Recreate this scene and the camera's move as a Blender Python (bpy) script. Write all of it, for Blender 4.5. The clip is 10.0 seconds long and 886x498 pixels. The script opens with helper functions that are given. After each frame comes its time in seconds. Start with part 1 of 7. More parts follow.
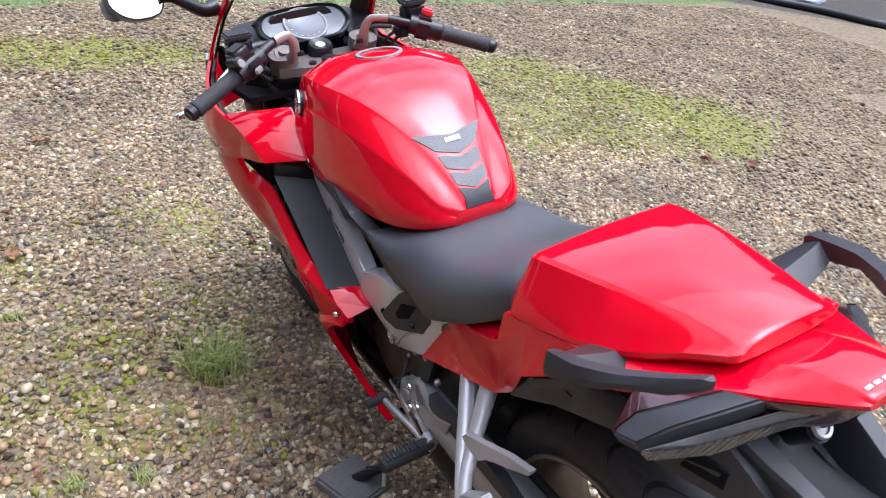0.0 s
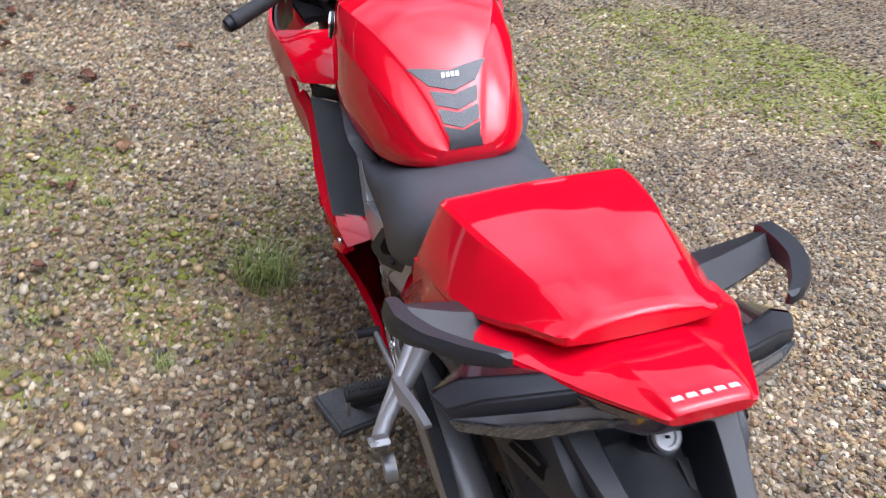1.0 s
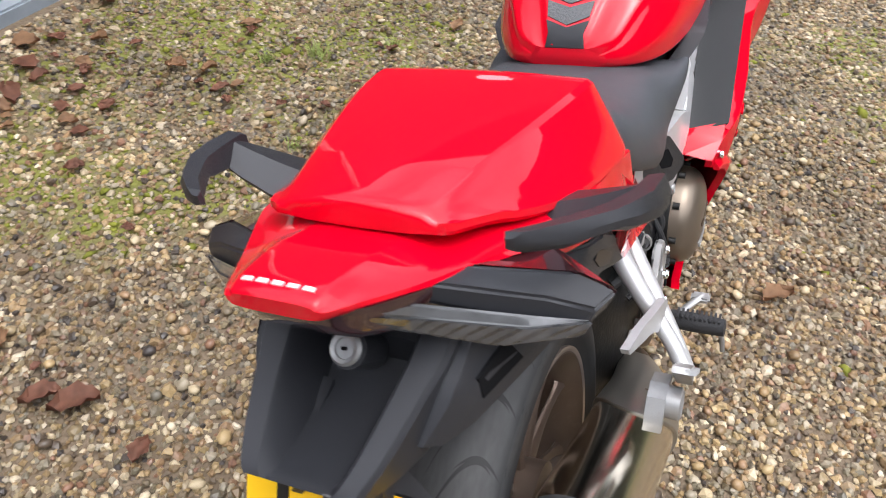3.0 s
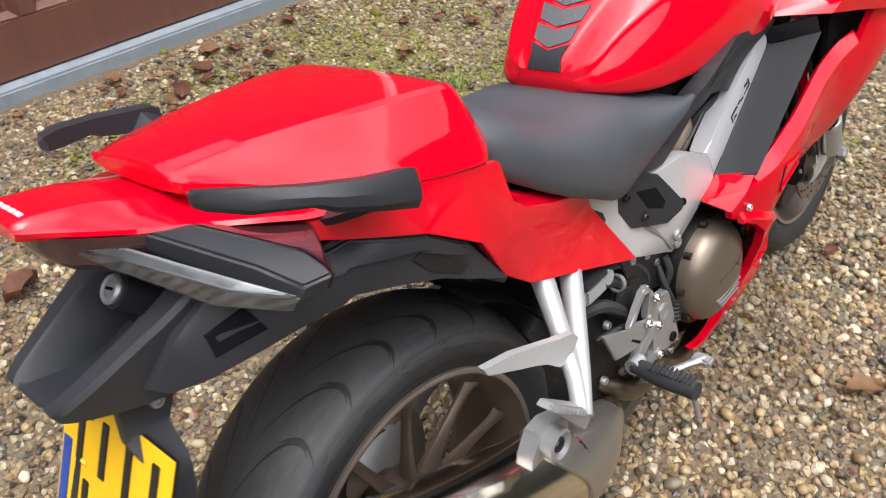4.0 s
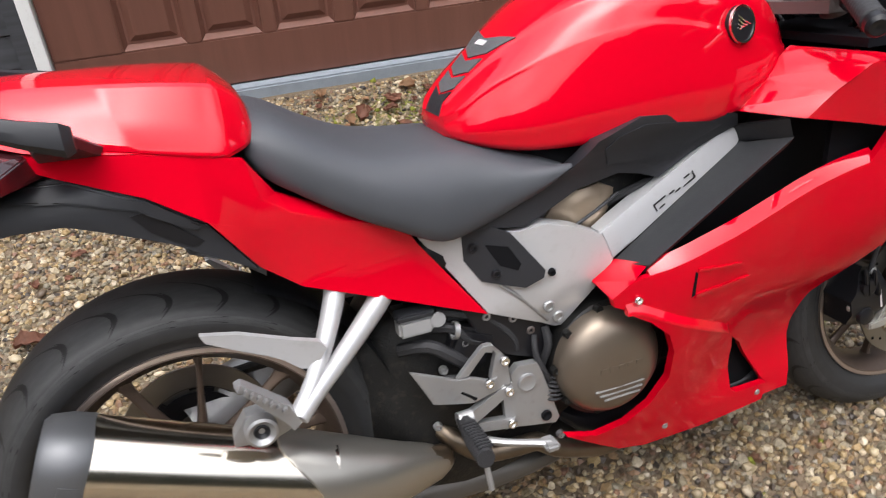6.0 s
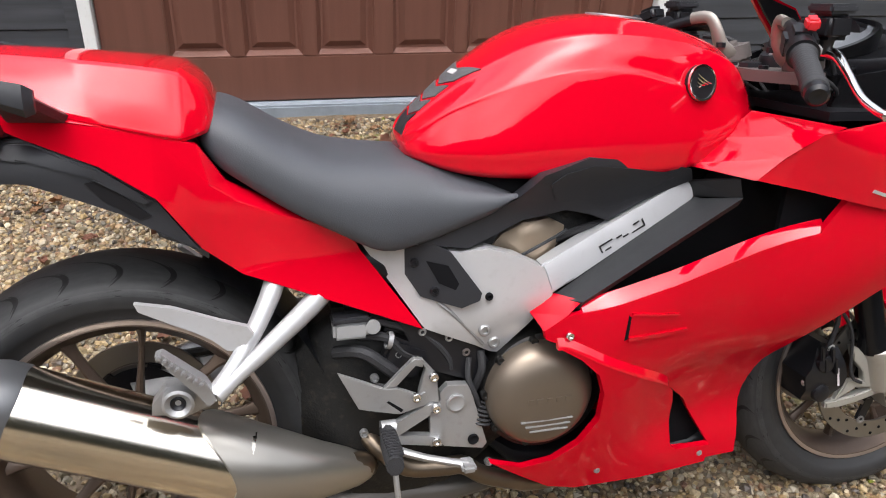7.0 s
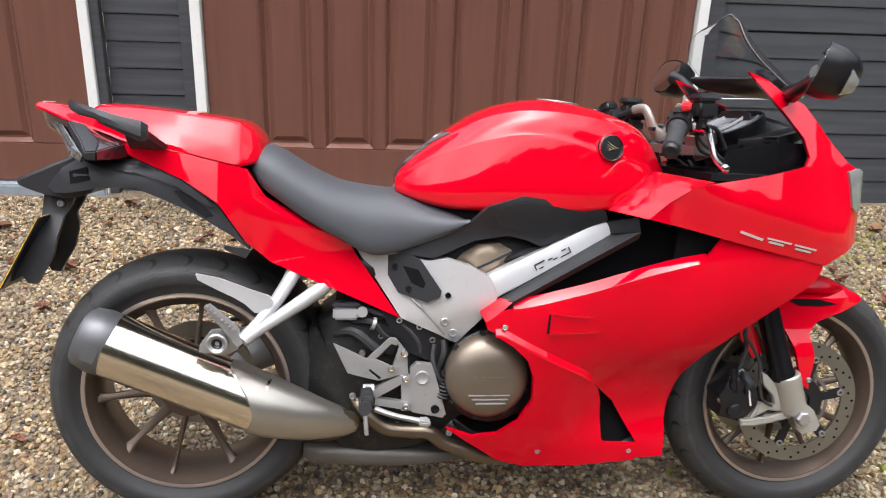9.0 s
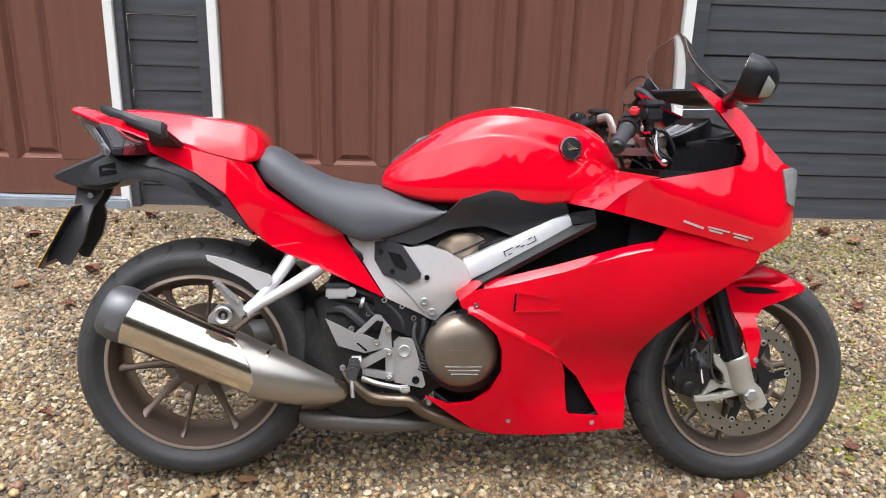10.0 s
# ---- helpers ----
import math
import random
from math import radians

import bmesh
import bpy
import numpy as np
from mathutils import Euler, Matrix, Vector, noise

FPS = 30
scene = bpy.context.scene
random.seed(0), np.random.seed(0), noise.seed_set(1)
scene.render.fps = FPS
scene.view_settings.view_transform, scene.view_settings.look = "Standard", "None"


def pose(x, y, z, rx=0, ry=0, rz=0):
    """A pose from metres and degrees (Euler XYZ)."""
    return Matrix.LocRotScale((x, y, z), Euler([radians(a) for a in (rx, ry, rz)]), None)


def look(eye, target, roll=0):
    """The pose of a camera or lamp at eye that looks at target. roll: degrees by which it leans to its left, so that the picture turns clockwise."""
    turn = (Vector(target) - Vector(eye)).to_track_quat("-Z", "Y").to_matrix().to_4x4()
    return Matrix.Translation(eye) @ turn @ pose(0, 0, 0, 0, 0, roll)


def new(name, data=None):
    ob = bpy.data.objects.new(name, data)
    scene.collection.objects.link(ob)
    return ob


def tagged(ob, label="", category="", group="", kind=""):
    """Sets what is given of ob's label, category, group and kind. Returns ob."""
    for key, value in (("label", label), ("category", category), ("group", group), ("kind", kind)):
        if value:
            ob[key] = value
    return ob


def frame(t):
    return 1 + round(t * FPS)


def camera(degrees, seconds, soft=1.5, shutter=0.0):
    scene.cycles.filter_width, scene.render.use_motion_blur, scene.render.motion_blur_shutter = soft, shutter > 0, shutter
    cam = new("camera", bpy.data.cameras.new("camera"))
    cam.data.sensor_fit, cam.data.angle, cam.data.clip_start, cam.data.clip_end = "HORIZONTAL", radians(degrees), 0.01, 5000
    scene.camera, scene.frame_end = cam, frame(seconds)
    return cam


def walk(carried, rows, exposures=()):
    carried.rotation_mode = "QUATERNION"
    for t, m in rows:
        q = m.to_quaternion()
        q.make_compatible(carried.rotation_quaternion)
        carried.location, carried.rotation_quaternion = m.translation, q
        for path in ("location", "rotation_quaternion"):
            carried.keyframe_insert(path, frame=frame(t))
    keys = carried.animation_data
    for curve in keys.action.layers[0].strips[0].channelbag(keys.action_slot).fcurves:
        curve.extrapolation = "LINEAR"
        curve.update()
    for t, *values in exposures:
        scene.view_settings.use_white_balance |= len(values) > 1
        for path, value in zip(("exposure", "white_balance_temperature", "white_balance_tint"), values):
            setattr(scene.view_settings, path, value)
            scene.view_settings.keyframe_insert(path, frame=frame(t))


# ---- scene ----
cam = camera(59.5, 10.0, 1.0, 0.3)
PATH = [
    (0, (-0.545, 0.85, 1.389), (0.966, -0.083, 0.471), 8.7),
    (0.5, (-0.59, 0.68, 1.397), (1.01, -0.034, 0.433), 9.6),
    (1, (-0.632, 0.496, 1.408), (0.962, 0.0, 0.308), 10.1),
    (1.5, (-0.675, 0.31, 1.399), (0.898, 0.062, 0.19), 10.3),
    (2, (-0.641, 0.181, 1.393), (0.899, 0.192, 0.116), 9.4),
    (2.5, (-0.574, 0.029, 1.386), (0.873, 0.349, 0.043), 6.2),
    (2.7, (-0.56, -0.03, 1.388), (0.853, 0.385, 0.035), 5.4),
    (3.8, (-0.405, -0.456, 1.355), (0.755, 0.56, 0.081), -1.3),
    (4, (-0.342, -0.511, 1.354), (0.751, 0.588, 0.091), -2.0),
    (4.5, (-0.21, -0.637, 1.35), (0.737, 0.636, 0.132), -3.6),
    (5, (-0.09, -0.803, 1.342), (0.715, 0.613, 0.181), -4.3),
    (5.5, (0.029, -0.932, 1.331), (0.654, 0.608, 0.219), -4.9),
    (6, (0.201, -0.97, 1.312), (0.672, 0.64, 0.223), -3.5),
    (6.2, (0.257, -0.979, 1.31), (0.698, 0.655, 0.245), -2.4),
    (7.3, (0.359, -1.132, 1.286), (0.716, 0.596, 0.343), 3.2),
    (7.5, (0.38, -1.179, 1.291), (0.699, 0.572, 0.379), 2.7),
    (8, (0.391, -1.344, 1.291), (0.637, 0.465, 0.474), 2.0),
    (8.5, (0.419, -1.47, 1.308), (0.607, 0.372, 0.551), 2.0),
    (9, (0.505, -1.602, 1.313), (0.647, 0.261, 0.599), 2.2),
    (9.5, (0.586, -1.733, 1.3), (0.7, 0.147, 0.626), 2.1),
    (10, (0.581, -1.856, 1.296), (0.679, 0.037, 0.657), 2.0),
]
walk(cam, [(t, look(eye, aim, roll)) for t, eye, aim, roll in PATH],
     [(0, 1.78, 5700, 15), (0.5, 1.58, 5700, 15), (1.5, 1.39, 5700, 14), (2.0, 1.4, 5700, 14), (2.7, 1.4, 6100, 12), (4.0, 1.44, 6400, 10), (6.0, 1.34, 6400, 11), (7.5, 1.5, 6400, 11), (8.5, 1.64, 6400, 11), (10, 1.66, 6350, 11)])

# ---- world and light: bright overcast winter day ----
world = bpy.data.worlds.new("World")
scene.world = world
world.use_nodes = True
wn, wl = world.node_tree.nodes, world.node_tree.links
sky = wn.new("ShaderNodeTexSky")
sky.sky_type, sky.sun_disc = "NISHITA", False
sky.sun_elevation, sky.sun_rotation = radians(73), radians(205)
sky.air_density, sky.dust_density, sky.ozone_density = 1.0, 3.0, 1.0
grey = wn.new("ShaderNodeHueSaturation")
grey.inputs["Saturation"].default_value = 0.28
wl.new(sky.outputs[0], grey.inputs["Color"])
# overcast: brighter overhead, with soft uneven cloud
wtc, wsep, cloud = wn.new("ShaderNodeTexCoord"), wn.new("ShaderNodeSeparateXYZ"), wn.new("ShaderNodeTexNoise")
wl.new(wtc.outputs["Generated"], wsep.inputs[0])
wl.new(wtc.outputs["Generated"], cloud.inputs["Vector"])
cloud.inputs["Scale"].default_value, cloud.inputs["Detail"].default_value = 3.4, 6
high, tuft = wn.new("ShaderNodeMapRange"), wn.new("ShaderNodeMapRange")
high.inputs["To Min"].default_value, high.inputs["To Max"].default_value = 0.6, 1.4
tuft.inputs["From Min"].default_value, tuft.inputs["From Max"].default_value = 0.3, 0.7
tuft.inputs["To Min"].default_value, tuft.inputs["To Max"].default_value = 0.5, 1.5
wl.new(wsep.outputs[2], high.inputs["Value"])
wl.new(cloud.outputs["Fac"], tuft.inputs["Value"])
lift, cover = wn.new("ShaderNodeMixRGB"), wn.new("ShaderNodeMixRGB")
for k in (lift, cover):
    k.blend_type = "MULTIPLY"
    k.inputs[0].default_value = 1.0
wl.new(grey.outputs[0], lift.inputs[1])
wl.new(high.outputs[0], lift.inputs[2])
wl.new(lift.outputs[0], cover.inputs[1])
wl.new(tuft.outputs[0], cover.inputs[2])
wl.new(cover.outputs[0], wn["Background"].inputs[0])
wn["Background"].inputs[1].default_value = 0.15
sun_data = bpy.data.lights.new("sun", "SUN")
sun_data.energy, sun_data.angle, sun_data.color = 0.52, radians(95), (1.0, 0.96, 0.9)
sun = new("sun", sun_data)
sun.matrix_world = look((-0.62, -1.3, 4.7), (0, 0, 0))

# ---- materials ----


def nodes_of(name):
    m = bpy.data.materials.new(name)
    m.use_nodes = True
    return m, m.node_tree.nodes, m.node_tree.links, m.node_tree.nodes["Principled BSDF"]


def mat(name, color, rough=0.5, metal=0.0, coat=0.0, vary=0.12, scale=9.0, fine=0.0, fine_scale=600.0, dirt=0.0, stretch=(1, 1, 1), spec=0.5):
    """Painted, moulded or metal surface: tone drifting at two scales, roughness wear, fine relief and a film of dust."""
    m, n, l, b = nodes_of(name)
    tc, mp = n.new("ShaderNodeTexCoord"), n.new("ShaderNodeMapping")
    l.new(tc.outputs["Object"], mp.inputs["Vector"])
    mp.inputs["Scale"].default_value = stretch
    big, small = n.new("ShaderNodeTexNoise"), n.new("ShaderNodeTexNoise")
    big.inputs["Scale"].default_value, big.inputs["Detail"].default_value = scale, 6
    small.inputs["Scale"].default_value, small.inputs["Detail"].default_value = fine_scale, 3
    for t in (big, small):
        l.new(mp.outputs[0], t.inputs["Vector"])
    ramp = n.new("ShaderNodeMixRGB")
    lo, hi = [max(0.0, c * (1 - vary)) for c in color], [min(1.0, c * (1 + vary)) for c in color]
    ramp.inputs[1].default_value, ramp.inputs[2].default_value = (*lo, 1), (*hi, 1)
    l.new(big.outputs["Fac"], ramp.inputs[0])
    out = ramp.outputs[0]
    if dirt:
        mask = n.new("ShaderNodeValToRGB")
        mask.color_ramp.elements[0].position, mask.color_ramp.elements[1].position = 0.56, 0.72
        grit = n.new("ShaderNodeTexNoise")
        grit.inputs["Scale"].default_value, grit.inputs["Detail"].default_value = 70, 8
        l.new(mp.outputs[0], grit.inputs["Vector"])
        l.new(grit.outputs["Fac"], mask.inputs[0])
        amount = n.new("ShaderNodeMath")
        amount.operation = "MULTIPLY"
        amount.inputs[1].default_value = dirt
        l.new(mask.outputs[0], amount.inputs[0])
        mix = n.new("ShaderNodeMixRGB")
        mix.inputs[2].default_value = (0.2, 0.16, 0.12, 1)
        l.new(amount.outputs[0], mix.inputs[0])
        l.new(out, mix.inputs[1])
        out = mix.outputs[0]
    l.new(out, b.inputs["Base Color"])
    rr = n.new("ShaderNodeMapRange")
    rr.inputs["To Min"].default_value, rr.inputs["To Max"].default_value = max(0.02, rough * 0.8), min(1.0, rough * 1.2)
    l.new(big.outputs["Fac"], rr.inputs["Value"])
    l.new(rr.outputs[0], b.inputs["Roughness"])
    b.inputs["Metallic"].default_value = metal
    b.inputs["Coat Weight"].default_value, b.inputs["Coat Roughness"].default_value = coat, 0.03
    b.inputs["Specular IOR Level"].default_value = spec
    if fine:
        bump = n.new("ShaderNodeBump")
        bump.inputs["Strength"].default_value, bump.inputs["Distance"].default_value = fine, 0.002
        l.new(small.outputs["Fac"], bump.inputs["Height"])
        l.new(bump.outputs[0], b.inputs["Normal"])
    return m


RED = mat("red_lacquer", (0.6, 0.0004, 0.013), 0.5, coat=1.0, vary=0.04, scale=5, spec=0.0)
RED.node_tree.nodes["Principled BSDF"].inputs["Coat Roughness"].default_value = 0.03
RED.node_tree.nodes["Principled BSDF"].inputs["Coat IOR"].default_value = 1.5
RED_DUSTY = mat("red_lacquer_road_dust", (0.6, 0.0004, 0.013), 0.5, coat=0.65, vary=0.05, scale=5, dirt=0.02, spec=0.0)
RED_DUSTY.node_tree.nodes["Principled BSDF"].inputs["Coat Roughness"].default_value = 0.07
RED_DUSTY.node_tree.nodes["Principled BSDF"].inputs["Coat IOR"].default_value = 1.36
BLACK = mat("black_moulded_plastic", (0.021, 0.022, 0.026), 0.42, vary=0.2, fine=0.25, fine_scale=1400, spec=0.45)
SATIN = mat("black_satin_plastic", (0.01, 0.01, 0.012), 0.32, vary=0.15, spec=0.36)
VINYL = mat("black_seat_vinyl", (0.05, 0.054, 0.062), 0.5, vary=0.15, fine=0.35, fine_scale=900)
RUBBER = mat("grip_rubber", (0.02, 0.02, 0.022), 0.7, vary=0.2, fine=0.5, fine_scale=500)
SILVER = mat("silver_frame_paint", (0.52, 0.52, 0.53), 0.34, metal=0.35, vary=0.06, dirt=0.08)
ALLOY = mat("cast_alloy", (0.37, 0.37, 0.37), 0.45, metal=0.7, vary=0.12, fine=0.2, dirt=0.15)
CHROME = mat("chrome", (0.8, 0.8, 0.8), 0.12, metal=1.0, vary=0.05)
STEEL = mat("polished_steel", (0.76, 0.7, 0.6), 0.17, metal=1.0, vary=0.06, scale=3, stretch=(1, 8, 8))
TITAN = mat("brushed_titanium", (0.36, 0.34, 0.305), 0.33, metal=0.85, vary=0.08, scale=4)
ENDCAP = mat("grey_silencer_cap", (0.125, 0.128, 0.134), 0.45, metal=0.6, vary=0.1)
BRONZE = mat("bronze_engine_paint", (0.175, 0.142, 0.11), 0.34, metal=0.65, vary=0.06, dirt=0.08)
WHEEL = mat("bronze_wheel_paint", (0.12, 0.088, 0.07), 0.36, metal=0.55, vary=0.12, dirt=0.2)
LIP = mat("worn_rim_edge", (0.42, 0.35, 0.31), 0.34, metal=0.8, vary=0.1)
ENGINE = mat("dark_engine_metal", (0.009, 0.0088, 0.0085), 0.46, metal=0.3, vary=0.5, scale=30, fine=0.5, fine_scale=260, dirt=0.1)
LEG = mat("silver_hanger_paint", (0.46, 0.46, 0.465), 0.38, metal=0.4, vary=0.08, dirt=0.1)
DISC = mat("brake_disc_steel", (0.29, 0.275, 0.25), 0.35, metal=0.9, vary=0.12, scale=20)
PIPE = mat("heat_stained_steel", (0.17, 0.135, 0.1), 0.35, metal=0.9, vary=0.35, scale=14)
CLAMP = mat("brown_grey_cast_clamp", (0.16, 0.138, 0.13), 0.45, metal=0.5, vary=0.15, fine=0.2)
PALE = mat("pale_cast_clip_on", (0.29, 0.265, 0.235), 0.45, metal=0.5, vary=0.1)
INNER = mat("dark_grey_grained_plastic", (0.02, 0.021, 0.023), 0.55, vary=0.12, fine=0.35, fine_scale=1200, spec=0.35)
COLLECT = mat("dull_exhaust_steel", (0.12, 0.11, 0.1), 0.5, metal=0.6, vary=0.25, scale=12)
# near-black that stands in for shade in holes, slots and inner gaps
DARK = mat("void_shade_black", (0.006, 0.006, 0.007), 0.85, vary=0.2, spec=0.1)
WHITE_MARK = mat("white_vinyl_mark", (0.6, 0.56, 0.57), 0.4, vary=0.05)
YELLOW = mat("yellow_plate", (0.85, 0.5, 0.01), 0.35, vary=0.04)
BLUE = mat("blue_plate_band", (0.02, 0.06, 0.3), 0.35, vary=0.05)
INK = mat("black_plate_ink", (0.012, 0.012, 0.012), 0.4, vary=0.1)
CARBON = mat("carbon_pattern_pad", (0.085, 0.088, 0.092), 0.36, vary=0.7, scale=420, fine=0.7, fine_scale=420)
TANBOX = mat("tan_metal_cover", (0.38, 0.3, 0.22), 0.4, metal=0.5, vary=0.15)
GREYBOX = mat("pale_grey_plastic", (0.27, 0.27, 0.27), 0.45, vary=0.1)
REDKNOB = mat("red_switch", (0.7, 0.02, 0.03), 0.4, vary=0.05)
DIAL = mat("dial_face", (0.16, 0.17, 0.185), 0.2, vary=0.12, scale=30)


def glass(name, color, rough=0.02, alpha=1.0):
    m, n, l, b = nodes_of(name)
    b.inputs["Base Color"].default_value, b.inputs["Roughness"].default_value = (*color, 1), rough
    b.inputs["Transmission Weight"].default_value, b.inputs["IOR"].default_value = alpha, 1.45
    return m


SCREEN = glass("clear_windscreen", (0.86, 0.88, 0.89))
FORK = mat("black_fork_paint", (0.006, 0.006, 0.007), 0.22, vary=0.2, spec=0.3)
LENS = mat("smoked_lamp_lens", (0.085, 0.088, 0.094), 0.22, metal=0.3, coat=1.0, vary=0.7, scale=60)


def ribbed(m, scale, strength, along):
    """Fine parallel ribs in a moulded lens."""
    n, l = m.node_tree.nodes, m.node_tree.links
    tc, wave, bump = n.new("ShaderNodeTexCoord"), n.new("ShaderNodeTexWave"), n.new("ShaderNodeBump")
    wave.bands_direction = along
    wave.inputs["Scale"].default_value, wave.inputs["Distortion"].default_value = scale, 0.3
    bump.inputs["Strength"].default_value, bump.inputs["Distance"].default_value = strength, 0.002
    l.new(tc.outputs["Object"], wave.inputs["Vector"])
    l.new(wave.outputs["Fac"], bump.inputs["Height"])
    l.new(bump.outputs[0], n["Principled BSDF"].inputs["Normal"])


ribbed(LENS, 60, 0.5, "DIAGONAL")
CLEAR = mat("clear_lamp_lens", (0.3, 0.31, 0.31), 0.12, metal=0.3, coat=1.0, vary=0.5, scale=40)
REDLENS = mat("dark_red_lamp_lens", (0.04, 0.012, 0.015), 0.14, coat=1.0, vary=0.2, scale=60)
RIM = mat("lens_rim", (0.1, 0.103, 0.108), 0.22, metal=0.2, coat=1.0, vary=0.5, scale=50)
FORGED = mat("bright_cast_alloy", (0.43, 0.42, 0.385), 0.38, metal=0.5, vary=0.1, fine=0.2, dirt=0.1)
MIRROR = mat("mirror_glass", (0.9, 0.9, 0.9), 0.02, metal=1.0, vary=0.0)


def tyre_material():
    """Tread of curved grooves, from the tread attribute (turn, width)."""
    m, n, l, b = nodes_of("tyre_rubber")
    at, sep = n.new("ShaderNodeAttribute"), n.new("ShaderNodeSeparateXYZ")
    at.attribute_name = "tread"
    l.new(at.outputs["Vector"], sep.inputs[0])

    def math(op, a, c):
        k = n.new("ShaderNodeMath")
        k.operation = op
        for i, q in enumerate((a, c)):
            if isinstance(q, (int, float)):
                k.inputs[i].default_value = q
            elif q is not None:
                l.new(q, k.inputs[i])
        return k.outputs[0]
    side = math("ABSOLUTE", sep.outputs[1], None)
    curve = math("SINE", math("MULTIPLY", side, 2.3), None)

    def family(shift, sweep, lo, hi, wide):
        """Long bowed grooves between two widths of the tread, thin at both ends."""
        phase = math("FRACT", math("ADD", math("MULTIPLY", sep.outputs[0], 24.0), math("ADD", math("MULTIPLY", curve, sweep), shift)), None)
        near = math("ABSOLUTE", math("SUBTRACT", phase, 0.5), None)
        span_at = math("DIVIDE", math("SUBTRACT", side, lo), hi - lo)
        taper = math("SINE", math("MULTIPLY", math("MINIMUM", math("MAXIMUM", span_at, 0.0), 1.0), 3.1416), None)
        return math("LESS_THAN", near, math("MULTIPLY", taper, wide))
    cut = math("MAXIMUM", family(0.0, 1.6, 0.04, 0.88, 0.05), family(0.45, 1.2, 0.4, 0.98, 0.04))
    noise_t = n.new("ShaderNodeTexNoise")
    noise_t.inputs["Scale"].default_value, noise_t.inputs["Detail"].default_value = 25, 8
    mix = n.new("ShaderNodeMixRGB")
    mix.inputs[1].default_value, mix.inputs[2].default_value = (0.018, 0.0185, 0.02, 1), (0.052, 0.052, 0.052, 1)
    l.new(noise_t.outputs["Fac"], mix.inputs[0])
    # groove shade painted near-black into the colour; only bump gives relief
    dark = n.new("ShaderNodeMixRGB")
    dark.inputs[2].default_value = (0.003, 0.003, 0.003, 1)
    l.new(cut, dark.inputs[0])
    l.new(mix.outputs[0], dark.inputs[1])
    flank = n.new("ShaderNodeMixRGB")
    flank.inputs[2].default_value = (0.011, 0.0112, 0.012, 1)
    l.new(math("MINIMUM", math("MAXIMUM", math("MULTIPLY", math("SUBTRACT", side, 0.93), 8.0), 0.0), 1.0), flank.inputs[0])
    l.new(dark.outputs[0], flank.inputs[1])
    l.new(flank.outputs[0], b.inputs["Base Color"])
    b.inputs["Roughness"].default_value = 0.58
    b.inputs["Specular IOR Level"].default_value = 0.45
    bump = n.new("ShaderNodeBump")
    bump.invert = True
    bump.inputs["Strength"].default_value, bump.inputs["Distance"].default_value = 0.8, 0.004
    l.new(cut, bump.inputs["Height"])
    l.new(bump.outputs[0], b.inputs["Normal"])
    return m


TYRE = tyre_material()

# ---- mesh helpers ----


def part(name, bm, material, parent=None, label="", sharp=38, kind=""):
    bmesh.ops.recalc_face_normals(bm, faces=bm.faces)
    me = bpy.data.meshes.new(name)
    bm.to_mesh(me)
    bm.free()
    me.materials.append(material)
    me.polygons.foreach_set("use_smooth", [True] * len(me.polygons))
    me.set_sharp_from_angle(angle=radians(sharp))
    ob = new(name, me)
    if parent is not None:
        ob.parent = parent
    return tagged(ob, label, kind=kind)


def thing(name, m, label, category, group=""):
    ob = new(name)
    ob.empty_display_size = 0.1
    ob.matrix_world = m
    return tagged(ob, label, category, group)


def pw(x, pts):
    if x <= pts[0][0]:
        return pts[0][1]
    for (a, b), (c, d) in zip(pts, pts[1:]):
        if x <= c:
            return b + (d - b) * (x - a) / (c - a)
    return pts[-1][1]


def sm(x, a, b):
    x = min(1.0, max(0.0, (x - a) / (b - a)))
    return x * x * (3 - 2 * x)


def spline(pts, steps):
    """Catmull-Rom through tuples of any length."""
    pts = [np.array(p, float) for p in pts]
    out = []
    for i in range(len(pts) - 1):
        p0, p1, p2, p3 = pts[max(0, i - 1)], pts[i], pts[i + 1], pts[min(len(pts) - 1, i + 2)]
        for k in range(steps):
            t = k / steps
            out.append(0.5 * (2 * p1 + (p2 - p0) * t + (2 * p0 - 5 * p1 + 4 * p2 - p3) * t * t + (3 * p1 - p0 - 3 * p2 + p3) * t ** 3))
    return out + [pts[-1]]


def rings(rows, closed=True, caps=True):
    """Skin a list of rings of points."""
    bm = bmesh.new()
    vs = [[bm.verts.new(p) for p in r] for r in rows]
    n = len(rows[0])
    for a, b in zip(vs, vs[1:]):
        for i in range(n if closed else n - 1):
            j = (i + 1) % n
            bm.faces.new((a[i], a[j], b[j], b[i]))
    if caps and closed:
        bm.faces.new(vs[0])
        bm.faces.new(list(reversed(vs[-1])))
    return bm


def hull(stations, section, along=4, round_steps=3):
    """A body symmetric about the centre plane: stations (u, numbers...), section(numbers) gives the half outline (v, w) from top to bottom."""
    rows = []
    for s in spline(stations, along):
        half = spline(section(*s[1:]), round_steps)
        ring = [(s[0], p[0], p[1]) for p in half] + [(s[0], -p[0], p[1]) for p in reversed(half[1:-1])]
        rows.append(ring)
    return rings(rows)


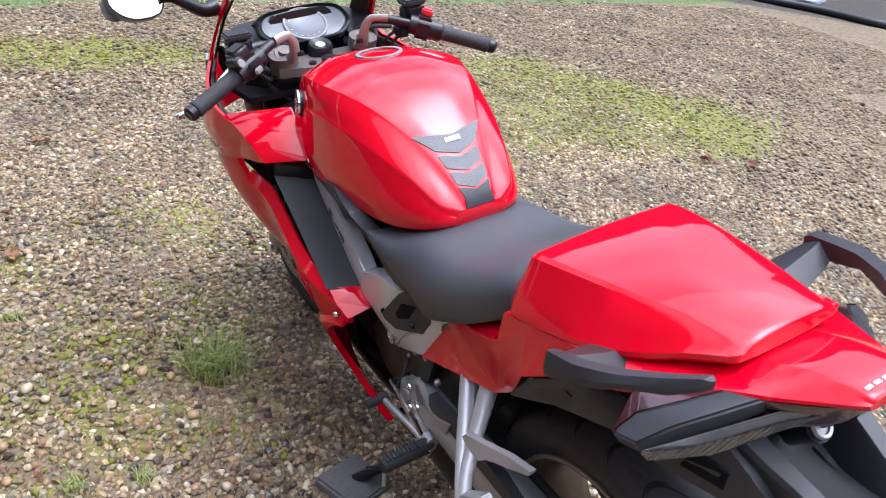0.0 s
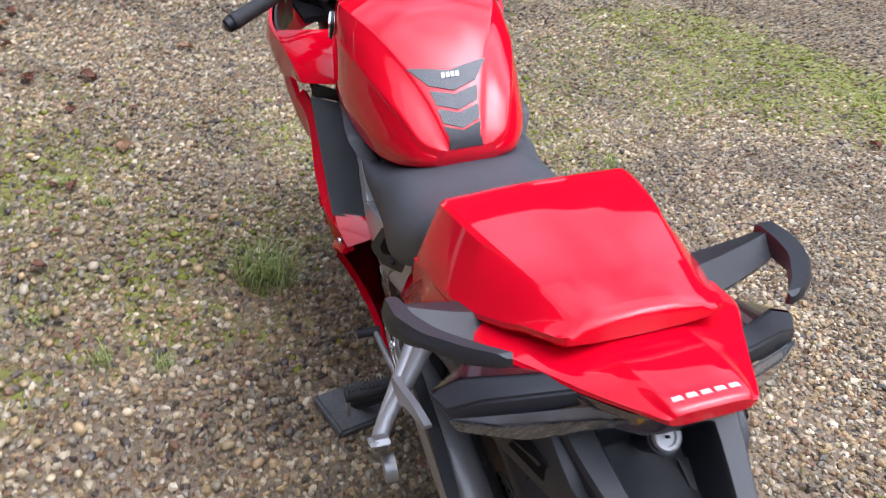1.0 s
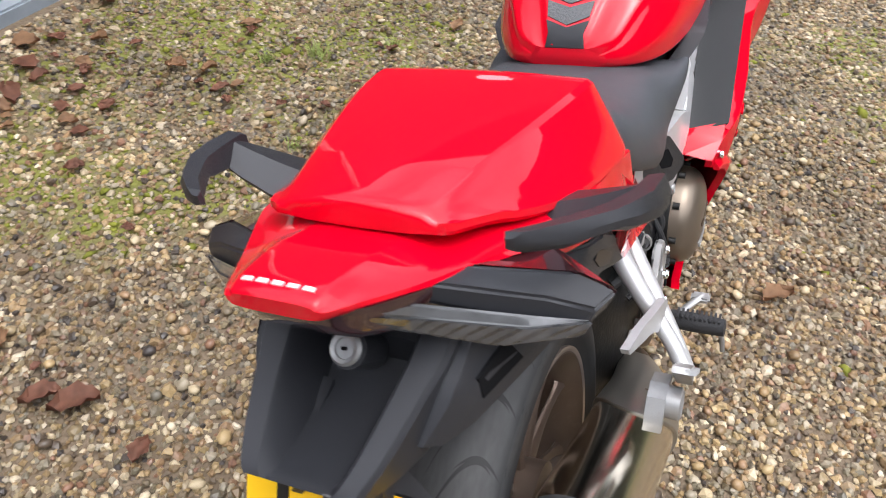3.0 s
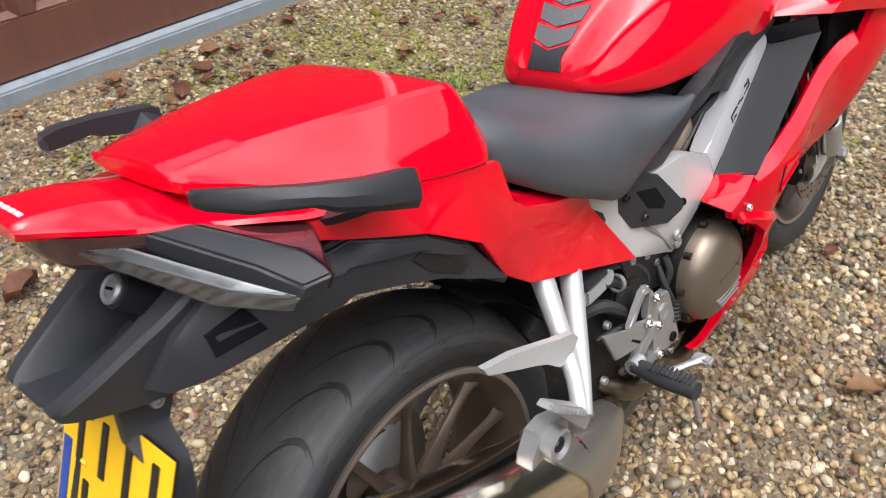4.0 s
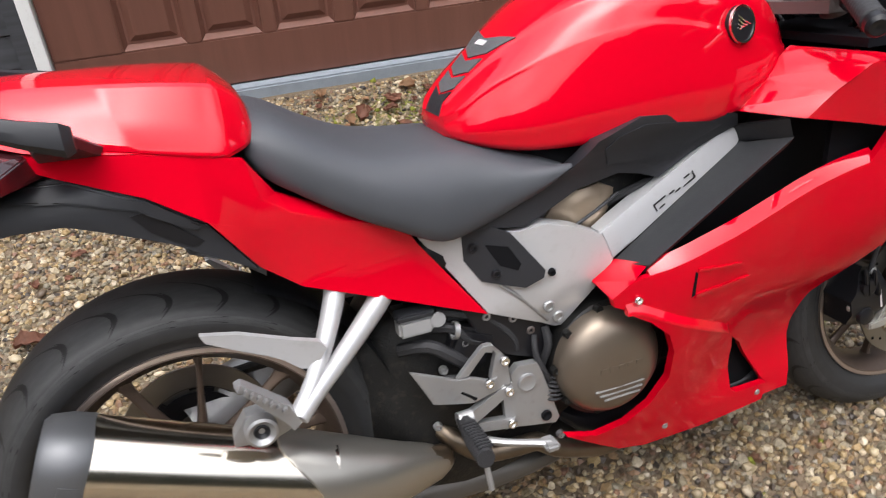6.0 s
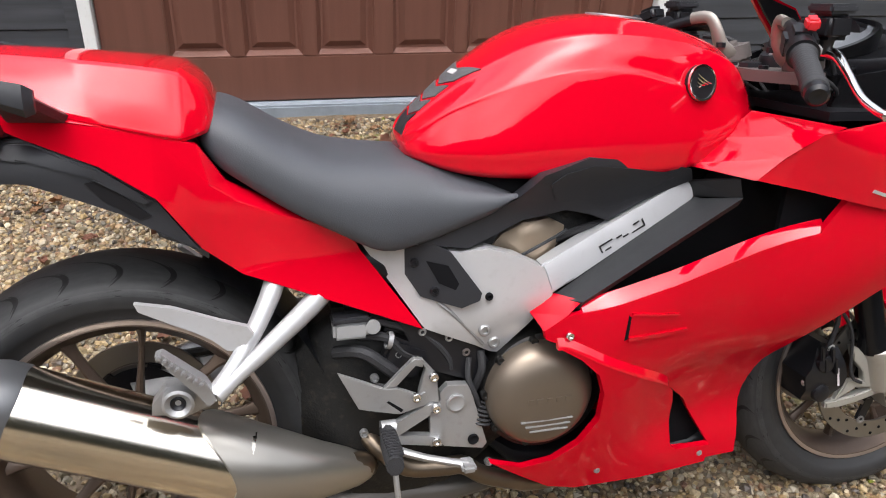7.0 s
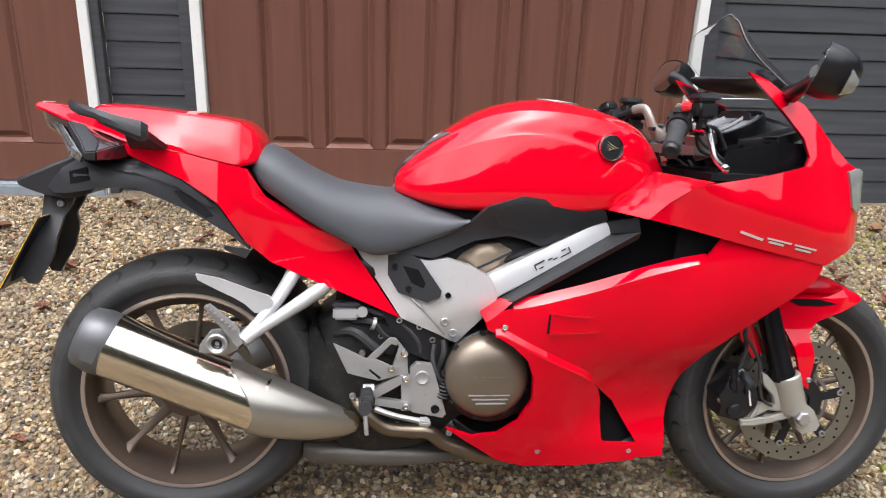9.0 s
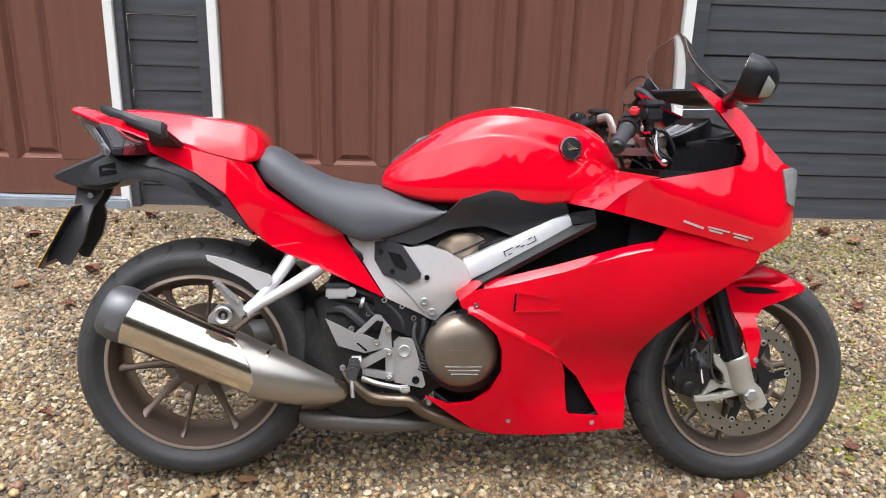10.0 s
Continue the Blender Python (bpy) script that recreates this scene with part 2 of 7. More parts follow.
def tube(path, radius, seg=10, steps=4, flat=1.0):
    """A tube along points; radius a number or one for each point."""
    rad = radius if isinstance(radius, (list, tuple)) else [radius] * len(path)
    pts = spline([(*p, r) for p, r in zip(path, rad)], steps)
    rows, up = [], Vector((0.13, 0.31, 0.94))
    for i, p in enumerate(pts):
        a, b = Vector(pts[max(0, i - 1)][:3]), Vector(pts[min(len(pts) - 1, i + 1)][:3])
        d = (b - a).normalized()
        x = d.cross(up).normalized()
        y = x.cross(d).normalized()
        up = y
        rows.append([Vector(p[:3]) + float(p[3]) * (math.cos(k / seg * math.tau) * x + flat * math.sin(k / seg * math.tau) * y) for k in range(seg)])
    return rings(rows)


def lathe(profile, center, seg=64, turn=(0, 1, 0), arc=math.tau, close=False):
    """Turn a profile of (along, radius) round an axis through center."""
    d = Vector(turn).normalized()
    x = d.orthogonal().normalized() if abs(d.y) < 0.99 else Vector((1, 0, 0))
    y = d.cross(x)
    bm = bmesh.new()
    c = Vector(center)
    cols = []
    for k in range(seg):
        a = k / seg * arc
        q = math.cos(a) * x + math.sin(a) * y
        cols.append([bm.verts.new(c + h * d + r * q) for h, r in profile])
    m = len(profile)
    for k in range(seg):
        a, b = cols[k], cols[(k + 1) % seg]
        for i in range(m if close else m - 1):
            j = (i + 1) % m
            if profile[i][1] < 1e-6 and profile[j][1] < 1e-6:
                continue
            bm.faces.new((a[i], a[j], b[j], b[i]))
    bmesh.ops.remove_doubles(bm, verts=bm.verts, dist=1e-5)
    return bm


def panel(outline, vfun, thick=0.006, cell=0.03, mirror=False, bevel=0.0015):
    """A shaped sheet: a polygon in (u, w), laid on the surface v = vfun(u, w), with thickness towards the centre plane."""
    bm = bmesh.new()
    face = bm.faces.new([bm.verts.new((u, 0, w)) for u, w in outline])
    us, ws = [p[0] for p in outline], [p[1] for p in outline]
    for axis, vals in ((0, us), (2, ws)):
        k = math.ceil(min(vals) / cell)
        while k * cell < max(vals):
            co, no = [0, 0, 0], [0, 0, 0]
            co[axis], no[axis] = k * cell + 0.00013, 1
            bmesh.ops.bisect_plane(bm, geom=bm.verts[:] + bm.edges[:] + bm.faces[:], plane_co=co, plane_no=no)
            k += 1
    bmesh.ops.triangulate(bm, faces=[f for f in bm.faces if len(f.verts) > 4])
    for v in bm.verts:
        v.co.y = vfun(v.co.x, v.co.z)
    bmesh.ops.recalc_face_normals(bm, faces=bm.faces)
    total = sum((f.normal.y * f.calc_area() for f in bm.faces))
    if total > 0:
        bmesh.ops.reverse_faces(bm, faces=bm.faces)
    geo = bmesh.ops.extrude_face_region(bm, geom=bm.faces[:])
    back = [e for e in geo["geom"] if isinstance(e, bmesh.types.BMVert)]
    for v in back:
        v.co.y += thick
    if bevel:
        edges = [e for e in bm.edges if len(e.link_faces) == 2 and e.calc_face_angle(0) > 1.0]
        bmesh.ops.bevel(bm, geom=edges, offset=bevel, segments=2, affect="EDGES", clamp_overlap=True)
    if mirror:
        for v in bm.verts:
            v.co.y = -v.co.y
        bmesh.ops.reverse_faces(bm, faces=bm.faces)
    return bm


def facets(corners, faces, thick=0.008, bevel=0.0012, crease=0.1):
    """A folded sheet of flat faces: corners (u, w, v), faces as index lists, with thickness towards the centre plane and slightly rounded folds."""
    bm = bmesh.new()
    vs = [bm.verts.new((u, v, w)) for u, w, v in corners]
    for f in faces:
        bm.faces.new([vs[i] for i in f])
    bmesh.ops.recalc_face_normals(bm, faces=bm.faces)
    if sum(f.normal.y * f.calc_area() for f in bm.faces) > 0:
        bmesh.ops.reverse_faces(bm, faces=bm.faces)
    geo = bmesh.ops.extrude_face_region(bm, geom=bm.faces[:])
    for v in geo["geom"]:
        if isinstance(v, bmesh.types.BMVert):
            v.co.y += thick
    bmesh.ops.recalc_face_normals(bm, faces=bm.faces)
    edges = [e for e in bm.edges if len(e.link_faces) == 2 and e.calc_face_angle(0) > crease]
    bmesh.ops.bevel(bm, geom=edges, offset=bevel, segments=2, affect="EDGES", clamp_overlap=True)
    return bm


def box(center, size, bevel=0.003, turn=None, seg=2):
    bm = bmesh.new()
    bmesh.ops.create_cube(bm, size=1)
    bmesh.ops.scale(bm, vec=size, verts=bm.verts)
    if bevel:
        bmesh.ops.bevel(bm, geom=bm.edges[:], offset=bevel, segments=seg, affect="EDGES", clamp_overlap=True)
    m = Matrix.Translation(center) @ (turn or Matrix())
    bmesh.ops.transform(bm, matrix=m, verts=bm.verts)
    return bm


def flip(bm):
    """The same on the other side of the centre plane."""
    for v in bm.verts:
        v.co.y = -v.co.y
    bmesh.ops.reverse_faces(bm, faces=bm.faces)
    return bm


def join(*bms):
    out = bms[0]
    for b in bms[1:]:
        me = bpy.data.meshes.new("tmp")
        b.to_mesh(me)
        b.free()
        out.from_mesh(me)
        bpy.data.meshes.remove(me)
    return out


def bolt(center, r, turn=(0, -1, 0), h=0.006):
    return join(lathe([(0, 0), (0, r), (h * 0.6, r), (h, r * 0.8), (h, r * 0.5), (h * 0.5, r * 0.45), (h * 0.5, 0)], center, 14, turn))


def both(make, name, material, parent, label="", **kw):
    """One part for each side, made once for the right and mirrored."""
    return [part(name, make(), material, parent, label, **kw), part(name, flip(make()), material, parent, label, **kw)]


# ---- ground heights ----


def ground_z(x, y):
    dip = 0.05 * sm(x, 0.2, 1.6) * (1 - sm(y, 0.25, 0.9)) * (1 - sm(abs(x - 1.6), 0.6, 2.0))
    return 0.047 - dip + 0.105 * sm(y, 1.0, 2.2)


# ---- unseen woods, far off, added to darken what the paint reflects ----
UNSEEN_WOODS = mat("unseen_woods", (0.035, 0.036, 0.026), 0.95, vary=0.6, scale=0.25, spec=0.1)
woods = []
for k in range(160):
    a = math.tau * k / 160
    far = 28 + 3 * noise.noise(Vector((math.cos(a) * 4, math.sin(a) * 4, 0)))
    top = 13.5 + 4.0 * noise.noise(Vector((math.cos(a) * 3, math.sin(a) * 3, 3))) + random.uniform(-0.25, 0.25)
    woods.append([(far * math.cos(a), far * math.sin(a), -1), (far * math.cos(a), far * math.sin(a), top), ((far + 3) * math.cos(a), (far + 3) * math.sin(a), top - 1.5), ((far + 3) * math.cos(a), (far + 3) * math.sin(a), -1)])
part("backdrop", rings(woods + [woods[0]], closed=True, caps=False), UNSEEN_WOODS, None, "unseen dark woodland ring far off, added to darken side reflections", kind="structure")

# ---- motorcycle: built upright on its centre plane (u forward, v to its left, w up), leaning on its side stand ----
bike = thing("motorcycle", pose(0.02, -0.062, 0.012, 0, 0, 2.9) @ pose(0, 0, 0, 0, 1.2, 0) @ pose(0, 0, 0, -11.3, 0, 0),
             "glossy red sport touring motorcycle leaning on its side stand on gravel", "motorcycle")
REAR, FRONT = (0.034, 0.0, 0.355), (1.493, 0.0, 0.317)


def wheel(name, center, tyre_r, half, lip_r, lip_half, spoke_v, pairs, hub_r, disc_r, discs, first, apart):
    cu, _, cw = center
    lh, lr = lip_half, lip_r
    rim = lathe([(-lh, lr), (-lh, lr - 0.009), (-lh + 0.012, lr - 0.016), (-lh + 0.03, lr - 0.03), (lh - 0.03, lr - 0.03), (lh - 0.012, lr - 0.016),
                 (lh, lr - 0.009), (lh, lr), (lh - 0.02, lr - 0.004), (0, lr - 0.018), (-lh + 0.02, lr - 0.004)], center, 96, close=True)
    ob = part(name, rim, WHEEL, bike, "bronze cast wheel")
    for s in (-1, 1):
        part("rim_edge", lathe([(s * (lh + 0.001), lr + 0.001), (s * (lh + 0.0015), lr - 0.003), (s * (lh - 0.001), lr - 0.0095), (s * (lh - 0.005), lr - 0.011), (s * (lh - 0.005), lr + 0.001)], center, 96, close=True), LIP, ob, "bare worn metal rim edge")
    prof = [(-lh + 0.006, lr - 0.002), (-half * 0.93, lr + 0.02), (-half, lr + 0.3 * (tyre_r - lr)), (-half * 0.985, lr + 0.5 * (tyre_r - lr))]
    crown = []
    for k in range(13):
        a = -1 + k / 6
        crown.append((a * half * 0.95, tyre_r - (tyre_r - lr) * 0.36 * abs(a) ** 2.3))
    prof += crown + [(-h, r) for h, r in reversed(prof)]
    bm = lathe(prof, center, 128)
    tyre = part("tyre", bm, TYRE, ob, "black road tyre with worn curved tread grooves", sharp=60)
    at = tyre.data.attributes.new("tread", "FLOAT_VECTOR", "POINT")
    for v in tyre.data.vertices:
        a = math.atan2(v.co.z - cw, v.co.x - cu) / math.tau
        r = math.hypot(v.co.z - cw, v.co.x - cu)
        at.data[v.index].vector = (a, v.co.y / (half * 0.95) if r > lr + 0.62 * (tyre_r - lr) else 1.0, 0)
    part("hub", lathe([(-0.055, 0), (-0.055, hub_r * 0.55), (-0.045, hub_r * 0.6), (-0.04, hub_r), (0.03, hub_r), (0.04, hub_r * 0.7), (0.06, hub_r * 0.6), (0.06, 0)], (cu, spoke_v, cw), 36), WHEEL, ob)
    for k in range(pairs):
        a0 = math.tau * k / pairs + radians(first)
        for s in (-1, 1):
            a, b = a0 + s * radians(apart - 1.5), a0 + s * radians(apart)
            p = [(cu + r * math.cos(q), spoke_v + dv, cw + r * math.sin(q)) for r, q, dv in ((hub_r * 0.8, a, 0), (0.55 * lr, (a + b) / 2, -0.004), (lr - 0.045, b - s * 0.01, -0.01 if spoke_v < 0 else 0.0), (lr - 0.02, b, -0.012 if spoke_v < 0 else 0.0))]
            part("spoke", tube(p, [0.0105, 0.0058, 0.0055, 0.0105], 8, 4, 1.7), WHEEL, ob)
    for v in discs:
        s = 1 if v > 0 else -1
        d = part("brake_disc", lathe([(0, disc_r), (0, disc_r - 0.038), (s * 0.005, disc_r - 0.038), (s * 0.005, disc_r)], (cu, v, cw), 80, close=True), DISC, ob, "drilled steel brake disc")
        # small near-black discs paint the dark of the drillings; nothing is cut
        holes = []
        for k in range(44):
            a = math.tau * k / 44
            r = disc_r - 0.009 - 0.0105 * (k % 3)
            holes.append(lathe([(0, 0.0), (0, 0.0033), (s * 0.0012, 0.0033), (s * 0.0012, 0)], (cu + r * math.cos(a), v + s * 0.005, cw + r * math.sin(a)), 8))
        part("hole_shade_discs", join(*holes), DARK, d, kind="stuff")
        part("disc_carrier", lathe([(0, hub_r + 0.022), (0, hub_r * 0.7), (s * 0.01, hub_r * 0.7), (s * 0.01, hub_r + 0.018)], (cu, v, cw), 36, close=True), SATIN, d)
        part("sensor_ring", lathe([(s * 0.004, hub_r + 0.036), (s * 0.004, hub_r + 0.028), (s * 0.007, hub_r + 0.028), (s * 0.007, hub_r + 0.036)], (cu, v, cw), 60, close=True), CLAMP, d)
        for k in range(6):
            a = math.tau * k / 6 + 0.2
            ra, rb = hub_r + 0.012, disc_r - 0.04
            part("carrier_arm", box((cu + (ra + rb) / 2 * math.cos(a), v + s * 0.004, cw + (ra + rb) / 2 * math.sin(a)), (rb - ra, 0.007, 0.024), 0.002, Matrix.Rotation(-a, 4, "Y")), SATIN, d)
        for k in range(6):
            a = math.tau * k / 6 + 0.2
            part("disc_rivet", lathe([(0, 0.004), (0, 0.0085), (s * 0.004, 0.0085), (s * 0.0045, 0.005), (s * 0.002, 0.0045)], (cu + (disc_r - 0.042) * math.cos(a), v + s * 0.006, cw + (disc_r - 0.042) * math.sin(a)), 12), ALLOY, d)
    return ob


wheel("rear_wheel", REAR, 0.311, 0.091, 0.226, 0.08, -0.035, 5, 0.058, 0.128, [0.06], 62, 20)
front_wheel = wheel("front_wheel", FRONT, 0.313, 0.061, 0.226, 0.05, 0.0, 5, 0.045, 0.155, [-0.078, 0.078], 28, 18)
part("axle_nut", lathe([(0, 0), (0, 0.018), (0.012, 0.018), (0.016, 0.014), (0.016, 0)], (1.474, -0.136, 0.297), 6, (0, -1, 0)), ALLOY, front_wheel)


# fuel tank
def tank_half(top, bot, hw, av, aw, cv, cw):
    h = cw - bot
    return [(0, top), (0.5 * av, top - 0.15 * (top - aw)), (av - 0.006, aw + 0.003), (av + 0.004, aw - 0.003), (0.5 * (av + cv) + 0.003, 0.5 * (aw + cw) + 0.003), (cv - 0.003, cw + 0.006), (cv + 0.001, cw - 0.004), (0.45 * cv + 0.55 * hw, bot + 0.72 * h), (hw, bot + 0.38 * h), (0.985 * hw, bot + 0.15 * h), (0.93 * hw, bot), (0.6 * hw, bot - 0.01), (0, bot - 0.012)]


TANK = [(0.49, 0.843, 0.818, 0.06, 0.026, 0.843, 0.05, 0.836), (0.506, 0.867, 0.81, 0.09, 0.036, 0.864, 0.078, 0.85), (0.55, 0.908, 0.797, 0.12, 0.05, 0.902, 0.1, 0.882), (0.607, 0.953, 0.788, 0.143, 0.072, 0.943, 0.122, 0.908), (0.68, 0.997, 0.786, 0.161, 0.104, 0.982, 0.145, 0.934), (0.75, 1.02, 0.786, 0.173, 0.13, 0.999, 0.16, 0.948),
        (0.82, 1.028, 0.786, 0.177, 0.143, 1.0, 0.166, 0.946), (0.89, 1.02, 0.786, 0.174, 0.143, 0.992, 0.164, 0.93), (0.96, 1.005, 0.795, 0.164, 0.132, 0.977, 0.153, 0.91), (1.03, 0.98, 0.825, 0.147, 0.11, 0.952, 0.135, 0.89), (1.074, 0.945, 0.85, 0.117, 0.082, 0.922, 0.107, 0.88), (1.1, 0.895, 0.863, 0.084, 0.05, 0.886, 0.077, 0.874)]
bm = hull(TANK, tank_half, 5, 4)
bmesh.ops.recalc_face_normals(bm, faces=bm.faces)
bm.normal_update()
from mathutils.bvhtree import BVHTree
tank_skin = BVHTree.FromBMesh(bm)
tank = part("fuel_tank", bm, RED, bike, "glossy red steel fuel tank")


def on(skin, p, d, lift=0.001):
    hit, n, _, _ = skin.ray_cast(Vector(p), Vector(d))
    if hit is None:
        hit, n, _, _ = skin.find_nearest(Vector(p))
    return hit - Vector(d).normalized() * lift


def decal(outline, skin, start, ex, ey, d, lift=0.0012, cell=0.012):
    """A thin sheet with an outline in (x, y), laid on a surface by rays in direction d from the plane through start."""
    bm = bmesh.new()
    bm.faces.new([bm.verts.new((x, y, 0)) for x, y in outline])
    for axis in (0, 1):
        vals = [p[axis] for p in outline]
        k = math.ceil(min(vals) / cell)
        while k * cell < max(vals):
            co, no = [0, 0, 0], [0, 0, 0]
            co[axis], no[axis] = k * cell, 1
            bmesh.ops.bisect_plane(bm, geom=bm.verts[:] + bm.edges[:] + bm.faces[:], plane_co=co, plane_no=no)
            k += 1
    s, ex, ey, d = Vector(start), Vector(ex), Vector(ey), Vector(d).normalized()
    base = [s + v.co.x * ex + v.co.y * ey for v in bm.verts]
    out = bmesh.ops.extrude_face_region(bm, geom=bm.faces[:])
    lows = set(e for e in out["geom"] if isinstance(e, bmesh.types.BMVert))
    for v in bm.verts:
        p = s + v.co.x * ex + v.co.y * ey
        v.co = on(skin, p - d * 0.2, d, lift if v in lows else -0.0005)
    return bm


down = (0.62, 0, -0.78)
up_x, up_y = (0, -1, 0), (0.78, 0, 0.62)
origin = (0.5, 0, 0.86)
PADS = [[(-0.03, -0.02), (0.03, -0.02), (0.027, 0.0), (0.033, 0.02), (0.0, 0.008), (-0.033, 0.02), (-0.027, 0.0)],
        [(0, 0.012), (0.032, 0.026), (0.036, 0.052), (0, 0.04), (-0.036, 0.052), (-0.032, 0.026)],
        [(0, 0.046), (0.036, 0.06), (0.042, 0.088), (0, 0.075), (-0.042, 0.088), (-0.036, 0.06)],
        [(0, 0.082), (0.042, 0.098), (0.072, 0.14), (0.0, 0.122), (-0.072, 0.14), (-0.042, 0.098)]]
for i, o in enumerate(PADS):
    pad = part("tank_pad", decal(o, tank_skin, origin, up_x, up_y, down, 0.002), BLACK if i == 0 else CARBON, tank, "black rubber end piece" if i == 0 else "carbon patterned tank pad piece")
    if i == 3:
        for k in range(4):
            part("mark", decal([(-0.017 + k * 0.0085, 0.108), (-0.0105 + k * 0.0085, 0.108), (-0.0095 + k * 0.0085, 0.118), (-0.016 + k * 0.0085, 0.118)], tank_skin, origin, up_x, up_y, down, 0.0035), WHITE_MARK, pad)
cap = part("filler_cap", lathe([(0, 0), (0, 0.052), (0.004, 0.052), (0.006, 0.048), (0.006, 0.04), (0.003, 0.038), (0.004, 0.03), (0.005, 0)], (0.865, 0, 1.0175), 40, (0.11, 0, 1)), SATIN, tank, "black filler cap with metal ring")
part("cap_ring", lathe([(0.003, 0.049), (0.008, 0.048), (0.008, 0.041), (0.003, 0.041)], (0.865, 0, 1.0175), 40, (0.11, 0, 1), close=True), ALLOY, cap)
for s in (-1, 1):
    p = on(tank_skin, (0.945, s * 0.4, 0.926), (0, -s, 0), 0.0)
    _, n, _, _ = tank_skin.find_nearest(p)
    n = n if n.y * s > 0 else -n
    p = p + n * 0.007
    badge = part("badge", lathe([(-0.02, 0), (-0.02, 0.0285), (0.002, 0.0285), (0.0035, 0.026), (0.0025, 0.025), (0.003, 0)], p, 36, n), SATIN, tank, "round black tank badge with chrome edge")
    part("badge_ring", lathe([(0.0, 0.029), (0.004, 0.0285), (0.004, 0.0255), (0.0, 0.0255)], p, 36, n, close=True), CHROME, badge)
    side = n.cross(Vector((0, 0, 1))).normalized()
    for k in range(4):
        a, b = p + n * 0.0045 + side * (0.016 - k * 0.007) * s + Vector((0, 0, -0.002 - 0.001 * k)), p + n * 0.0045 - side * 0.013 * s + Vector((0, 0, 0.014 - 0.006 * k))
        part("badge_mark", tube([a, (a + b) / 2 + Vector((0, 0, -0.002)), b], [0.0012, 0.0016, 0.0007], 6, 2), CHROME, badge)


# added filler: near-black body in place of the shade under the tank
part("tank_gap_filler", hull([(0.55, 0.79, 0.72, 0.1), (0.7, 0.82, 0.72, 0.125), (0.9, 0.83, 0.74, 0.115), (1.04, 0.86, 0.76, 0.12), (1.16, 0.85, 0.74, 0.14)], lambda t, b, h: [(0, t), (0.8 * h, t), (h, t - 0.02), (h, b + 0.02), (0.8 * h, b), (0, b)], 3, 2), DARK, bike, "near-black filler added to close the see-through gap under the tank")


# rider's seat
def seat_half(top, low, hw):
    return [(0, top), (0.45 * hw, top - 0.002), (0.78 * hw, top - 0.014), (0.96 * hw, top - 0.4 * (top - low)), (hw, low + 0.25 * (top - low)), (0.97 * hw, low + 0.006), (0.88 * hw, low), (0.4 * hw, low + 0.01), (0, low + 0.01)]


SEAT = [(0.17, 0.884, 0.868, 0.09), (0.183, 0.9, 0.85, 0.122), (0.205, 0.908, 0.822, 0.138), (0.24, 0.896, 0.797, 0.15), (0.3, 0.86, 0.756, 0.158), (0.365, 0.831, 0.72, 0.163), (0.435, 0.818, 0.686, 0.163), (0.5, 0.812, 0.694, 0.158),
        (0.56, 0.795, 0.716, 0.162), (0.61, 0.784, 0.736, 0.166), (0.645, 0.772, 0.757, 0.164)]
part("rider_seat", hull(SEAT, seat_half, 4, 3), VINYL, bike, "black vinyl rider seat with matt grain")


# tail: seat cowl, deck, sides
def cowl_half(cv, cw, lv, lw, top):
    return [(0, top), (0.5 * cv, top - 0.22 * (top - cw)), (cv - 0.004, cw + 0.0012), (cv + 0.003, cw - 0.003), (0.5 * (cv + lv) + 0.0025, 0.5 * (cw + lw) + 0.002), (lv - 0.001, lw + 0.012), (lv, lw + 0.005), (lv - 0.004, lw), (0.6 * lv, lw - 0.003), (0, lw - 0.004)]


COWL = [(0.207, 0.055, 0.902, 0.088, 0.887, 0.905), (0.195, 0.096, 0.925, 0.13, 0.874, 0.93), (0.172, 0.117, 0.946, 0.154, 0.868, 0.951), (0.15, 0.124, 0.956, 0.163, 0.867, 0.961), (0.08, 0.115, 0.966, 0.158, 0.882, 0.972),
        (0.0, 0.099, 0.973, 0.145, 0.901, 0.98), (-0.06, 0.085, 0.977, 0.122, 0.923, 0.9845), (-0.09, 0.078, 0.978, 0.108, 0.938, 0.986), (-0.12, 0.072, 0.978, 0.097, 0.951, 0.986), (-0.138, 0.068, 0.977, 0.089, 0.9575, 0.985), (-0.145, 0.066, 0.974, 0.084, 0.961, 0.982), (-0.147, 0.064, 0.969, 0.079, 0.962, 0.974)]
part("seat_cowl", hull(COWL, cowl_half, 4, 1), RED, bike, "glossy red single seat cowl", sharp=24)


def deck_half(pv, pw_, lv, lw):
    return [(0, pw_ + 0.001), (0.6 * pv, pw_ + 0.001), (pv - 0.002, pw_), (pv + 0.002, pw_ - 0.0012), (0.5 * (pv + lv), 0.55 * pw_ + 0.45 * lw), (lv, lw + 0.004), (lv - 0.004, lw - 0.004), (0.5 * lv, lw - 0.006), (0, lw - 0.006)]


DECK = [(-0.27, 0.032, 0.981, 0.041, 0.974), (-0.264, 0.035, 0.984, 0.046, 0.972), (-0.245, 0.037, 0.983, 0.057, 0.966), (-0.2, 0.041, 0.973, 0.081, 0.951), (-0.15, 0.045, 0.955, 0.107, 0.938), (-0.1, 0.048, 0.944, 0.132, 0.924), (-0.05, 0.05, 0.93, 0.142, 0.908), (0.06, 0.05, 0.915, 0.15, 0.89)]
bm = hull(DECK, deck_half, 4, 2)
deck_skin = BVHTree.FromBMesh(bm)
deck = part("tail_deck", bm, RED, bike, "glossy red tail deck", sharp=30)
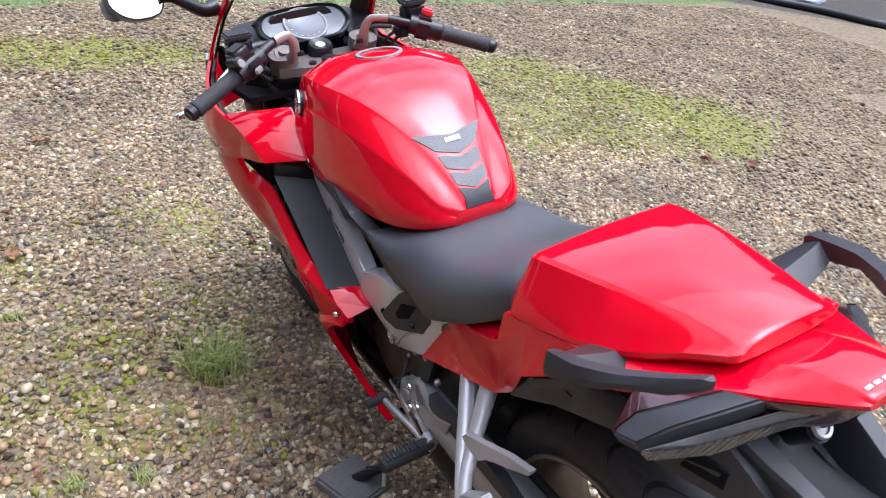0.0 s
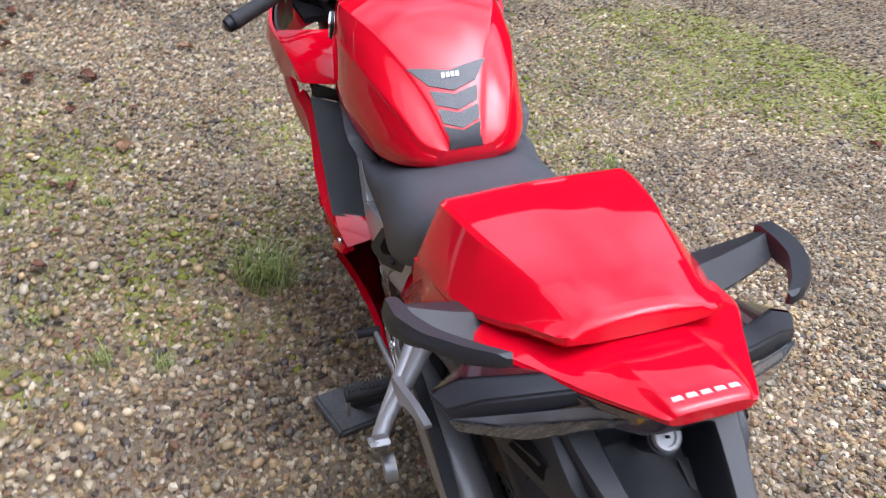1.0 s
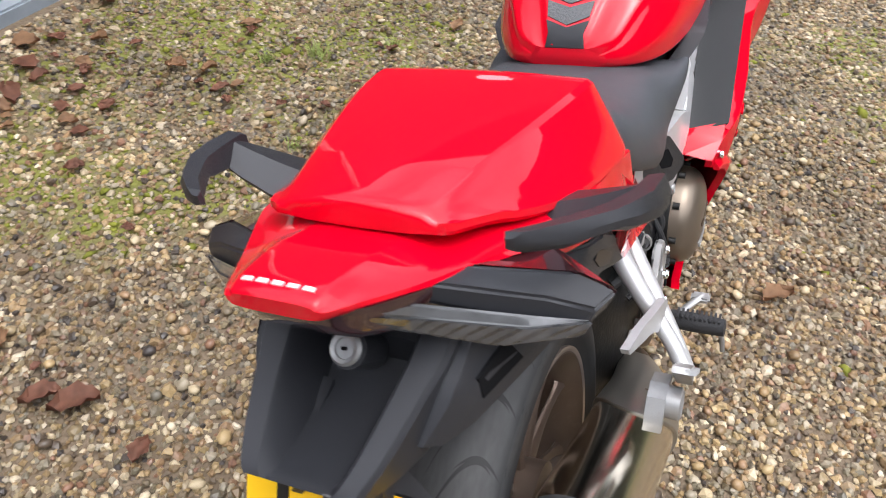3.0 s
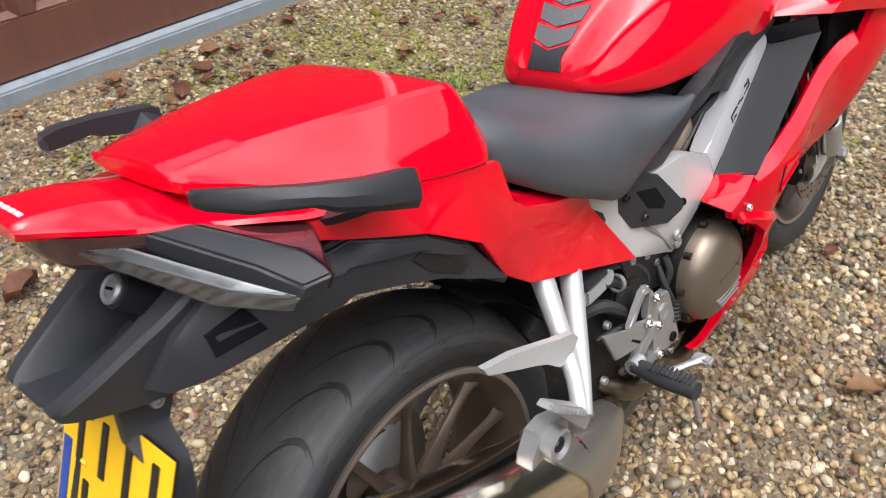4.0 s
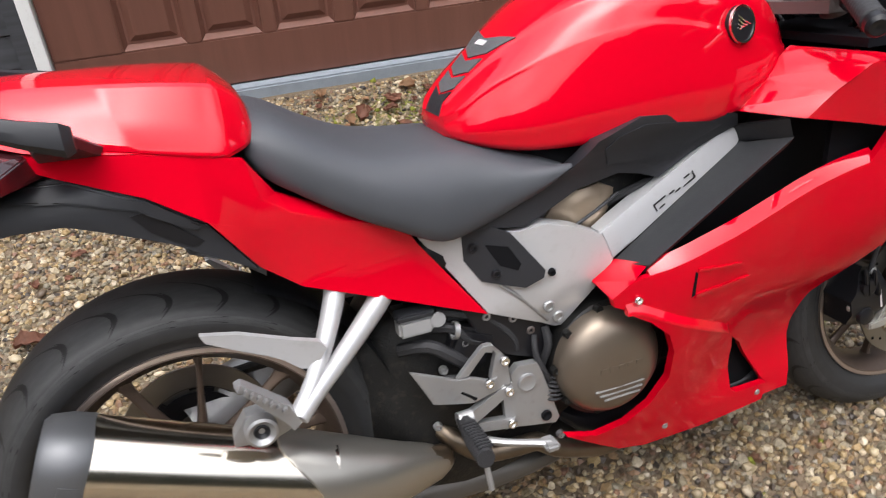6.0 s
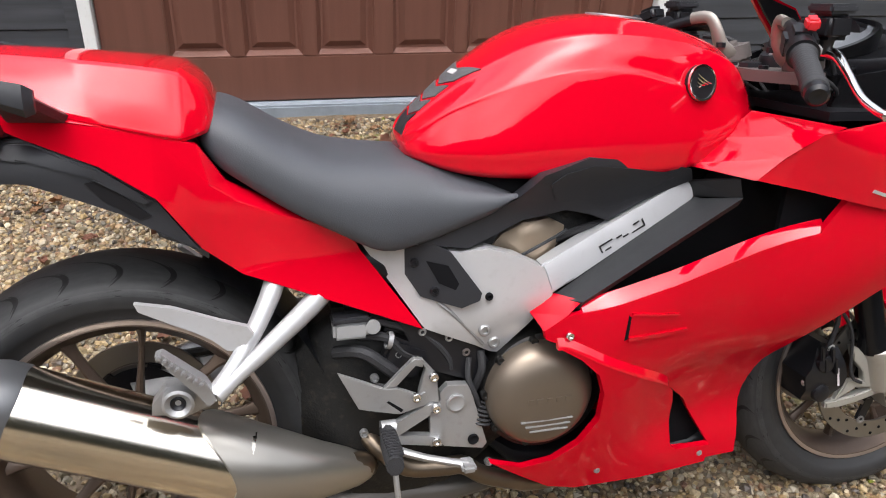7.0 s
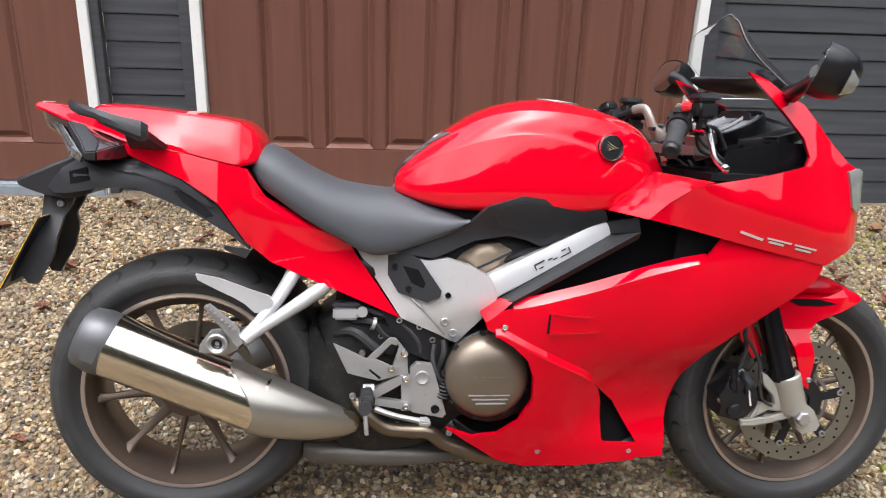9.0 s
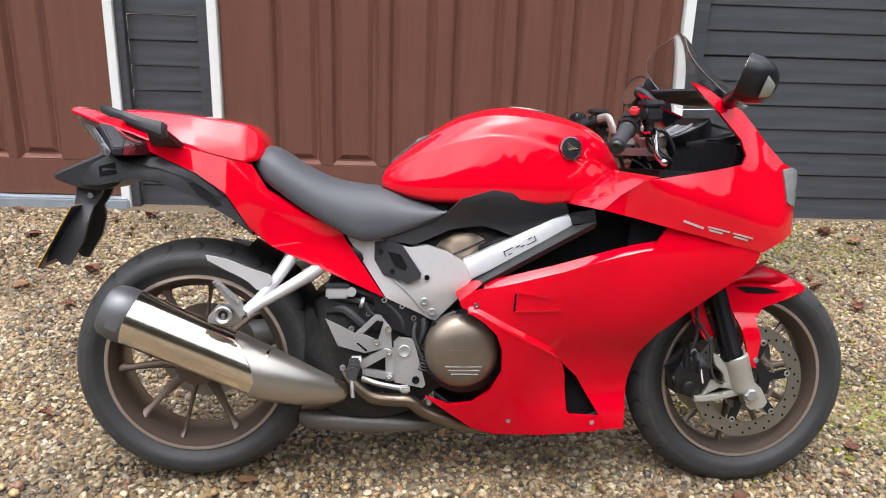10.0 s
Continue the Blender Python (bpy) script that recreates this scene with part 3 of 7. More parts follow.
for k in range(5):
    x = -0.032 + k * 0.0132
    part("mark", decal([(x, 0), (x + 0.0098, 0), (x + 0.0092, 0.0046), (x + 0.0007, 0.0046)], deck_skin, (-0.2585, 0, 1.02), (0, -1, 0), (1, 0, 0), (0, 0, -1), 0.0012), WHITE_MARK, deck)


TAIL = [(-0.258, 0.976, -0.046), (-0.155, 0.936, -0.108), (-0.065, 0.908, -0.143), (0.047, 0.892, -0.154), (0.119, 0.876, -0.159), (0.178, 0.862, -0.163), (0.19, 0.807, -0.166), (0.227, 0.778, -0.156), (0.288, 0.75, -0.147), (0.388, 0.716, -0.131),
        (0.213, 0.803, -0.138), (0.29, 0.76, -0.128), (0.384, 0.724, -0.115), (-0.155, 0.924, -0.108), (-0.04, 0.876, -0.15), (0.053, 0.836, -0.164), (0.12, 0.791, -0.174), (0.167, 0.774, -0.172), (0.227, 0.754, -0.157), (0.392, 0.704, -0.13), (0.214, 0.678, -0.15), (0.298, 0.676, -0.132),
        (0.403, 0.682, -0.126), (0.5, 0.543, -0.139), (0.225, 0.666, -0.149), (0.173, 0.71, -0.154), (0.36, 0.606, -0.144)]
TAIL_FACES = [(0, 1, 13), (1, 2, 14, 13), (2, 3, 15, 14), (3, 4, 16, 15), (4, 5, 6), (4, 6, 17, 16), (6, 7, 18, 17), (7, 8, 18), (8, 9, 19, 18), (5, 10, 6), (6, 10, 7), (10, 11, 8, 7), (11, 12, 9, 8),
              (16, 17, 25), (17, 18, 20), (17, 20, 25), (18, 21, 20), (18, 19, 21), (19, 22, 21), (25, 20, 24), (20, 21, 24), (21, 26, 24), (21, 22, 26), (22, 23, 26)]
both(lambda: facets(TAIL, TAIL_FACES, 0.012), "tail_side_panel", RED, bike, "glossy red folded tail side panel", sharp=30)
part("seat_base", hull([(-0.02, 0.885, 0.84, 0.11), (0.1, 0.868, 0.8, 0.125), (0.2, 0.82, 0.72, 0.12), (0.34, 0.73, 0.66, 0.12), (0.47, 0.68, 0.61, 0.12)], seat_half, 3, 2), SATIN, bike, "black under-seat tray")

# grab rails, rear lamps
def grab_rail():
    """A flat arm out of the tail and a faceted blade running back along it."""
    arm = rings([[(f, v, w - 0.002), (f - 0.006, v, w + 0.004), (0.45 * f + 0.55 * r, v, w + 0.017), (r, v, w + 0.001), (r + 0.004, v, w - 0.008), (f - 0.004, v, w - 0.012)] for v, w, f, r in ((-0.12, 0.897, 0.028, -0.06), (-0.16, 0.91, 0.018, -0.056), (-0.195, 0.925, 0.008, -0.052), (-0.222, 0.938, -0.002, -0.046))])
    blade = []
    for u, v, top, bot, t in ((0.0, -0.222, 0.947, 0.918, 0.005), (-0.01, -0.226, 0.954, 0.914, 0.01), (-0.05, -0.222, 0.962, 0.93, 0.013), (-0.085, -0.21, 0.971, 0.944, 0.013), (-0.1, -0.202, 0.974, 0.954, 0.013), (-0.14, -0.174, 0.985, 0.961, 0.012), (-0.163, -0.15, 0.989, 0.97, 0.01), (-0.168, -0.145, 0.985, 0.974, 0.004)):
        g = top - bot
        blade.append([(u, v - t, top - 0.4 * g), (u, v - 0.45 * t, top), (u, v + t, top - 0.08 * g), (u, v + t, bot + 0.1 * g), (u, v - 0.3 * t, bot), (u, v - t, bot + 0.25 * g)])
    bm = rings(blade)
    for b in (arm, bm):
        bmesh.ops.bevel(b, geom=[e for e in b.edges if e.calc_face_angle(0) > 0.45], offset=0.0022, segments=2, affect="EDGES", clamp_overlap=True)
    return join(arm, bm)


both(grab_rail, "grab_rail", BLACK, bike, "matt black pillion grab rail", sharp=30)


LAMP = [(-0.06, 0.908, -0.132), (-0.155, 0.943, -0.108), (-0.104, 0.909, -0.178), (-0.1, 0.893, -0.211), (-0.126, 0.89, -0.198), (-0.143, 0.91, -0.164), (-0.192, 0.95, -0.086), (-0.045, 0.878, -0.128), (-0.104, 0.874, -0.201), (-0.132, 0.874, -0.19), (-0.15, 0.888, -0.158), (-0.194, 0.932, -0.084)]
GLAZE = [(-0.207, 0.941, -0.078), (-0.156, 0.901, -0.158), (-0.13, 0.882, -0.199), (-0.137, 0.868, -0.19), (-0.176, 0.88, -0.135), (-0.21, 0.912, -0.07), (-0.167, 0.897, -0.153), (-0.212, 0.93, -0.076), (-0.252, 0.962, -0.046), (-0.25, 0.95, -0.042)]
for ob, s in zip(both(lambda: facets(LAMP, [(1, 2, 5, 6), (2, 3, 4, 5), (3, 8, 9, 4), (4, 9, 10, 5), (5, 10, 11, 6)], 0.012, 0.003), "rear_indicator", BLACK, bike, "black rear indicator housing"), (1, -1)):
    for name, corners, faces, material, label in (("lamp_cheek", LAMP, [(0, 2, 1), (0, 3, 2), (0, 7, 8, 3)], REDLENS, "smoked dark red lamp cheek"), ("indicator_lens", GLAZE, [(7, 6, 4, 5), (6, 2, 3, 4), (7, 5, 9, 8)], LENS, "clear ribbed indicator lens"), ("lens_rim", GLAZE, [(0, 1, 6, 7), (1, 2, 6), (0, 7, 8)], RIM, "bright upper band of the lens")):
        b2 = facets(corners, faces, 0.008, 0.002)
        part(name, b2 if s > 0 else flip(b2), material, ob, label)
part("tail_lamp", hull([(-0.262, 0.035, 0.972, 0.02, 0.957), (-0.24, 0.06, 0.962, 0.045, 0.928), (-0.17, 0.098, 0.94, 0.085, 0.9), (-0.1, 0.13, 0.92, 0.11, 0.868), (-0.03, 0.14, 0.9, 0.12, 0.85)],
                       lambda pv, tw, lv, lw: [(0, tw), (0.5 * pv, tw), (pv, tw), (0.5 * (pv + lv), 0.5 * (tw + lw)), (lv, lw), (0, lw)], 3, 2), REDLENS, bike, "dark red wrap-round tail lamp")

# under-tail and number plate
UNDER = [(-0.24, 0.81), (-0.202, 0.852), (-0.156, 0.878), (-0.09, 0.876), (-0.03, 0.872), (0.05, 0.836), (0.115, 0.79), (0.17, 0.71), (0.122, 0.737), (0.068, 0.77), (0.002, 0.799), (-0.045, 0.817), (-0.104, 0.818), (-0.14, 0.81), (-0.19, 0.8), (-0.225, 0.798)]
v_under = lambda u, w: -pw(u, [(-0.27, 0.06), (-0.2, 0.105), (-0.1, 0.15), (0.0, 0.156), (0.2, 0.158)]) + 0.02 * sm(w, 0.84, 0.88)
for ob, s in zip(both(lambda: panel(UNDER, v_under, 0.018, 0.04, bevel=0.004), "undertail_panel", BLACK, bike, "matt black undertail panel"), (1, -1)):
    # dark sheet laid on the panel, painting the shade of a hollow
    b2 = panel([(-0.183, 0.82), (-0.185, 0.845), (-0.146, 0.856), (-0.136, 0.83)], lambda u, w: v_under(u, w) - 0.0015, 0.004, 0.05, bevel=0)
    part("recess_shade", b2 if s > 0 else flip(b2), DARK, ob)
    b2 = panel([(0.03, 0.815), (0.05, 0.818), (0.11, 0.765), (0.095, 0.76), (0.05, 0.79)], lambda u, w: v_under(u, w) - 0.002, 0.006, 0.05)
    part("trim", b2 if s > 0 else flip(b2), SATIN, ob)
    b2 = panel([(-0.15, 0.873), (-0.03, 0.868), (0.05, 0.834), (0.115, 0.786), (0.105, 0.78), (0.04, 0.82), (-0.04, 0.846), (-0.14, 0.862)], lambda u, w: v_under(u, w) - 0.006, 0.01, 0.05, bevel=0.003)
    part("rib", b2 if s > 0 else flip(b2), BLACK, ob)
part("undertail_tray", hull([(-0.16, 0.85, 0.81, 0.085), (-0.1, 0.872, 0.815, 0.13), (0.0, 0.87, 0.8, 0.15), (0.1, 0.82, 0.75, 0.15), (0.18, 0.76, 0.69, 0.15)], seat_half, 3, 2), BLACK, bike, "matt black undertail tray")
def hanger_shell():
    """Sloping black tail piece: a sunk middle between two broad flat ridges, ending in a blunt lip over the plate."""
    rows = []
    for u, w, ho, hi, sink, deep in [tuple(r) for r in spline([(-0.165, 0.888, 0.096, 0.06, 0.04, 0.075), (-0.195, 0.872, 0.091, 0.058, 0.066, 0.085), (-0.235, 0.855, 0.081, 0.052, 0.062, 0.08), (-0.276, 0.837, 0.07, 0.044, 0.04, 0.052), (-0.304, 0.825, 0.06, 0.036, 0.012, 0.024), (-0.312, 0.819, 0.054, 0.03, 0.001, 0.01)], 3)]:
        n = Vector((-0.5, 0, 0.86))
        c = Vector((u, 0, w))
        prof = [(-ho, -deep), (-ho, -0.006), (-ho + 0.004, 0), (-hi - 0.003, 0), (-hi, -0.004), (-0.8 * hi, -sink), (0.8 * hi, -sink), (hi, -0.004), (hi + 0.003, 0), (ho - 0.004, 0), (ho, -0.006), (ho, -deep)]
        rows.append([c + Vector((0, v, 0)) + n * d for v, d in prof])
    return rings(rows)


part("plate_hanger", hanger_shell(), BLACK, bike, "matt black sloping plate hanger with two ridges", sharp=28)
for s in (-1, 1):
    part("hanger_wing", panel([(-0.26, 0.79), (-0.19, 0.81), (-0.204, 0.77), (-0.222, 0.742), (-0.225, 0.715), (-0.238, 0.66), (-0.272, 0.6), (-0.291, 0.602), (-0.302, 0.617), (-0.326, 0.603), (-0.33, 0.613), (-0.264, 0.723), (-0.267, 0.744)], lambda u, w: -0.045 - 0.03 * sm(w, 0.75, 0.7), 0.012, 0.05, mirror=s > 0, bevel=0.003), BLACK, bike)
    part("hanger_bolt", bolt((-0.226, s * 0.046, 0.771), 0.008, (0, s, 0)), ALLOY, bike)
lock = part("seat_lock", lathe([(-0.0, 0.0), (-0.0, 0.0145), (0.004, 0.0155), (0.007, 0.013), (0.006, 0.0095), (0.003, 0.009), (0.003, 0)], (-0.205, -0.003, 0.872), 30, (-0.7, 0, 0.71)), ALLOY, bike, "round chrome seat lock")
part("lock_barrel", lathe([(-0.045, 0), (-0.045, 0.018), (-0.001, 0.018), (-0.001, 0)], (-0.205, -0.003, 0.872), 24, (-0.7, 0, 0.71)), BLACK, lock, "black lock barrel")
plate_turn = Matrix.Rotation(math.atan2(0.08, 0.147), 4, "Y")
plate_c = Vector((-0.292, 0, 0.672))
plate = part("number_plate", box(plate_c + plate_turn @ Vector((0.002, 0, 0)), (0.004, 0.222, 0.172), 0.001, plate_turn), SATIN, bike, "rear number plate, yellow with black bars")
part("plate_face", box(plate_c + plate_turn @ Vector((-0.0008, 0, 0)), (0.0014, 0.22, 0.17), 0.0004, plate_turn), YELLOW, plate, "yellow plate face")
for row in (0.04, -0.035):
    for k in range(4 if row > 0 else 3):
        y = -0.068 + k * 0.05 + (0.0 if row > 0 else 0.02)
        part("plate_bar", box(plate_c + plate_turn @ Vector((-0.0022, -y, row)), (0.002, 0.013, 0.06), 0.0005, plate_turn), INK, plate)
# near-black bar on the lock face paints the key slot's shade
part("lock_slot_shade", box((-0.2075, -0.003, 0.8745), (0.012, 0.003, 0.003), 0.0005, Matrix.Rotation(radians(45), 4, "Y")), DARK, bike)
part("plate_band", box(plate_c + plate_turn @ Vector((-0.0022, 0.096, -0.02)), (0.002, 0.018, 0.09), 0.0005, plate_turn), BLUE, plate)
for y in (-0.055, 0.055):
    part("plate_screw", lathe([(0, 0), (0, 0.006), (0.003, 0.005), (0.004, 0)], plate_c + plate_turn @ Vector((-0.0015, y, 0.012)), 12, (-1, 0, 0)), YELLOW, plate)

# frame and side covers
FRAME = [(0.396, 0.704), (0.475, 0.689), (0.558, 0.672), (0.601, 0.679), (0.651, 0.663), (0.692, 0.642), (0.711, 0.594), (0.68, 0.544), (0.629, 0.486), (0.616, 0.489), (0.591, 0.504), (0.503, 0.542)]
SPAR = [(0.692, 0.644), (0.942, 0.763), (0.96, 0.763), (0.972, 0.752), (0.965, 0.735), (0.709, 0.594)]
PLUG = [(0.45, 0.672), (0.463, 0.679), (0.515, 0.689), (0.542, 0.675), (0.587, 0.611), (0.584, 0.598), (0.557, 0.583), (0.496, 0.599)]
AIR = [(0.48, 0.69), (0.527, 0.7), (0.645, 0.756), (0.68, 0.796), (0.756, 0.82), (0.872, 0.806), (0.943, 0.79), (0.954, 0.768), (0.81, 0.706), (0.775, 0.72), (0.733, 0.73), (0.659, 0.719), (0.57, 0.678)]
v_spar = lambda u: -pw(u, [(0.69, 0.166), (0.97, 0.142)])
v_pad = lambda u: -0.118 - 0.42 * (u - 0.454)
v_air = lambda u, w: -pw(u, [(0.45, 0.138), (0.6, 0.15), (0.7, 0.149), (0.94, 0.132)]) - 0.033 * sm(w, 0.73, 0.8)
v_frame = lambda u, w: -pw(u, [(0.39, 0.112), (0.45, 0.12), (0.52, 0.138), (0.6, 0.161), (0.74, 0.165)]) + 0.35 * max(0.0, 0.56 + 0.25 * (u - 0.6) - w)
for ob, s in zip(both(lambda: panel(FRAME, v_frame, 0.035, 0.02, bevel=0.004), "frame_plate", SILVER, bike, "silver painted cast frame pivot plate"), (1, -1)):
    # the third is a hole, drawn as a near-black piece for its shade
    for u, w, r in ((0.598, 0.538, 0.0105), (0.618, 0.51, 0.0105), (0.602, 0.6, 0.0065)):
        b2 = bolt((u, v_frame(u, w) - 0.001, w), r)
        part("frame_bolt", b2 if s > 0 else flip(b2), ALLOY if w < 0.58 else DARK, ob)
for path in ([(0.503, 0.632), (0.52, 0.594), (0.55, 0.565), (0.6, 0.508)],):
    both(lambda: tube([(u, v_frame(u, w) - 0.0005, w) for u, w in path], 0.0032, 8, 4), "casting_step", ALLOY, bike)
for ob, s in zip(both(lambda: panel(SPAR, lambda u, w: v_spar(u) + 0.35 * max(0.0, w - 0.628 - (u - 0.709) * 0.5), 0.03, 0.03, bevel=0.003), "frame_spar", SILVER, bike, "silver painted frame spar"), (1, -1)):
    tilt = Matrix.Rotation(-0.49, 4, "Y")
    for du, dw, long, high in ((0.0, 0.006, 0.026, 0.0025), (-0.012, 0.0, 0.0025, 0.0135), (0.0, -0.006, 0.012, 0.0025), (0.026, 0.002, 0.011, 0.0025), (0.037, -0.003, 0.011, 0.0025), (0.062, 0.006, 0.012, 0.0025), (0.0745, 0.0, 0.0025, 0.0135), (0.062, -0.006, 0.026, 0.0025)):
        c = Vector((0.805, 0, 0.667)) + tilt @ Vector((du, 0, dw))
        c.y = v_spar(c.x) - 0.0004
        b2 = box(c, (long, 0.002, high), 0.0004, tilt)
        part("spar_mark", b2 if s > 0 else flip(b2), INK, ob)
for ob, s in zip(both(lambda: panel(PLUG, lambda u, w: v_pad(u), 0.02, 0.02, bevel=0.005), "frame_pad", BLACK, bike, "black plastic frame protector"), (1, -1)):
    # dark sheet laid on the pad in place of a shaded hollow
    b2 = panel([(0.504, 0.66), (0.537, 0.654), (0.553, 0.625), (0.548, 0.614), (0.523, 0.624)], lambda u, w: v_pad(u) - 0.0012, 0.006, 0.1, bevel=0)
    part("recess_shade", b2 if s > 0 else flip(b2), DARK, ob)
    for u, w in ((0.487, 0.657), (0.517, 0.611)):
        b2 = bolt((u, v_pad(u) + 0.001, w), 0.0075)
        part("pad_screw", b2 if s > 0 else flip(b2), SATIN, ob)
for ob, s in zip(both(lambda: panel(AIR, lambda u, w: v_air(u, w), 0.03, 0.025, bevel=0.004), "side_cover", BLACK, bike, "black grained plastic side cover"), (1, -1)):
    b2 = panel([(0.694, 0.78), (0.716, 0.797), (0.764, 0.807), (0.834, 0.798), (0.9, 0.786), (0.915, 0.776), (0.82, 0.73), (0.8, 0.728), (0.765, 0.742), (0.71, 0.75)], lambda u, w: v_air(u, w) - 0.002, 0.004, 0.03)
    part("cover_inset", b2 if s > 0 else flip(b2), BLACK, ob)
def inner_panel():
    """Flat black ledge between the frame spar and the fairing, with a turned down outer edge and a closed front end."""
    rows = []
    for k in range(9):
        p, q = Vector((0.712, -0.163, 0.592)).lerp(Vector((0.967, -0.144, 0.738)), k / 8), Vector((0.733, -0.23, 0.603)).lerp(Vector((1.004, -0.222, 0.753)), k / 8)
        rows.append([p, p.lerp(q, 0.12) + Vector((0, 0, -0.003)), p.lerp(q, 0.55) + Vector((0, 0, -0.001)), q, q + Vector((0, 0.002, -0.003)), q + Vector((0, 0.012, -0.016)), p + Vector((0, 0, -0.016))])
    return rings(rows)


both(lambda: facets([(0.955, 0.765, -0.142), (1.0, 0.782, -0.215), (1.004, 0.752, -0.221), (0.965, 0.737, -0.144)], [(0, 1, 2), (0, 2, 3)], 0.012), "ledge_end", SATIN, bike, "black end of the fairing ledge")
both(inner_panel, "inner_panel", INNER, bike, "dark grey grained inner fairing panel", sharp=30)
# near-black sheets put where the fairing opening shows only shade
both(lambda: panel([(0.78, 0.6), (0.95, 0.7), (1.02, 0.79), (1.1, 0.835), (1.26, 0.835), (1.3, 0.68), (1.2, 0.6), (0.95, 0.52), (0.8, 0.52)], lambda u, w: -0.12 + 0.06 * sm(u, 1.05, 1.3), 0.01, 0.06), "duct_shade", DARK, bike, "near-black sheet standing in for the shaded duct opening in the fairing")
both(lambda: panel([(1.09, 0.685), (1.1, 0.8), (1.3, 0.78), (1.32, 0.66)], lambda u, w: -0.205, 0.01, 0.1), "duct_gap_sheet", DARK, bike, "near-black sheet added to close the gap at the fairing tip")


# fairing
def v_low(u, w):
    a = pw(w, [(0.18, 1.14), (0.3, 1.18), (0.4, 1.22), (0.5, 1.28), (0.58, 1.345), (0.67, 1.44)])
    x, y = min(1.0, max(0.0, (a - u) / 0.5)), min(1.0, max(0.0, (w - 0.14) / 0.44))
    wide = 0.04 * sm(w, 0.2, 0.64) * (1 - x) ** 1.5
    body = 0.095 + wide + 0.15 * x * (1.6 - 0.6 * x) * y * (1.6 - 0.6 * y)
    top = pw(u, [(1.0, 0.24), (1.149, 0.256), (1.25, 0.268), (1.35, 0.263), (1.42, 0.246), (1.5, 0.21)])
    body += (top - body) * sm(w, 0.31, 0.72) * sm(u, 0.98, 1.2)
    return -body + 0.03 * sm(u, 0.8, 0.66) * sm(w, 0.25, 0.5) + 0.028 * sm(u, 0.82, 1.0) * sm(w, 0.5, 0.38) * sm(w, 0.22, 0.32)


def v_up(u, w):
    """Side of the upper fairing: a crest runs down it to the front, the face above leans in, the face below a little."""
    g = pw(u, [(0.92, 0.14), (1.014, 0.235), (1.1, 0.268), (1.18, 0.29), (1.24, 0.2935), (1.3, 0.29), (1.4, 0.268), (1.47, 0.236), (1.52, 0.19), (1.55, 0.135), (1.575, 0.06)])
    d = w - 0.859 + 0.316 * (u - 1.11)
    lean = (0.3 if d > 0 else 0.2) * (math.hypot(d, 0.006) - 0.006) * sm(u, 1.02, 1.12) * sm(u, 1.54, 1.42)
    return -g + min(0.1, lean + 0.12 * max(0.0, w - 0.9))


LOWER_FRONT = [(0.679, 0.552), (0.712, 0.579), (0.735, 0.586), (0.803, 0.602), (0.914, 0.63), (1.027, 0.661), (1.138, 0.691), (1.15, 0.712), (1.174, 0.75), (1.3, 0.723), (1.41, 0.698), (1.412, 0.685), (1.402, 0.657), (1.327, 0.598), (1.255, 0.536), (1.192, 0.468), (1.167, 0.4), (1.156, 0.33), (1.15, 0.271), (1.149, 0.187), (1.072, 0.187), (1.077, 0.227), (1.005, 0.339), (0.956, 0.384), (0.935, 0.405), (0.746, 0.504), (0.732, 0.515), (0.684, 0.536)]
LOWER_REAR = [(0.72, 0.524), (0.787, 0.49), (0.9, 0.43), (0.935, 0.405), (0.956, 0.382), (0.967, 0.352), (0.976, 0.291), (0.981, 0.249), (0.995, 0.236), (1.077, 0.227), (1.072, 0.187), (0.927, 0.179), (0.791, 0.185), (0.731, 0.206), (0.607, 0.301), (0.667, 0.278), (0.725, 0.284), (0.768, 0.316), (0.793, 0.37), (0.788, 0.43), (0.77, 0.473), (0.738, 0.503), (0.7, 0.525)]
UPPER = [(1.014, 0.783), (1.05, 0.82), (1.1, 0.857), (1.148, 0.866), (1.276, 0.888), (1.349, 0.903), (1.362, 0.922), (1.353, 0.96), (1.322, 0.996), (1.275, 1.047), (1.226, 1.098), (1.272, 1.082), (1.31, 1.056), (1.364, 1.034), (1.42, 0.971), (1.472, 0.91), (1.535, 0.88), (1.572, 0.82), (1.572, 0.748), (1.516, 0.735), (1.452, 0.708), (1.416, 0.69), (1.3, 0.7165), (1.178, 0.745), (1.1, 0.764)]
NOTCH = [(0.807, 0.58), (0.806, 0.533), (0.8115, 0.536), (0.8115, 0.576)]
def fairing_lip():
    """Bright turned-in edge along the top of the lower fairing."""
    rows = []
    for u, w in spline([(0.735, 0.603), (0.803, 0.62), (0.914, 0.648), (1.027, 0.679), (1.1, 0.699), (1.149, 0.711)], 4):
        o = v_low(u, w - 0.018)
        i = min(-0.205, o + 0.02)
        rows.append([(u, o + 0.002, w - 0.024), (u, o, w - 0.0185), (u, o + 0.0015, w - 0.0165), (u, i, w), (u, i + 0.006, w - 0.004), (u, o + 0.008, w - 0.022)])
    return rings(rows)


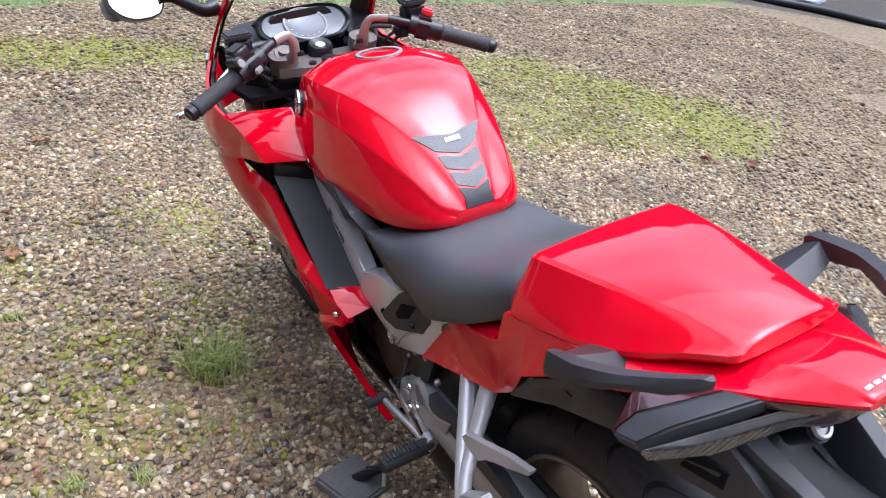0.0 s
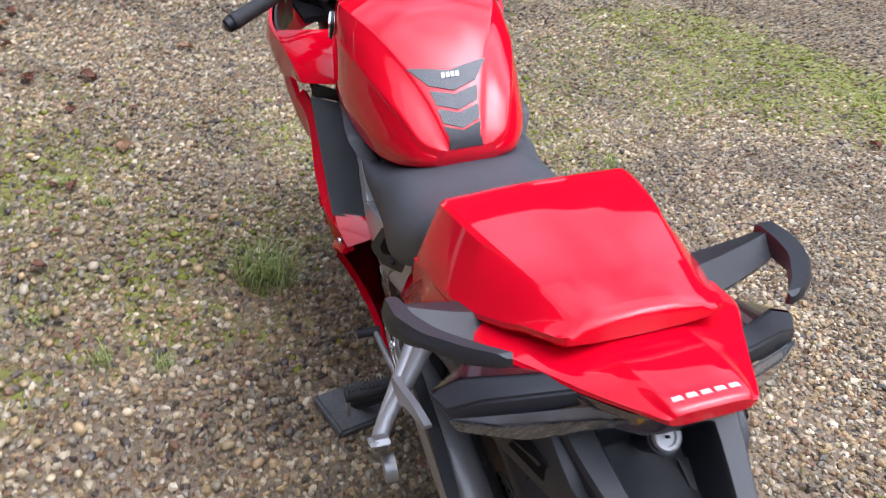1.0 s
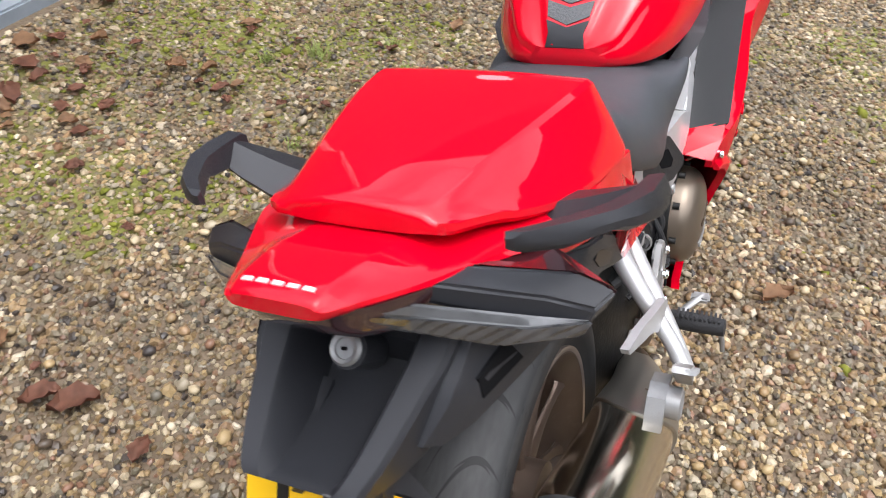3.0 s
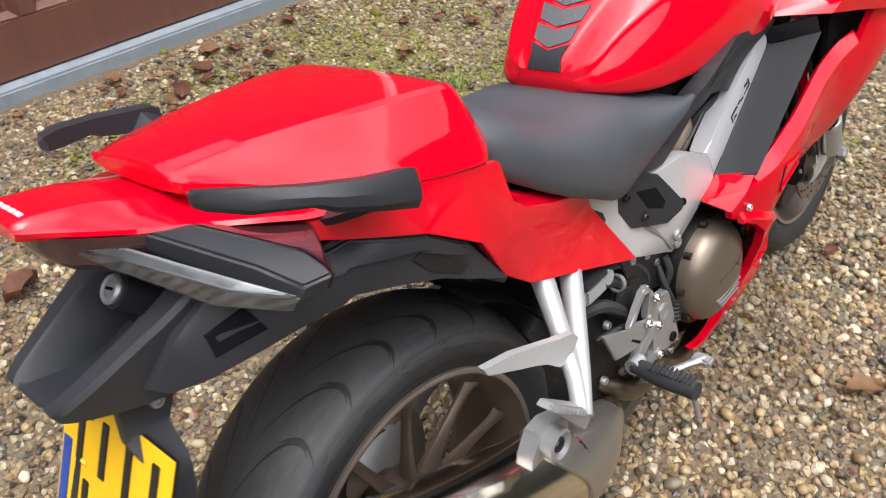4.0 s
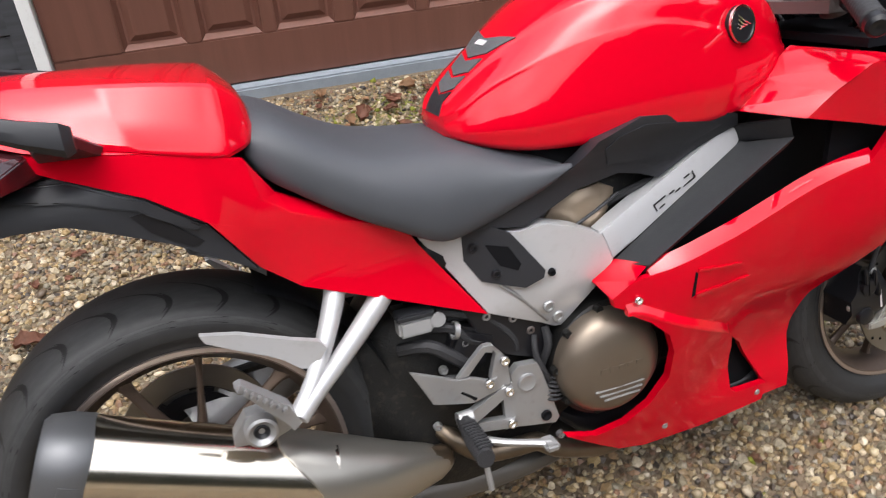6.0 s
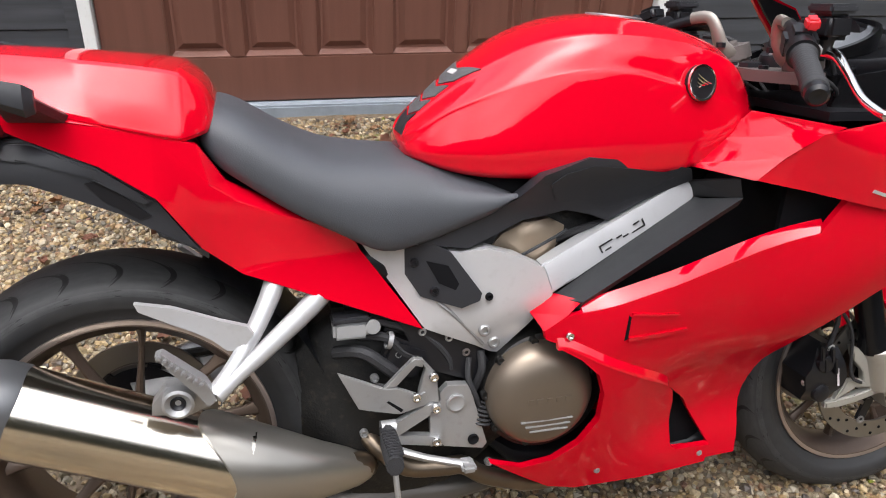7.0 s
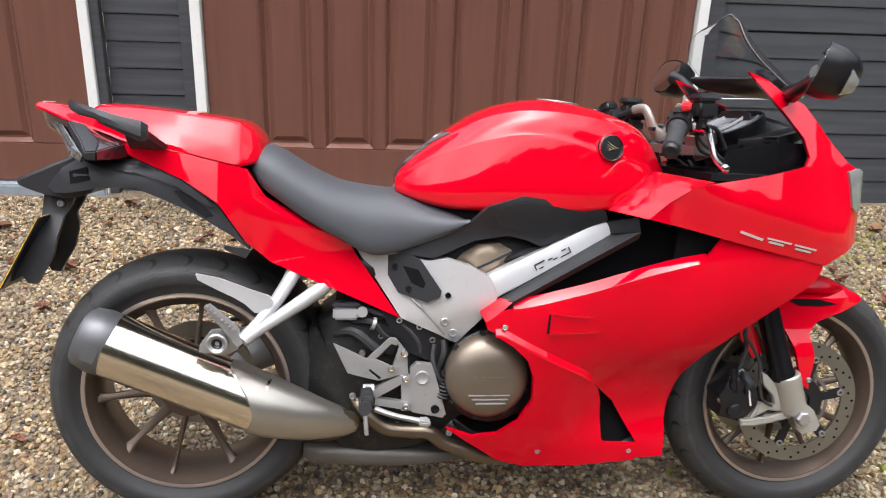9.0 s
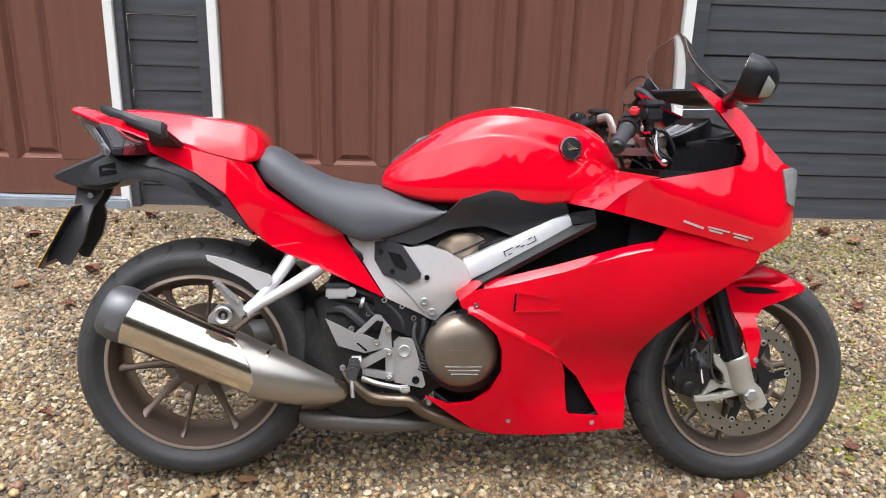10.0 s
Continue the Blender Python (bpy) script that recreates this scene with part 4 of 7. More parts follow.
FLANGE = [(0.679, 0.551, v_low(0.68, 0.551)), (0.712, 0.58, v_low(0.712, 0.579)), (0.735, 0.603, -0.226), (0.714, 0.594, -0.164), (0.674, 0.564, -0.16)]
both(lambda: facets(FLANGE, [(0, 1, 4), (1, 3, 4), (1, 2, 3)], 0.008), "fairing_flange", RED, bike, "red rear corner of the lower fairing")
both(fairing_lip, "fairing_lip", RED, bike, "glossy red turned-in fairing edge", sharp=50)
for ob, s in zip(both(lambda: panel(LOWER_FRONT, v_low, 0.012, 0.025, bevel=0.003), "lower_fairing", RED_DUSTY, bike, "glossy red lower side fairing with road dust", sharp=30), (1, -1)):
    # the notch's shade is a near-black strip laid on the panel
    for o, material, lift in ((NOTCH, DARK, 0.001), ([(0.812, 0.531), (0.812, 0.539), (0.925, 0.538), (0.925, 0.531)], RED, 0.004), ([(0.812, 0.579), (0.812, 0.584), (0.9, 0.571), (0.9, 0.566)], RED, 0.003)):
        b2 = panel(o, lambda u, w: v_low(u, w) - lift, 0.005, 0.05, bevel=0)
        part("notch_shade" if material is DARK else "notch_lip", b2 if s > 0 else flip(b2), material, ob)
    b2 = bolt((0.718, v_low(0.718, 0.545) - 0.001, 0.545), 0.0075)
    part("fairing_screw", b2 if s > 0 else flip(b2), CHROME, ob)
for ob, s in zip(both(lambda: panel(LOWER_REAR, lambda u, w: v_low(u, w) - 0.011, 0.016, 0.025, bevel=0.005), "belly_fairing", RED_DUSTY, bike, "glossy red belly fairing with dried water spots", sharp=30), (1, -1)):
    for u, w in ((0.826, 0.226), (1.055, 0.212)):
        b2 = bolt((u, v_low(u, w) - 0.008, w), 0.006)
        part("fairing_screw", b2 if s > 0 else flip(b2), ALLOY, ob)
def belly_lip():
    """Upward facing step where the belly panel stands proud of the side."""
    rows = []
    for u, w in spline([(0.7, 0.527), (0.722, 0.525), (0.787, 0.492), (0.9, 0.432), (0.935, 0.407)], 4):
        o, i = v_low(u, w) - 0.011, v_low(u, w + 0.012) - 0.0005
        rows.append([(u, o, w - 0.006), (u, o - 0.0006, w - 0.001), (u, o + 0.001, w + 0.0015), (u, i, w + 0.012), (u, i + 0.006, w + 0.01), (u, o + 0.01, w - 0.006)])
    return rings(rows)


both(belly_lip, "belly_lip", RED, bike, "glossy red step along the belly fairing", sharp=50)
part("belly_pan", hull([(0.64, 0.29, 0.26, 0.06), (0.72, 0.26, 0.2, 0.08), (0.9, 0.24, 0.175, 0.085), (1.05, 0.24, 0.178, 0.085), (1.12, 0.28, 0.19, 0.085)], seat_half, 3, 2), SATIN, bike, "black belly pan inside the fairing")
for ob, s in zip(both(lambda: panel(UPPER, v_up, 0.008, 0.022, bevel=0.002), "upper_fairing", RED, bike, "glossy red upper fairing", sharp=35), (1, -1)):
    b2 = panel([(1.11, 0.85), (1.148, 0.861), (1.276, 0.883), (1.352, 0.897), (1.367, 0.922), (1.358, 0.96), (1.327, 0.996), (1.28, 1.047), (1.24, 1.085), (1.272, 1.076), (1.306, 1.05), (1.358, 1.03), (1.412, 0.967), (1.455, 0.9), (1.47, 0.78), (1.3, 0.745), (1.11, 0.785)], lambda u, w: v_up(u, w) + 0.014, 0.006, 0.022, bevel=0)
    part("fairing_liner", b2 if s > 0 else flip(b2), SATIN, ob, "matt black fairing liner")
    for s0, n0, s1, n1, h in ((0.0, 0.002, 0.26, -0.003, 0.0026), (0.32, 0.003, 0.62, 0.004, 0.0019), (0.34, -0.0035, 0.52, -0.0035, 0.0022), (0.67, 0.004, 0.97, 0.004, 0.0019), (0.69, -0.0035, 0.9, -0.0035, 0.0022)):
        p, q = Vector((1.196 + 0.188 * s0, 0.764 - 0.043 * s0 + n0)), Vector((1.196 + 0.188 * s1, 0.764 - 0.043 * s1 + n1))
        e = Vector((p.y - q.y, q.x - p.x)).normalized() * h
        b2 = panel([tuple(p + e), tuple(q + e), tuple(q - e), tuple(p - e)], lambda u, w: v_up(u, w) - 0.0025, 0.0035, 0.02, bevel=0)
        part("fairing_mark", b2 if s > 0 else flip(b2), SILVER, ob, "silver model mark as plain strokes")
    b2 = panel([(1.468, 0.893), (1.5, 0.9), (1.54, 0.88), (1.565, 0.83), (1.555, 0.8), (1.5, 0.806), (1.482, 0.815)], lambda u, w: v_up(u, w) - 0.006, 0.01, 0.015)
    part("headlamp", b2 if s > 0 else flip(b2), CLEAR, ob, "clear headlamp corner")
SHELF = [(0.935, 0.794, -0.14), (1.014, 0.782, -0.236), (1.05, 0.8195, -0.25), (1.1, 0.8565, -0.268), (1.14, 0.866, -0.268), (1.06, 0.878, -0.142), (1.0, 0.835, -0.145)]
both(lambda: facets(SHELF, [(0, 1, 2), (0, 2, 6), (2, 3, 6), (3, 4, 5), (3, 5, 6)], 0.004), "fairing_shelf", RED, bike, "glossy red folded fairing top face", sharp=30)
part("nose", hull([(1.3, 1.02, 0.76, 0.1), (1.42, 0.98, 0.72, 0.15), (1.5, 0.92, 0.71, 0.1), (1.55, 0.86, 0.73, 0.05)], seat_half, 3, 2), SATIN, bike, "black nose behind the headlamps")

# windscreen
srows = []
for i in range(13):
    s = i / 12
    row = []
    for j in range(21):
        a = -1 + j / 10
        cu = 1.455 - 0.19 * s - 0.02 * math.sin(s * 3.1)
        half = 0.172 * (1 - 0.06 * s) * (1 - 0.93 * s ** 4) ** 0.5
        row.append((cu - 0.1 * (half * a / 0.172) ** 2, half * a, 1.055 + 0.185 * s - 0.012 * a * a * s))
    srows.append(row)
bm = rings(srows, closed=False, caps=False)
bmesh.ops.recalc_face_normals(bm, faces=bm.faces)
geo = bmesh.ops.solidify(bm, geom=bm.faces[:], thickness=0.003)
screen = part("windscreen", bm, SCREEN, bike, "clear curved plastic windscreen", sharp=60)
screen.visible_shadow = False
edge = [srows[k][0] for k in range(13)] + srows[12][1:] + [srows[k][-1] for k in range(11, -1, -1)]
part("screen_edge", tube(edge, 0.0007, 6, 1), GREYBOX, screen)

# mirrors
for s in (-1, 1):
    c = Vector((1.26, -0.395, 1.092)) if s < 0 else Vector((1.285, 0.37, 1.115))
    stalk = part("mirror", tube([(1.325, s * 0.2, 1.055), (1.31, s * 0.235, 1.058), (1.295, c.y * 0.8, c.z - 0.015), (1.285, c.y * 0.9, c.z - 0.005)], [0.02, 0.016, 0.013, 0.02], 10, 4), SATIN, bike, "black stalk mirror")
    turn = Matrix.Rotation(s * radians(27 if s < 0 else 6), 4, "Z") @ Matrix.Rotation(radians(20 if s < 0 else 23), 4, "Y")
    out = [(0.055, 0.046), (0.06, 0.0), (0.038, -0.05), (-0.03, -0.052), (-0.072, -0.018), (-0.075, 0.03), (-0.05, 0.052), (0.0, 0.056)]
    loop = [tuple(0.9 * q for q in p) for p in spline(out + [out[0]], 3)[:-1]]
    shell = [[c + turn @ Vector((x, -s * q[0] * k, q[1] * k)) for q in loop] for x, k in ((-0.004, 0.96), (-0.006, 1.0), (0.02, 1.0), (0.05, 0.82), (0.065, 0.5), (0.07, 0.15))]
    part("mirror_shell", rings(shell), SATIN, stalk, "black mirror housing", sharp=50)
    part("mirror_glass", rings([[c + turn @ Vector((x, -s * q[0] * 0.93, q[1] * 0.92)) for q in loop] for x in (-0.0065, -0.003)]), MIRROR, stalk, "mirror glass")
    part("mirror_lens", rings([[c + turn @ Vector((0.045 + 0.02 * k, -s * (-0.05 + 0.01 * k) - s * q[0] * 0.35 * (1 - 0.5 * k), -0.01 + q[1] * 0.5 * (1 - 0.5 * k))) for q in loop] for k in (0, 0.5, 1)]), CLEAR, stalk, "clear mirror indicator")

# cockpit
clamp = part("triple_clamp", join(rings([[(u, v, w) for v, u in ((-0.125, 1.15), (-0.13, 1.2), (-0.06, 1.215), (0.06, 1.215), (0.13, 1.2), (0.125, 1.15), (0.05, 1.115), (-0.05, 1.115))] for w in (0.915, 0.935)])), CLAMP, bike, "dark grey cast top fork clamp")
for s in (-1, 1):
    part("fork_cap", lathe([(-0.03, 0), (-0.03, 0.026), (0.02, 0.026), (0.026, 0.022), (0.026, 0.014), (0.034, 0.012), (0.034, 0)], (1.18, s * 0.1, 0.94), 24, (-0.38, 0, 0.92)), CLAMP, clamp)
    part("clamp_bolt", lathe([(0, 0), (0, 0.009), (0.006, 0.009), (0.006, 0)], (1.14, s * 0.045, 0.935), 12, (0, 0, 1)), SATIN, clamp)
part("stem_nut", lathe([(0, 0), (0, 0.022), (0.01, 0.02), (0.012, 0.012), (0.012, 0)], (1.145, 0, 0.933), 6, (0, 0, 1)), SATIN, clamp)
key = part("ignition_lock", lathe([(-0.03, 0), (-0.03, 0.03), (0.012, 0.03), (0.018, 0.026), (0.016, 0.018), (0.012, 0.012), (0.012, 0)], (1.2, 0, 0.945), 28, (-0.3, 0, 0.95)), SATIN, bike, "black ignition switch")
part("key_slot", lathe([(0, 0), (0, 0.013), (0.003, 0.012), (0.003, 0)], (1.1965, 0, 0.957), 16, (-0.3, 0, 0.95)), ALLOY, key)
dash_m = Matrix.Translation((1.285, 0, 0.978)) @ Matrix.Rotation(radians(-30), 4, "Y")
out = [(0.06, -0.05), (0.06, 0.05), (0.045, 0.1), (0.0, 0.115), (-0.04, 0.085), (-0.05, 0.05), (-0.05, 0.0), (-0.05, -0.05), (-0.04, -0.085), (0.0, -0.115), (0.045, -0.1)]
loop = [tuple(p) for p in spline(out + [out[0]], 3)[:-1]]
dash = part("instrument_panel", rings([[dash_m @ Vector((p[0] * k, p[1] * k, z)) for p in loop] for z, k in ((-0.05, 0.8), (0.0, 1.05), (0.012, 1.05), (0.014, 1.0), (0.006, 0.97))]), SATIN, bike, "black instrument panel with round dial")
part("lcd_panel", rings([[dash_m @ Vector((p[0] * 0.9, p[1] * 0.92, z)) for p in loop] for z in (0.006, 0.009)]), DIAL, dash, "grey display glass")
dial = part("dial", lathe([(0, 0), (0, 0.052), (0.006, 0.054), (0.008, 0.05), (0.005, 0.046), (0.004, 0)], dash_m @ Vector((0, 0, 0.008)), 48, dash_m.to_3x3() @ Vector((0, 0, 1))), DIAL, dash, "round rev counter dial")
part("dial_ring", lathe([(0.004, 0.055), (0.009, 0.054), (0.009, 0.0505), (0.004, 0.0505)], dash_m @ Vector((0, 0, 0.008)), 48, dash_m.to_3x3() @ Vector((0, 0, 1)), close=True), GREYBOX, dial)
for k in range(13):
    a = math.tau * (0.62 + 0.72 * k / 12)
    part("dial_mark", box(dash_m @ Vector((0.041 * math.sin(a) * -1, 0.041 * math.cos(a), 0.0135)), (0.001, 0.005, 0.0006), 0, dash_m.to_3x3().to_4x4() @ Matrix.Rotation(-a, 4, "Z")), WHITE_MARK, dial)
part("cockpit_tray", rings([[(u, v, w) for v, u in ((-0.2, 1.16), (-0.215, 1.3), (-0.14, 1.42), (0.14, 1.42), (0.215, 1.3), (0.2, 1.16))] for w in (0.865, 0.88)]), SATIN, bike, "black cockpit tray")
POD = [(1.262, -0.108), (1.275, -0.14), (1.308, -0.193), (1.345, -0.187), (1.39, -0.15), (1.4, -0.09), (1.3, -0.075)]
both(lambda: join(rings([[(u - d, v * k, w + 0.25 * (u - 1.262) - 0.02) for u, v in POD] for d, k, w in ((0, 0.97, 0.945), (0, 1.0, 0.948), (0, 1.0, 0.97), (0.0, 0.97, 0.974))]), rings([[(1.3 + (u - 1.3) * 0.8 + 0.01, v * 0.93, w) for u, v in POD] for w in (0.87, 0.945)])), "cockpit_pod", SATIN, bike, "black cockpit side pod with a small vent")
# two near-black bars stand in for the shade of vent openings
both(lambda: join(*[box((1.297, -0.1785, 0.951 + 0.009 * k), (0.034, 0.004, 0.0035), 0.0005, Matrix.Rotation(radians(-58), 4, "Z")) for k in range(2)]), "pod_vent_shade", DARK, bike)
both(lambda: panel([(1.2, 0.872), (1.22, 0.93), (1.3, 0.95), (1.37, 0.95), (1.4, 0.9), (1.36, 0.88)], lambda u, w: -0.15 - 0.05 * sm(u, 1.2, 1.3), 0.01, 0.03), "cockpit_wall", FORK, bike, "glossy black inner cockpit wall")
def screen_base():
    """Rounded black hood under the screen, drooping to both sides."""
    rows = []
    for k in range(21):
        q = -1 + k / 10
        r = 1 - 0.35 * q ** 4
        rows.append([(1.385 - 0.095 * q * q + r * (0.055 * math.cos(a) * 0.9 + 0.014 * math.sin(a) * 0.43), 0.165 * q, 1.076 + 0.012 * q * q + 0.85 * r * (-0.055 * math.cos(a) * 0.43 + 0.022 * math.sin(a) * 0.9)) for a in [math.tau * j / 14 for j in range(14)]])
    return rings(rows)


part("screen_base", screen_base(), SATIN, bike, "black screen base cowl", sharp=60)
for s in (-1, 1):
    a, b = (Vector((1.066, -0.225, 0.984)), Vector((0.994, -0.362, 0.931))) if s < 0 else (Vector((1.066, 0.222, 0.984)), Vector((1.019, 0.349, 0.939)))
    d = (b - a).normalized()
    bar = part("handlebar", tube([(1.125, s * 0.1, 1.015), (1.105, s * 0.15, 1.01), a, b], 0.011, 12, 4), SATIN, bike, "black clip-on handlebar")
    part("bar_clamp", tube([(1.178, s * 0.1, 0.94), (1.172, s * 0.103, 0.965)], 0.034, 18, 1), CLAMP, bar)
    part("clip_on", tube([(1.172, s * 0.095, 0.948), (1.152, s * 0.088, 0.955), (1.136, s * 0.087, 0.972), (1.126, s * 0.09, 0.998), (1.118, s * 0.105, 1.018), (1.104, s * 0.14, 1.015)], [0.02, 0.02, 0.015, 0.0125, 0.012, 0.012], 12, 4, 0.7), PALE, bar, "pale cast clip-on arm")
    g0 = a + d * 0.03
    grip = [(0.0, 0), (0.0, 0.019), (0.004, 0.0205)]
    for k in range(14):
        grip += [(0.008 + k * 0.0075, 0.0168), (0.0105 + k * 0.0075, 0.0174), (0.013 + k * 0.0075, 0.0174)]
    grip += [(0.118, 0.0185), (0.121, 0.0165), (0.121, 0)]
    part("grip", lathe(grip, g0, 24, d), RUBBER, bar, "ribbed black rubber grip", sharp=60)
    part("bar_end", lathe([(0.122, 0), (0.122, 0.0165), (0.135, 0.0165), (0.14, 0.012), (0.14, 0.006), (0.136, 0)], g0, 24, d), SATIN, bar, "black bar end weight")
    turn = d.to_track_quat("Y", "Z").to_matrix().to_4x4()
    sw = part("switch_housing", join(box(a - d * 0.012, (0.048, 0.055, 0.052), 0.012, turn, 3), lathe([(-0.045, 0.0), (-0.045, 0.022), (0.03, 0.024), (0.03, 0)], a, 20, d)), SATIN, bar, "black switch housing")
    if s < 0:
        part("kill_switch", box(a + turn @ Vector((-0.012, -0.01, 0.034)), (0.02, 0.026, 0.018), 0.004, turn, 3), REDKNOB, sw, "red kill switch")
        part("start_button", box(a + turn @ Vector((-0.03, -0.01, -0.008)), (0.006, 0.018, 0.012), 0.002, turn), GREYBOX, sw)
    else:
        part("switch_top", join(box(a + turn @ Vector((0.006, 0.0, 0.036)), (0.04, 0.046, 0.03), 0.008, turn, 3), lathe([(-0.02, 0), (-0.02, 0.013), (0.012, 0.013), (0.014, 0.01), (0.014, 0)], a + turn @ Vector((-0.01, 0.022, 0.03)), 16, turn.to_3x3() @ Vector((-1, 0, 0.2)))), SATIN, sw)
        part("mirror_switch", lathe([(0, 0), (0, 0.009), (0.006, 0.008), (0.006, 0)], a + turn @ Vector((-0.024, 0.02, 0.03)), 14, turn.to_3x3() @ Vector((-1, 0, 0.2))), GREYBOX, sw)
        part("clutch_cylinder", tube([(1.128, 0.2, 1.0), (1.135, 0.165, 1.003), (1.14, 0.125, 0.998)], [0.013, 0.012, 0.008], 12, 3), SATIN, bar, "black clutch master cylinder")
        part("horn_button", box(a + turn @ Vector((-0.028, -0.01, -0.006)), (0.008, 0.02, 0.014), 0.003, turn), GREYBOX, sw)
        part("indicator_switch", box(a + turn @ Vector((-0.03, 0.0, 0.012)), (0.01, 0.02, 0.008), 0.003, turn), SATIN, sw)
    part("lever", tube([(1.118, s * 0.19, 0.975), (1.128, s * 0.228, 0.972), (1.118, s * 0.27, 0.95), (1.104, s * 0.32, 0.92), (1.1, s * 0.36, 0.905), (1.1, s * 0.376, 0.902)], [0.011, 0.0095, 0.007, 0.0065, 0.0065, 0.0065], 10, 4), CHROME, bar, "silver brake lever" if s < 0 else "silver clutch lever")
    part("lever_ball", lathe([(-0.008, 0), (-0.0065, 0.0055), (0, 0.0085), (0.0065, 0.0055), (0.008, 0)], (1.1, s * 0.378, 0.901), 16), CHROME, bar)
    part("lever_bracket", box((1.125, s * 0.185, 0.975), (0.04, 0.035, 0.03), 0.007), SATIN, bar)
    res = part("fluid_reservoir", join(box((1.122, s * 0.215, 1.014), (0.046, 0.052, 0.04), 0.008, None, 3), tube([(1.12, s * 0.205, 0.975), (1.121, s * 0.212, 1.0)], 0.014, 12, 1)), SATIN, bike, "black brake fluid reservoir")
    part("reservoir_lid", box((1.122, s * 0.215, 1.04), (0.05, 0.056, 0.014), 0.004), BLACK, res)
    part("brake_hose", tube([(1.15, s * 0.17, 0.98), (1.2, s * 0.13, 0.97), (1.24, s * 0.11, 0.9), (1.24, s * 0.1, 0.8)], 0.005, 8, 4), RUBBER, bike)
for s, dw in ((-1, 0.0), (1, 0.012), (-1, 0.02), (1, -0.014)):
    part("control_cable", tube([(1.12, s * 0.19, 0.975 + dw), (1.15, s * 0.15, 0.93 + dw), (1.2, s * (0.14 + dw), 0.91), (1.23, s * 0.11, 0.9 - dw), (1.25, s * 0.06, 0.86)], 0.0036, 8, 4), RUBBER, bike)
both(lambda: tube([(1.13, -0.075, 0.965), (1.13, -0.075, 0.974)], 0.009, 8, 1), "pinch_bolt", SATIN, bike)
part("wiring_loom", tube([(1.1, 0.2, 0.965), (1.14, 0.155, 0.945), (1.18, 0.15, 0.9), (1.17, 0.1, 0.85)], 0.006, 8, 4), RUBBER, bike)

# fork, brakes, front mudguard
for s in (-1, 1):
    leg = part("fork_leg", lathe([(-0.12, 0), (-0.12, 0.027), (0.44, 0.027), (0.445, 0.03), (0.46, 0.03), (0.46, 0)], (1.2825, s * 0.108, 0.823), 24, (0.329, 0, -0.944)), FORK, bike, "black upper fork tube")
    part("fork_slider", lathe([(0.0, 0), (0.0, 0.031), (0.003, 0.0345), (0.02, 0.035), (0.022, 0.034), (0.085, 0.0335), (0.098, 0.03), (0.104, 0.02), (0.104, 0)], (1.438, s * 0.108, 0.397), 28, (0.316, 0, -0.949)), FORGED, leg, "silver fork slider")
    b2 = panel([(1.452, 0.318), (1.49, 0.328), (1.512, 0.31), (1.532, 0.272), (1.524, 0.258), (1.488, 0.25), (1.474, 0.262)], lambda u, w: -0.126, 0.04, 0.05, bevel=0.005)
    part("fork_foot", b2 if s < 0 else flip(b2), FORGED, leg)
    nut = lathe([(0, 0), (0, 0.0185), (0.003, 0.0185), (0.004, 0.014)], (1.485, s * 0.126, 0.286), 24, (0, s, 0))
    part("axle_nut", join(nut, lathe([(0.003, 0), (0.003, 0.0125), (0.013, 0.0125), (0.015, 0.01), (0.015, 0)], (1.485, s * 0.126, 0.286), 6, (0, s, 0))), CHROME, leg, "bright axle nut")
    cal = panel([(1.269, 0.35), (1.311, 0.412), (1.35, 0.4), (1.368, 0.34), (1.352, 0.29), (1.335, 0.276), (1.282, 0.29)], lambda u, w: -0.122 + 0.02 * sm(abs(w - 0.345), 0.02, 0.06), 0.07, 0.02, bevel=0.005)
    c2 = part("brake_caliper", cal if s < 0 else flip(cal), SATIN, bike, "black four piston brake caliper")
    for w in (0.31, 0.375):
        part("piston_boss", lathe([(0, 0), (0, 0.02), (0.008, 0.018), (0.011, 0.012), (0.011, 0)], (1.312, s * 0.117, w), 20, (0, s, 0)), SATIN, c2)
    for k in range(4):
        part("caliper_rib", box((1.296 + 0.012 * k, s * 0.124, 0.4 - 0.003 * k - 0.022 * (k % 2)), (0.009, 0.012, 0.034), 0.002, Matrix.Rotation(radians(-12), 4, "Y")), SATIN, c2)
    part("caliper_bolt", bolt((1.278, s * 0.112, 0.335), 0.009, (0, s, 0)), ALLOY, c2)
    part("banjo_bolt", bolt((1.318, s * 0.118, 0.408), 0.008, (0, s, 0)), ALLOY, c2)
    part("caliper_mark", box((1.345, s * 0.1235, 0.342), (0.0045, 0.002, 0.04), 0.0006, Matrix.Rotation(radians(-12), 4, "Y")), WHITE_MARK, c2)
    for o in ([(1.372, 0.403), (1.387, 0.398), (1.431, 0.352), (1.436, 0.309), (1.417, 0.313), (1.408, 0.345), (1.382, 0.372)], [(1.331, 0.284), (1.333, 0.27), (1.363, 0.268), (1.462, 0.288), (1.452, 0.306), (1.4, 0.292)], [(1.367, 0.312), (1.373, 0.33), (1.4, 0.324), (1.438, 0.318), (1.436, 0.304), (1.4, 0.309), (1.352, 0.284)]):
        b2 = panel(o, lambda u, w: -0.118, 0.016, 0.2, bevel=0.003)
        part("caliper_bracket", b2 if s < 0 else flip(b2), FORGED, c2, "bare alloy caliper bracket")
    part("speed_cable", tube([(1.311, s * 0.125, 0.503), (1.355, s * 0.126, 0.441), (1.366, s * 0.126, 0.372), (1.378, s * 0.125, 0.338), (1.404, s * 0.122, 0.322)], 0.0035, 8, 4), RUBBER, c2)
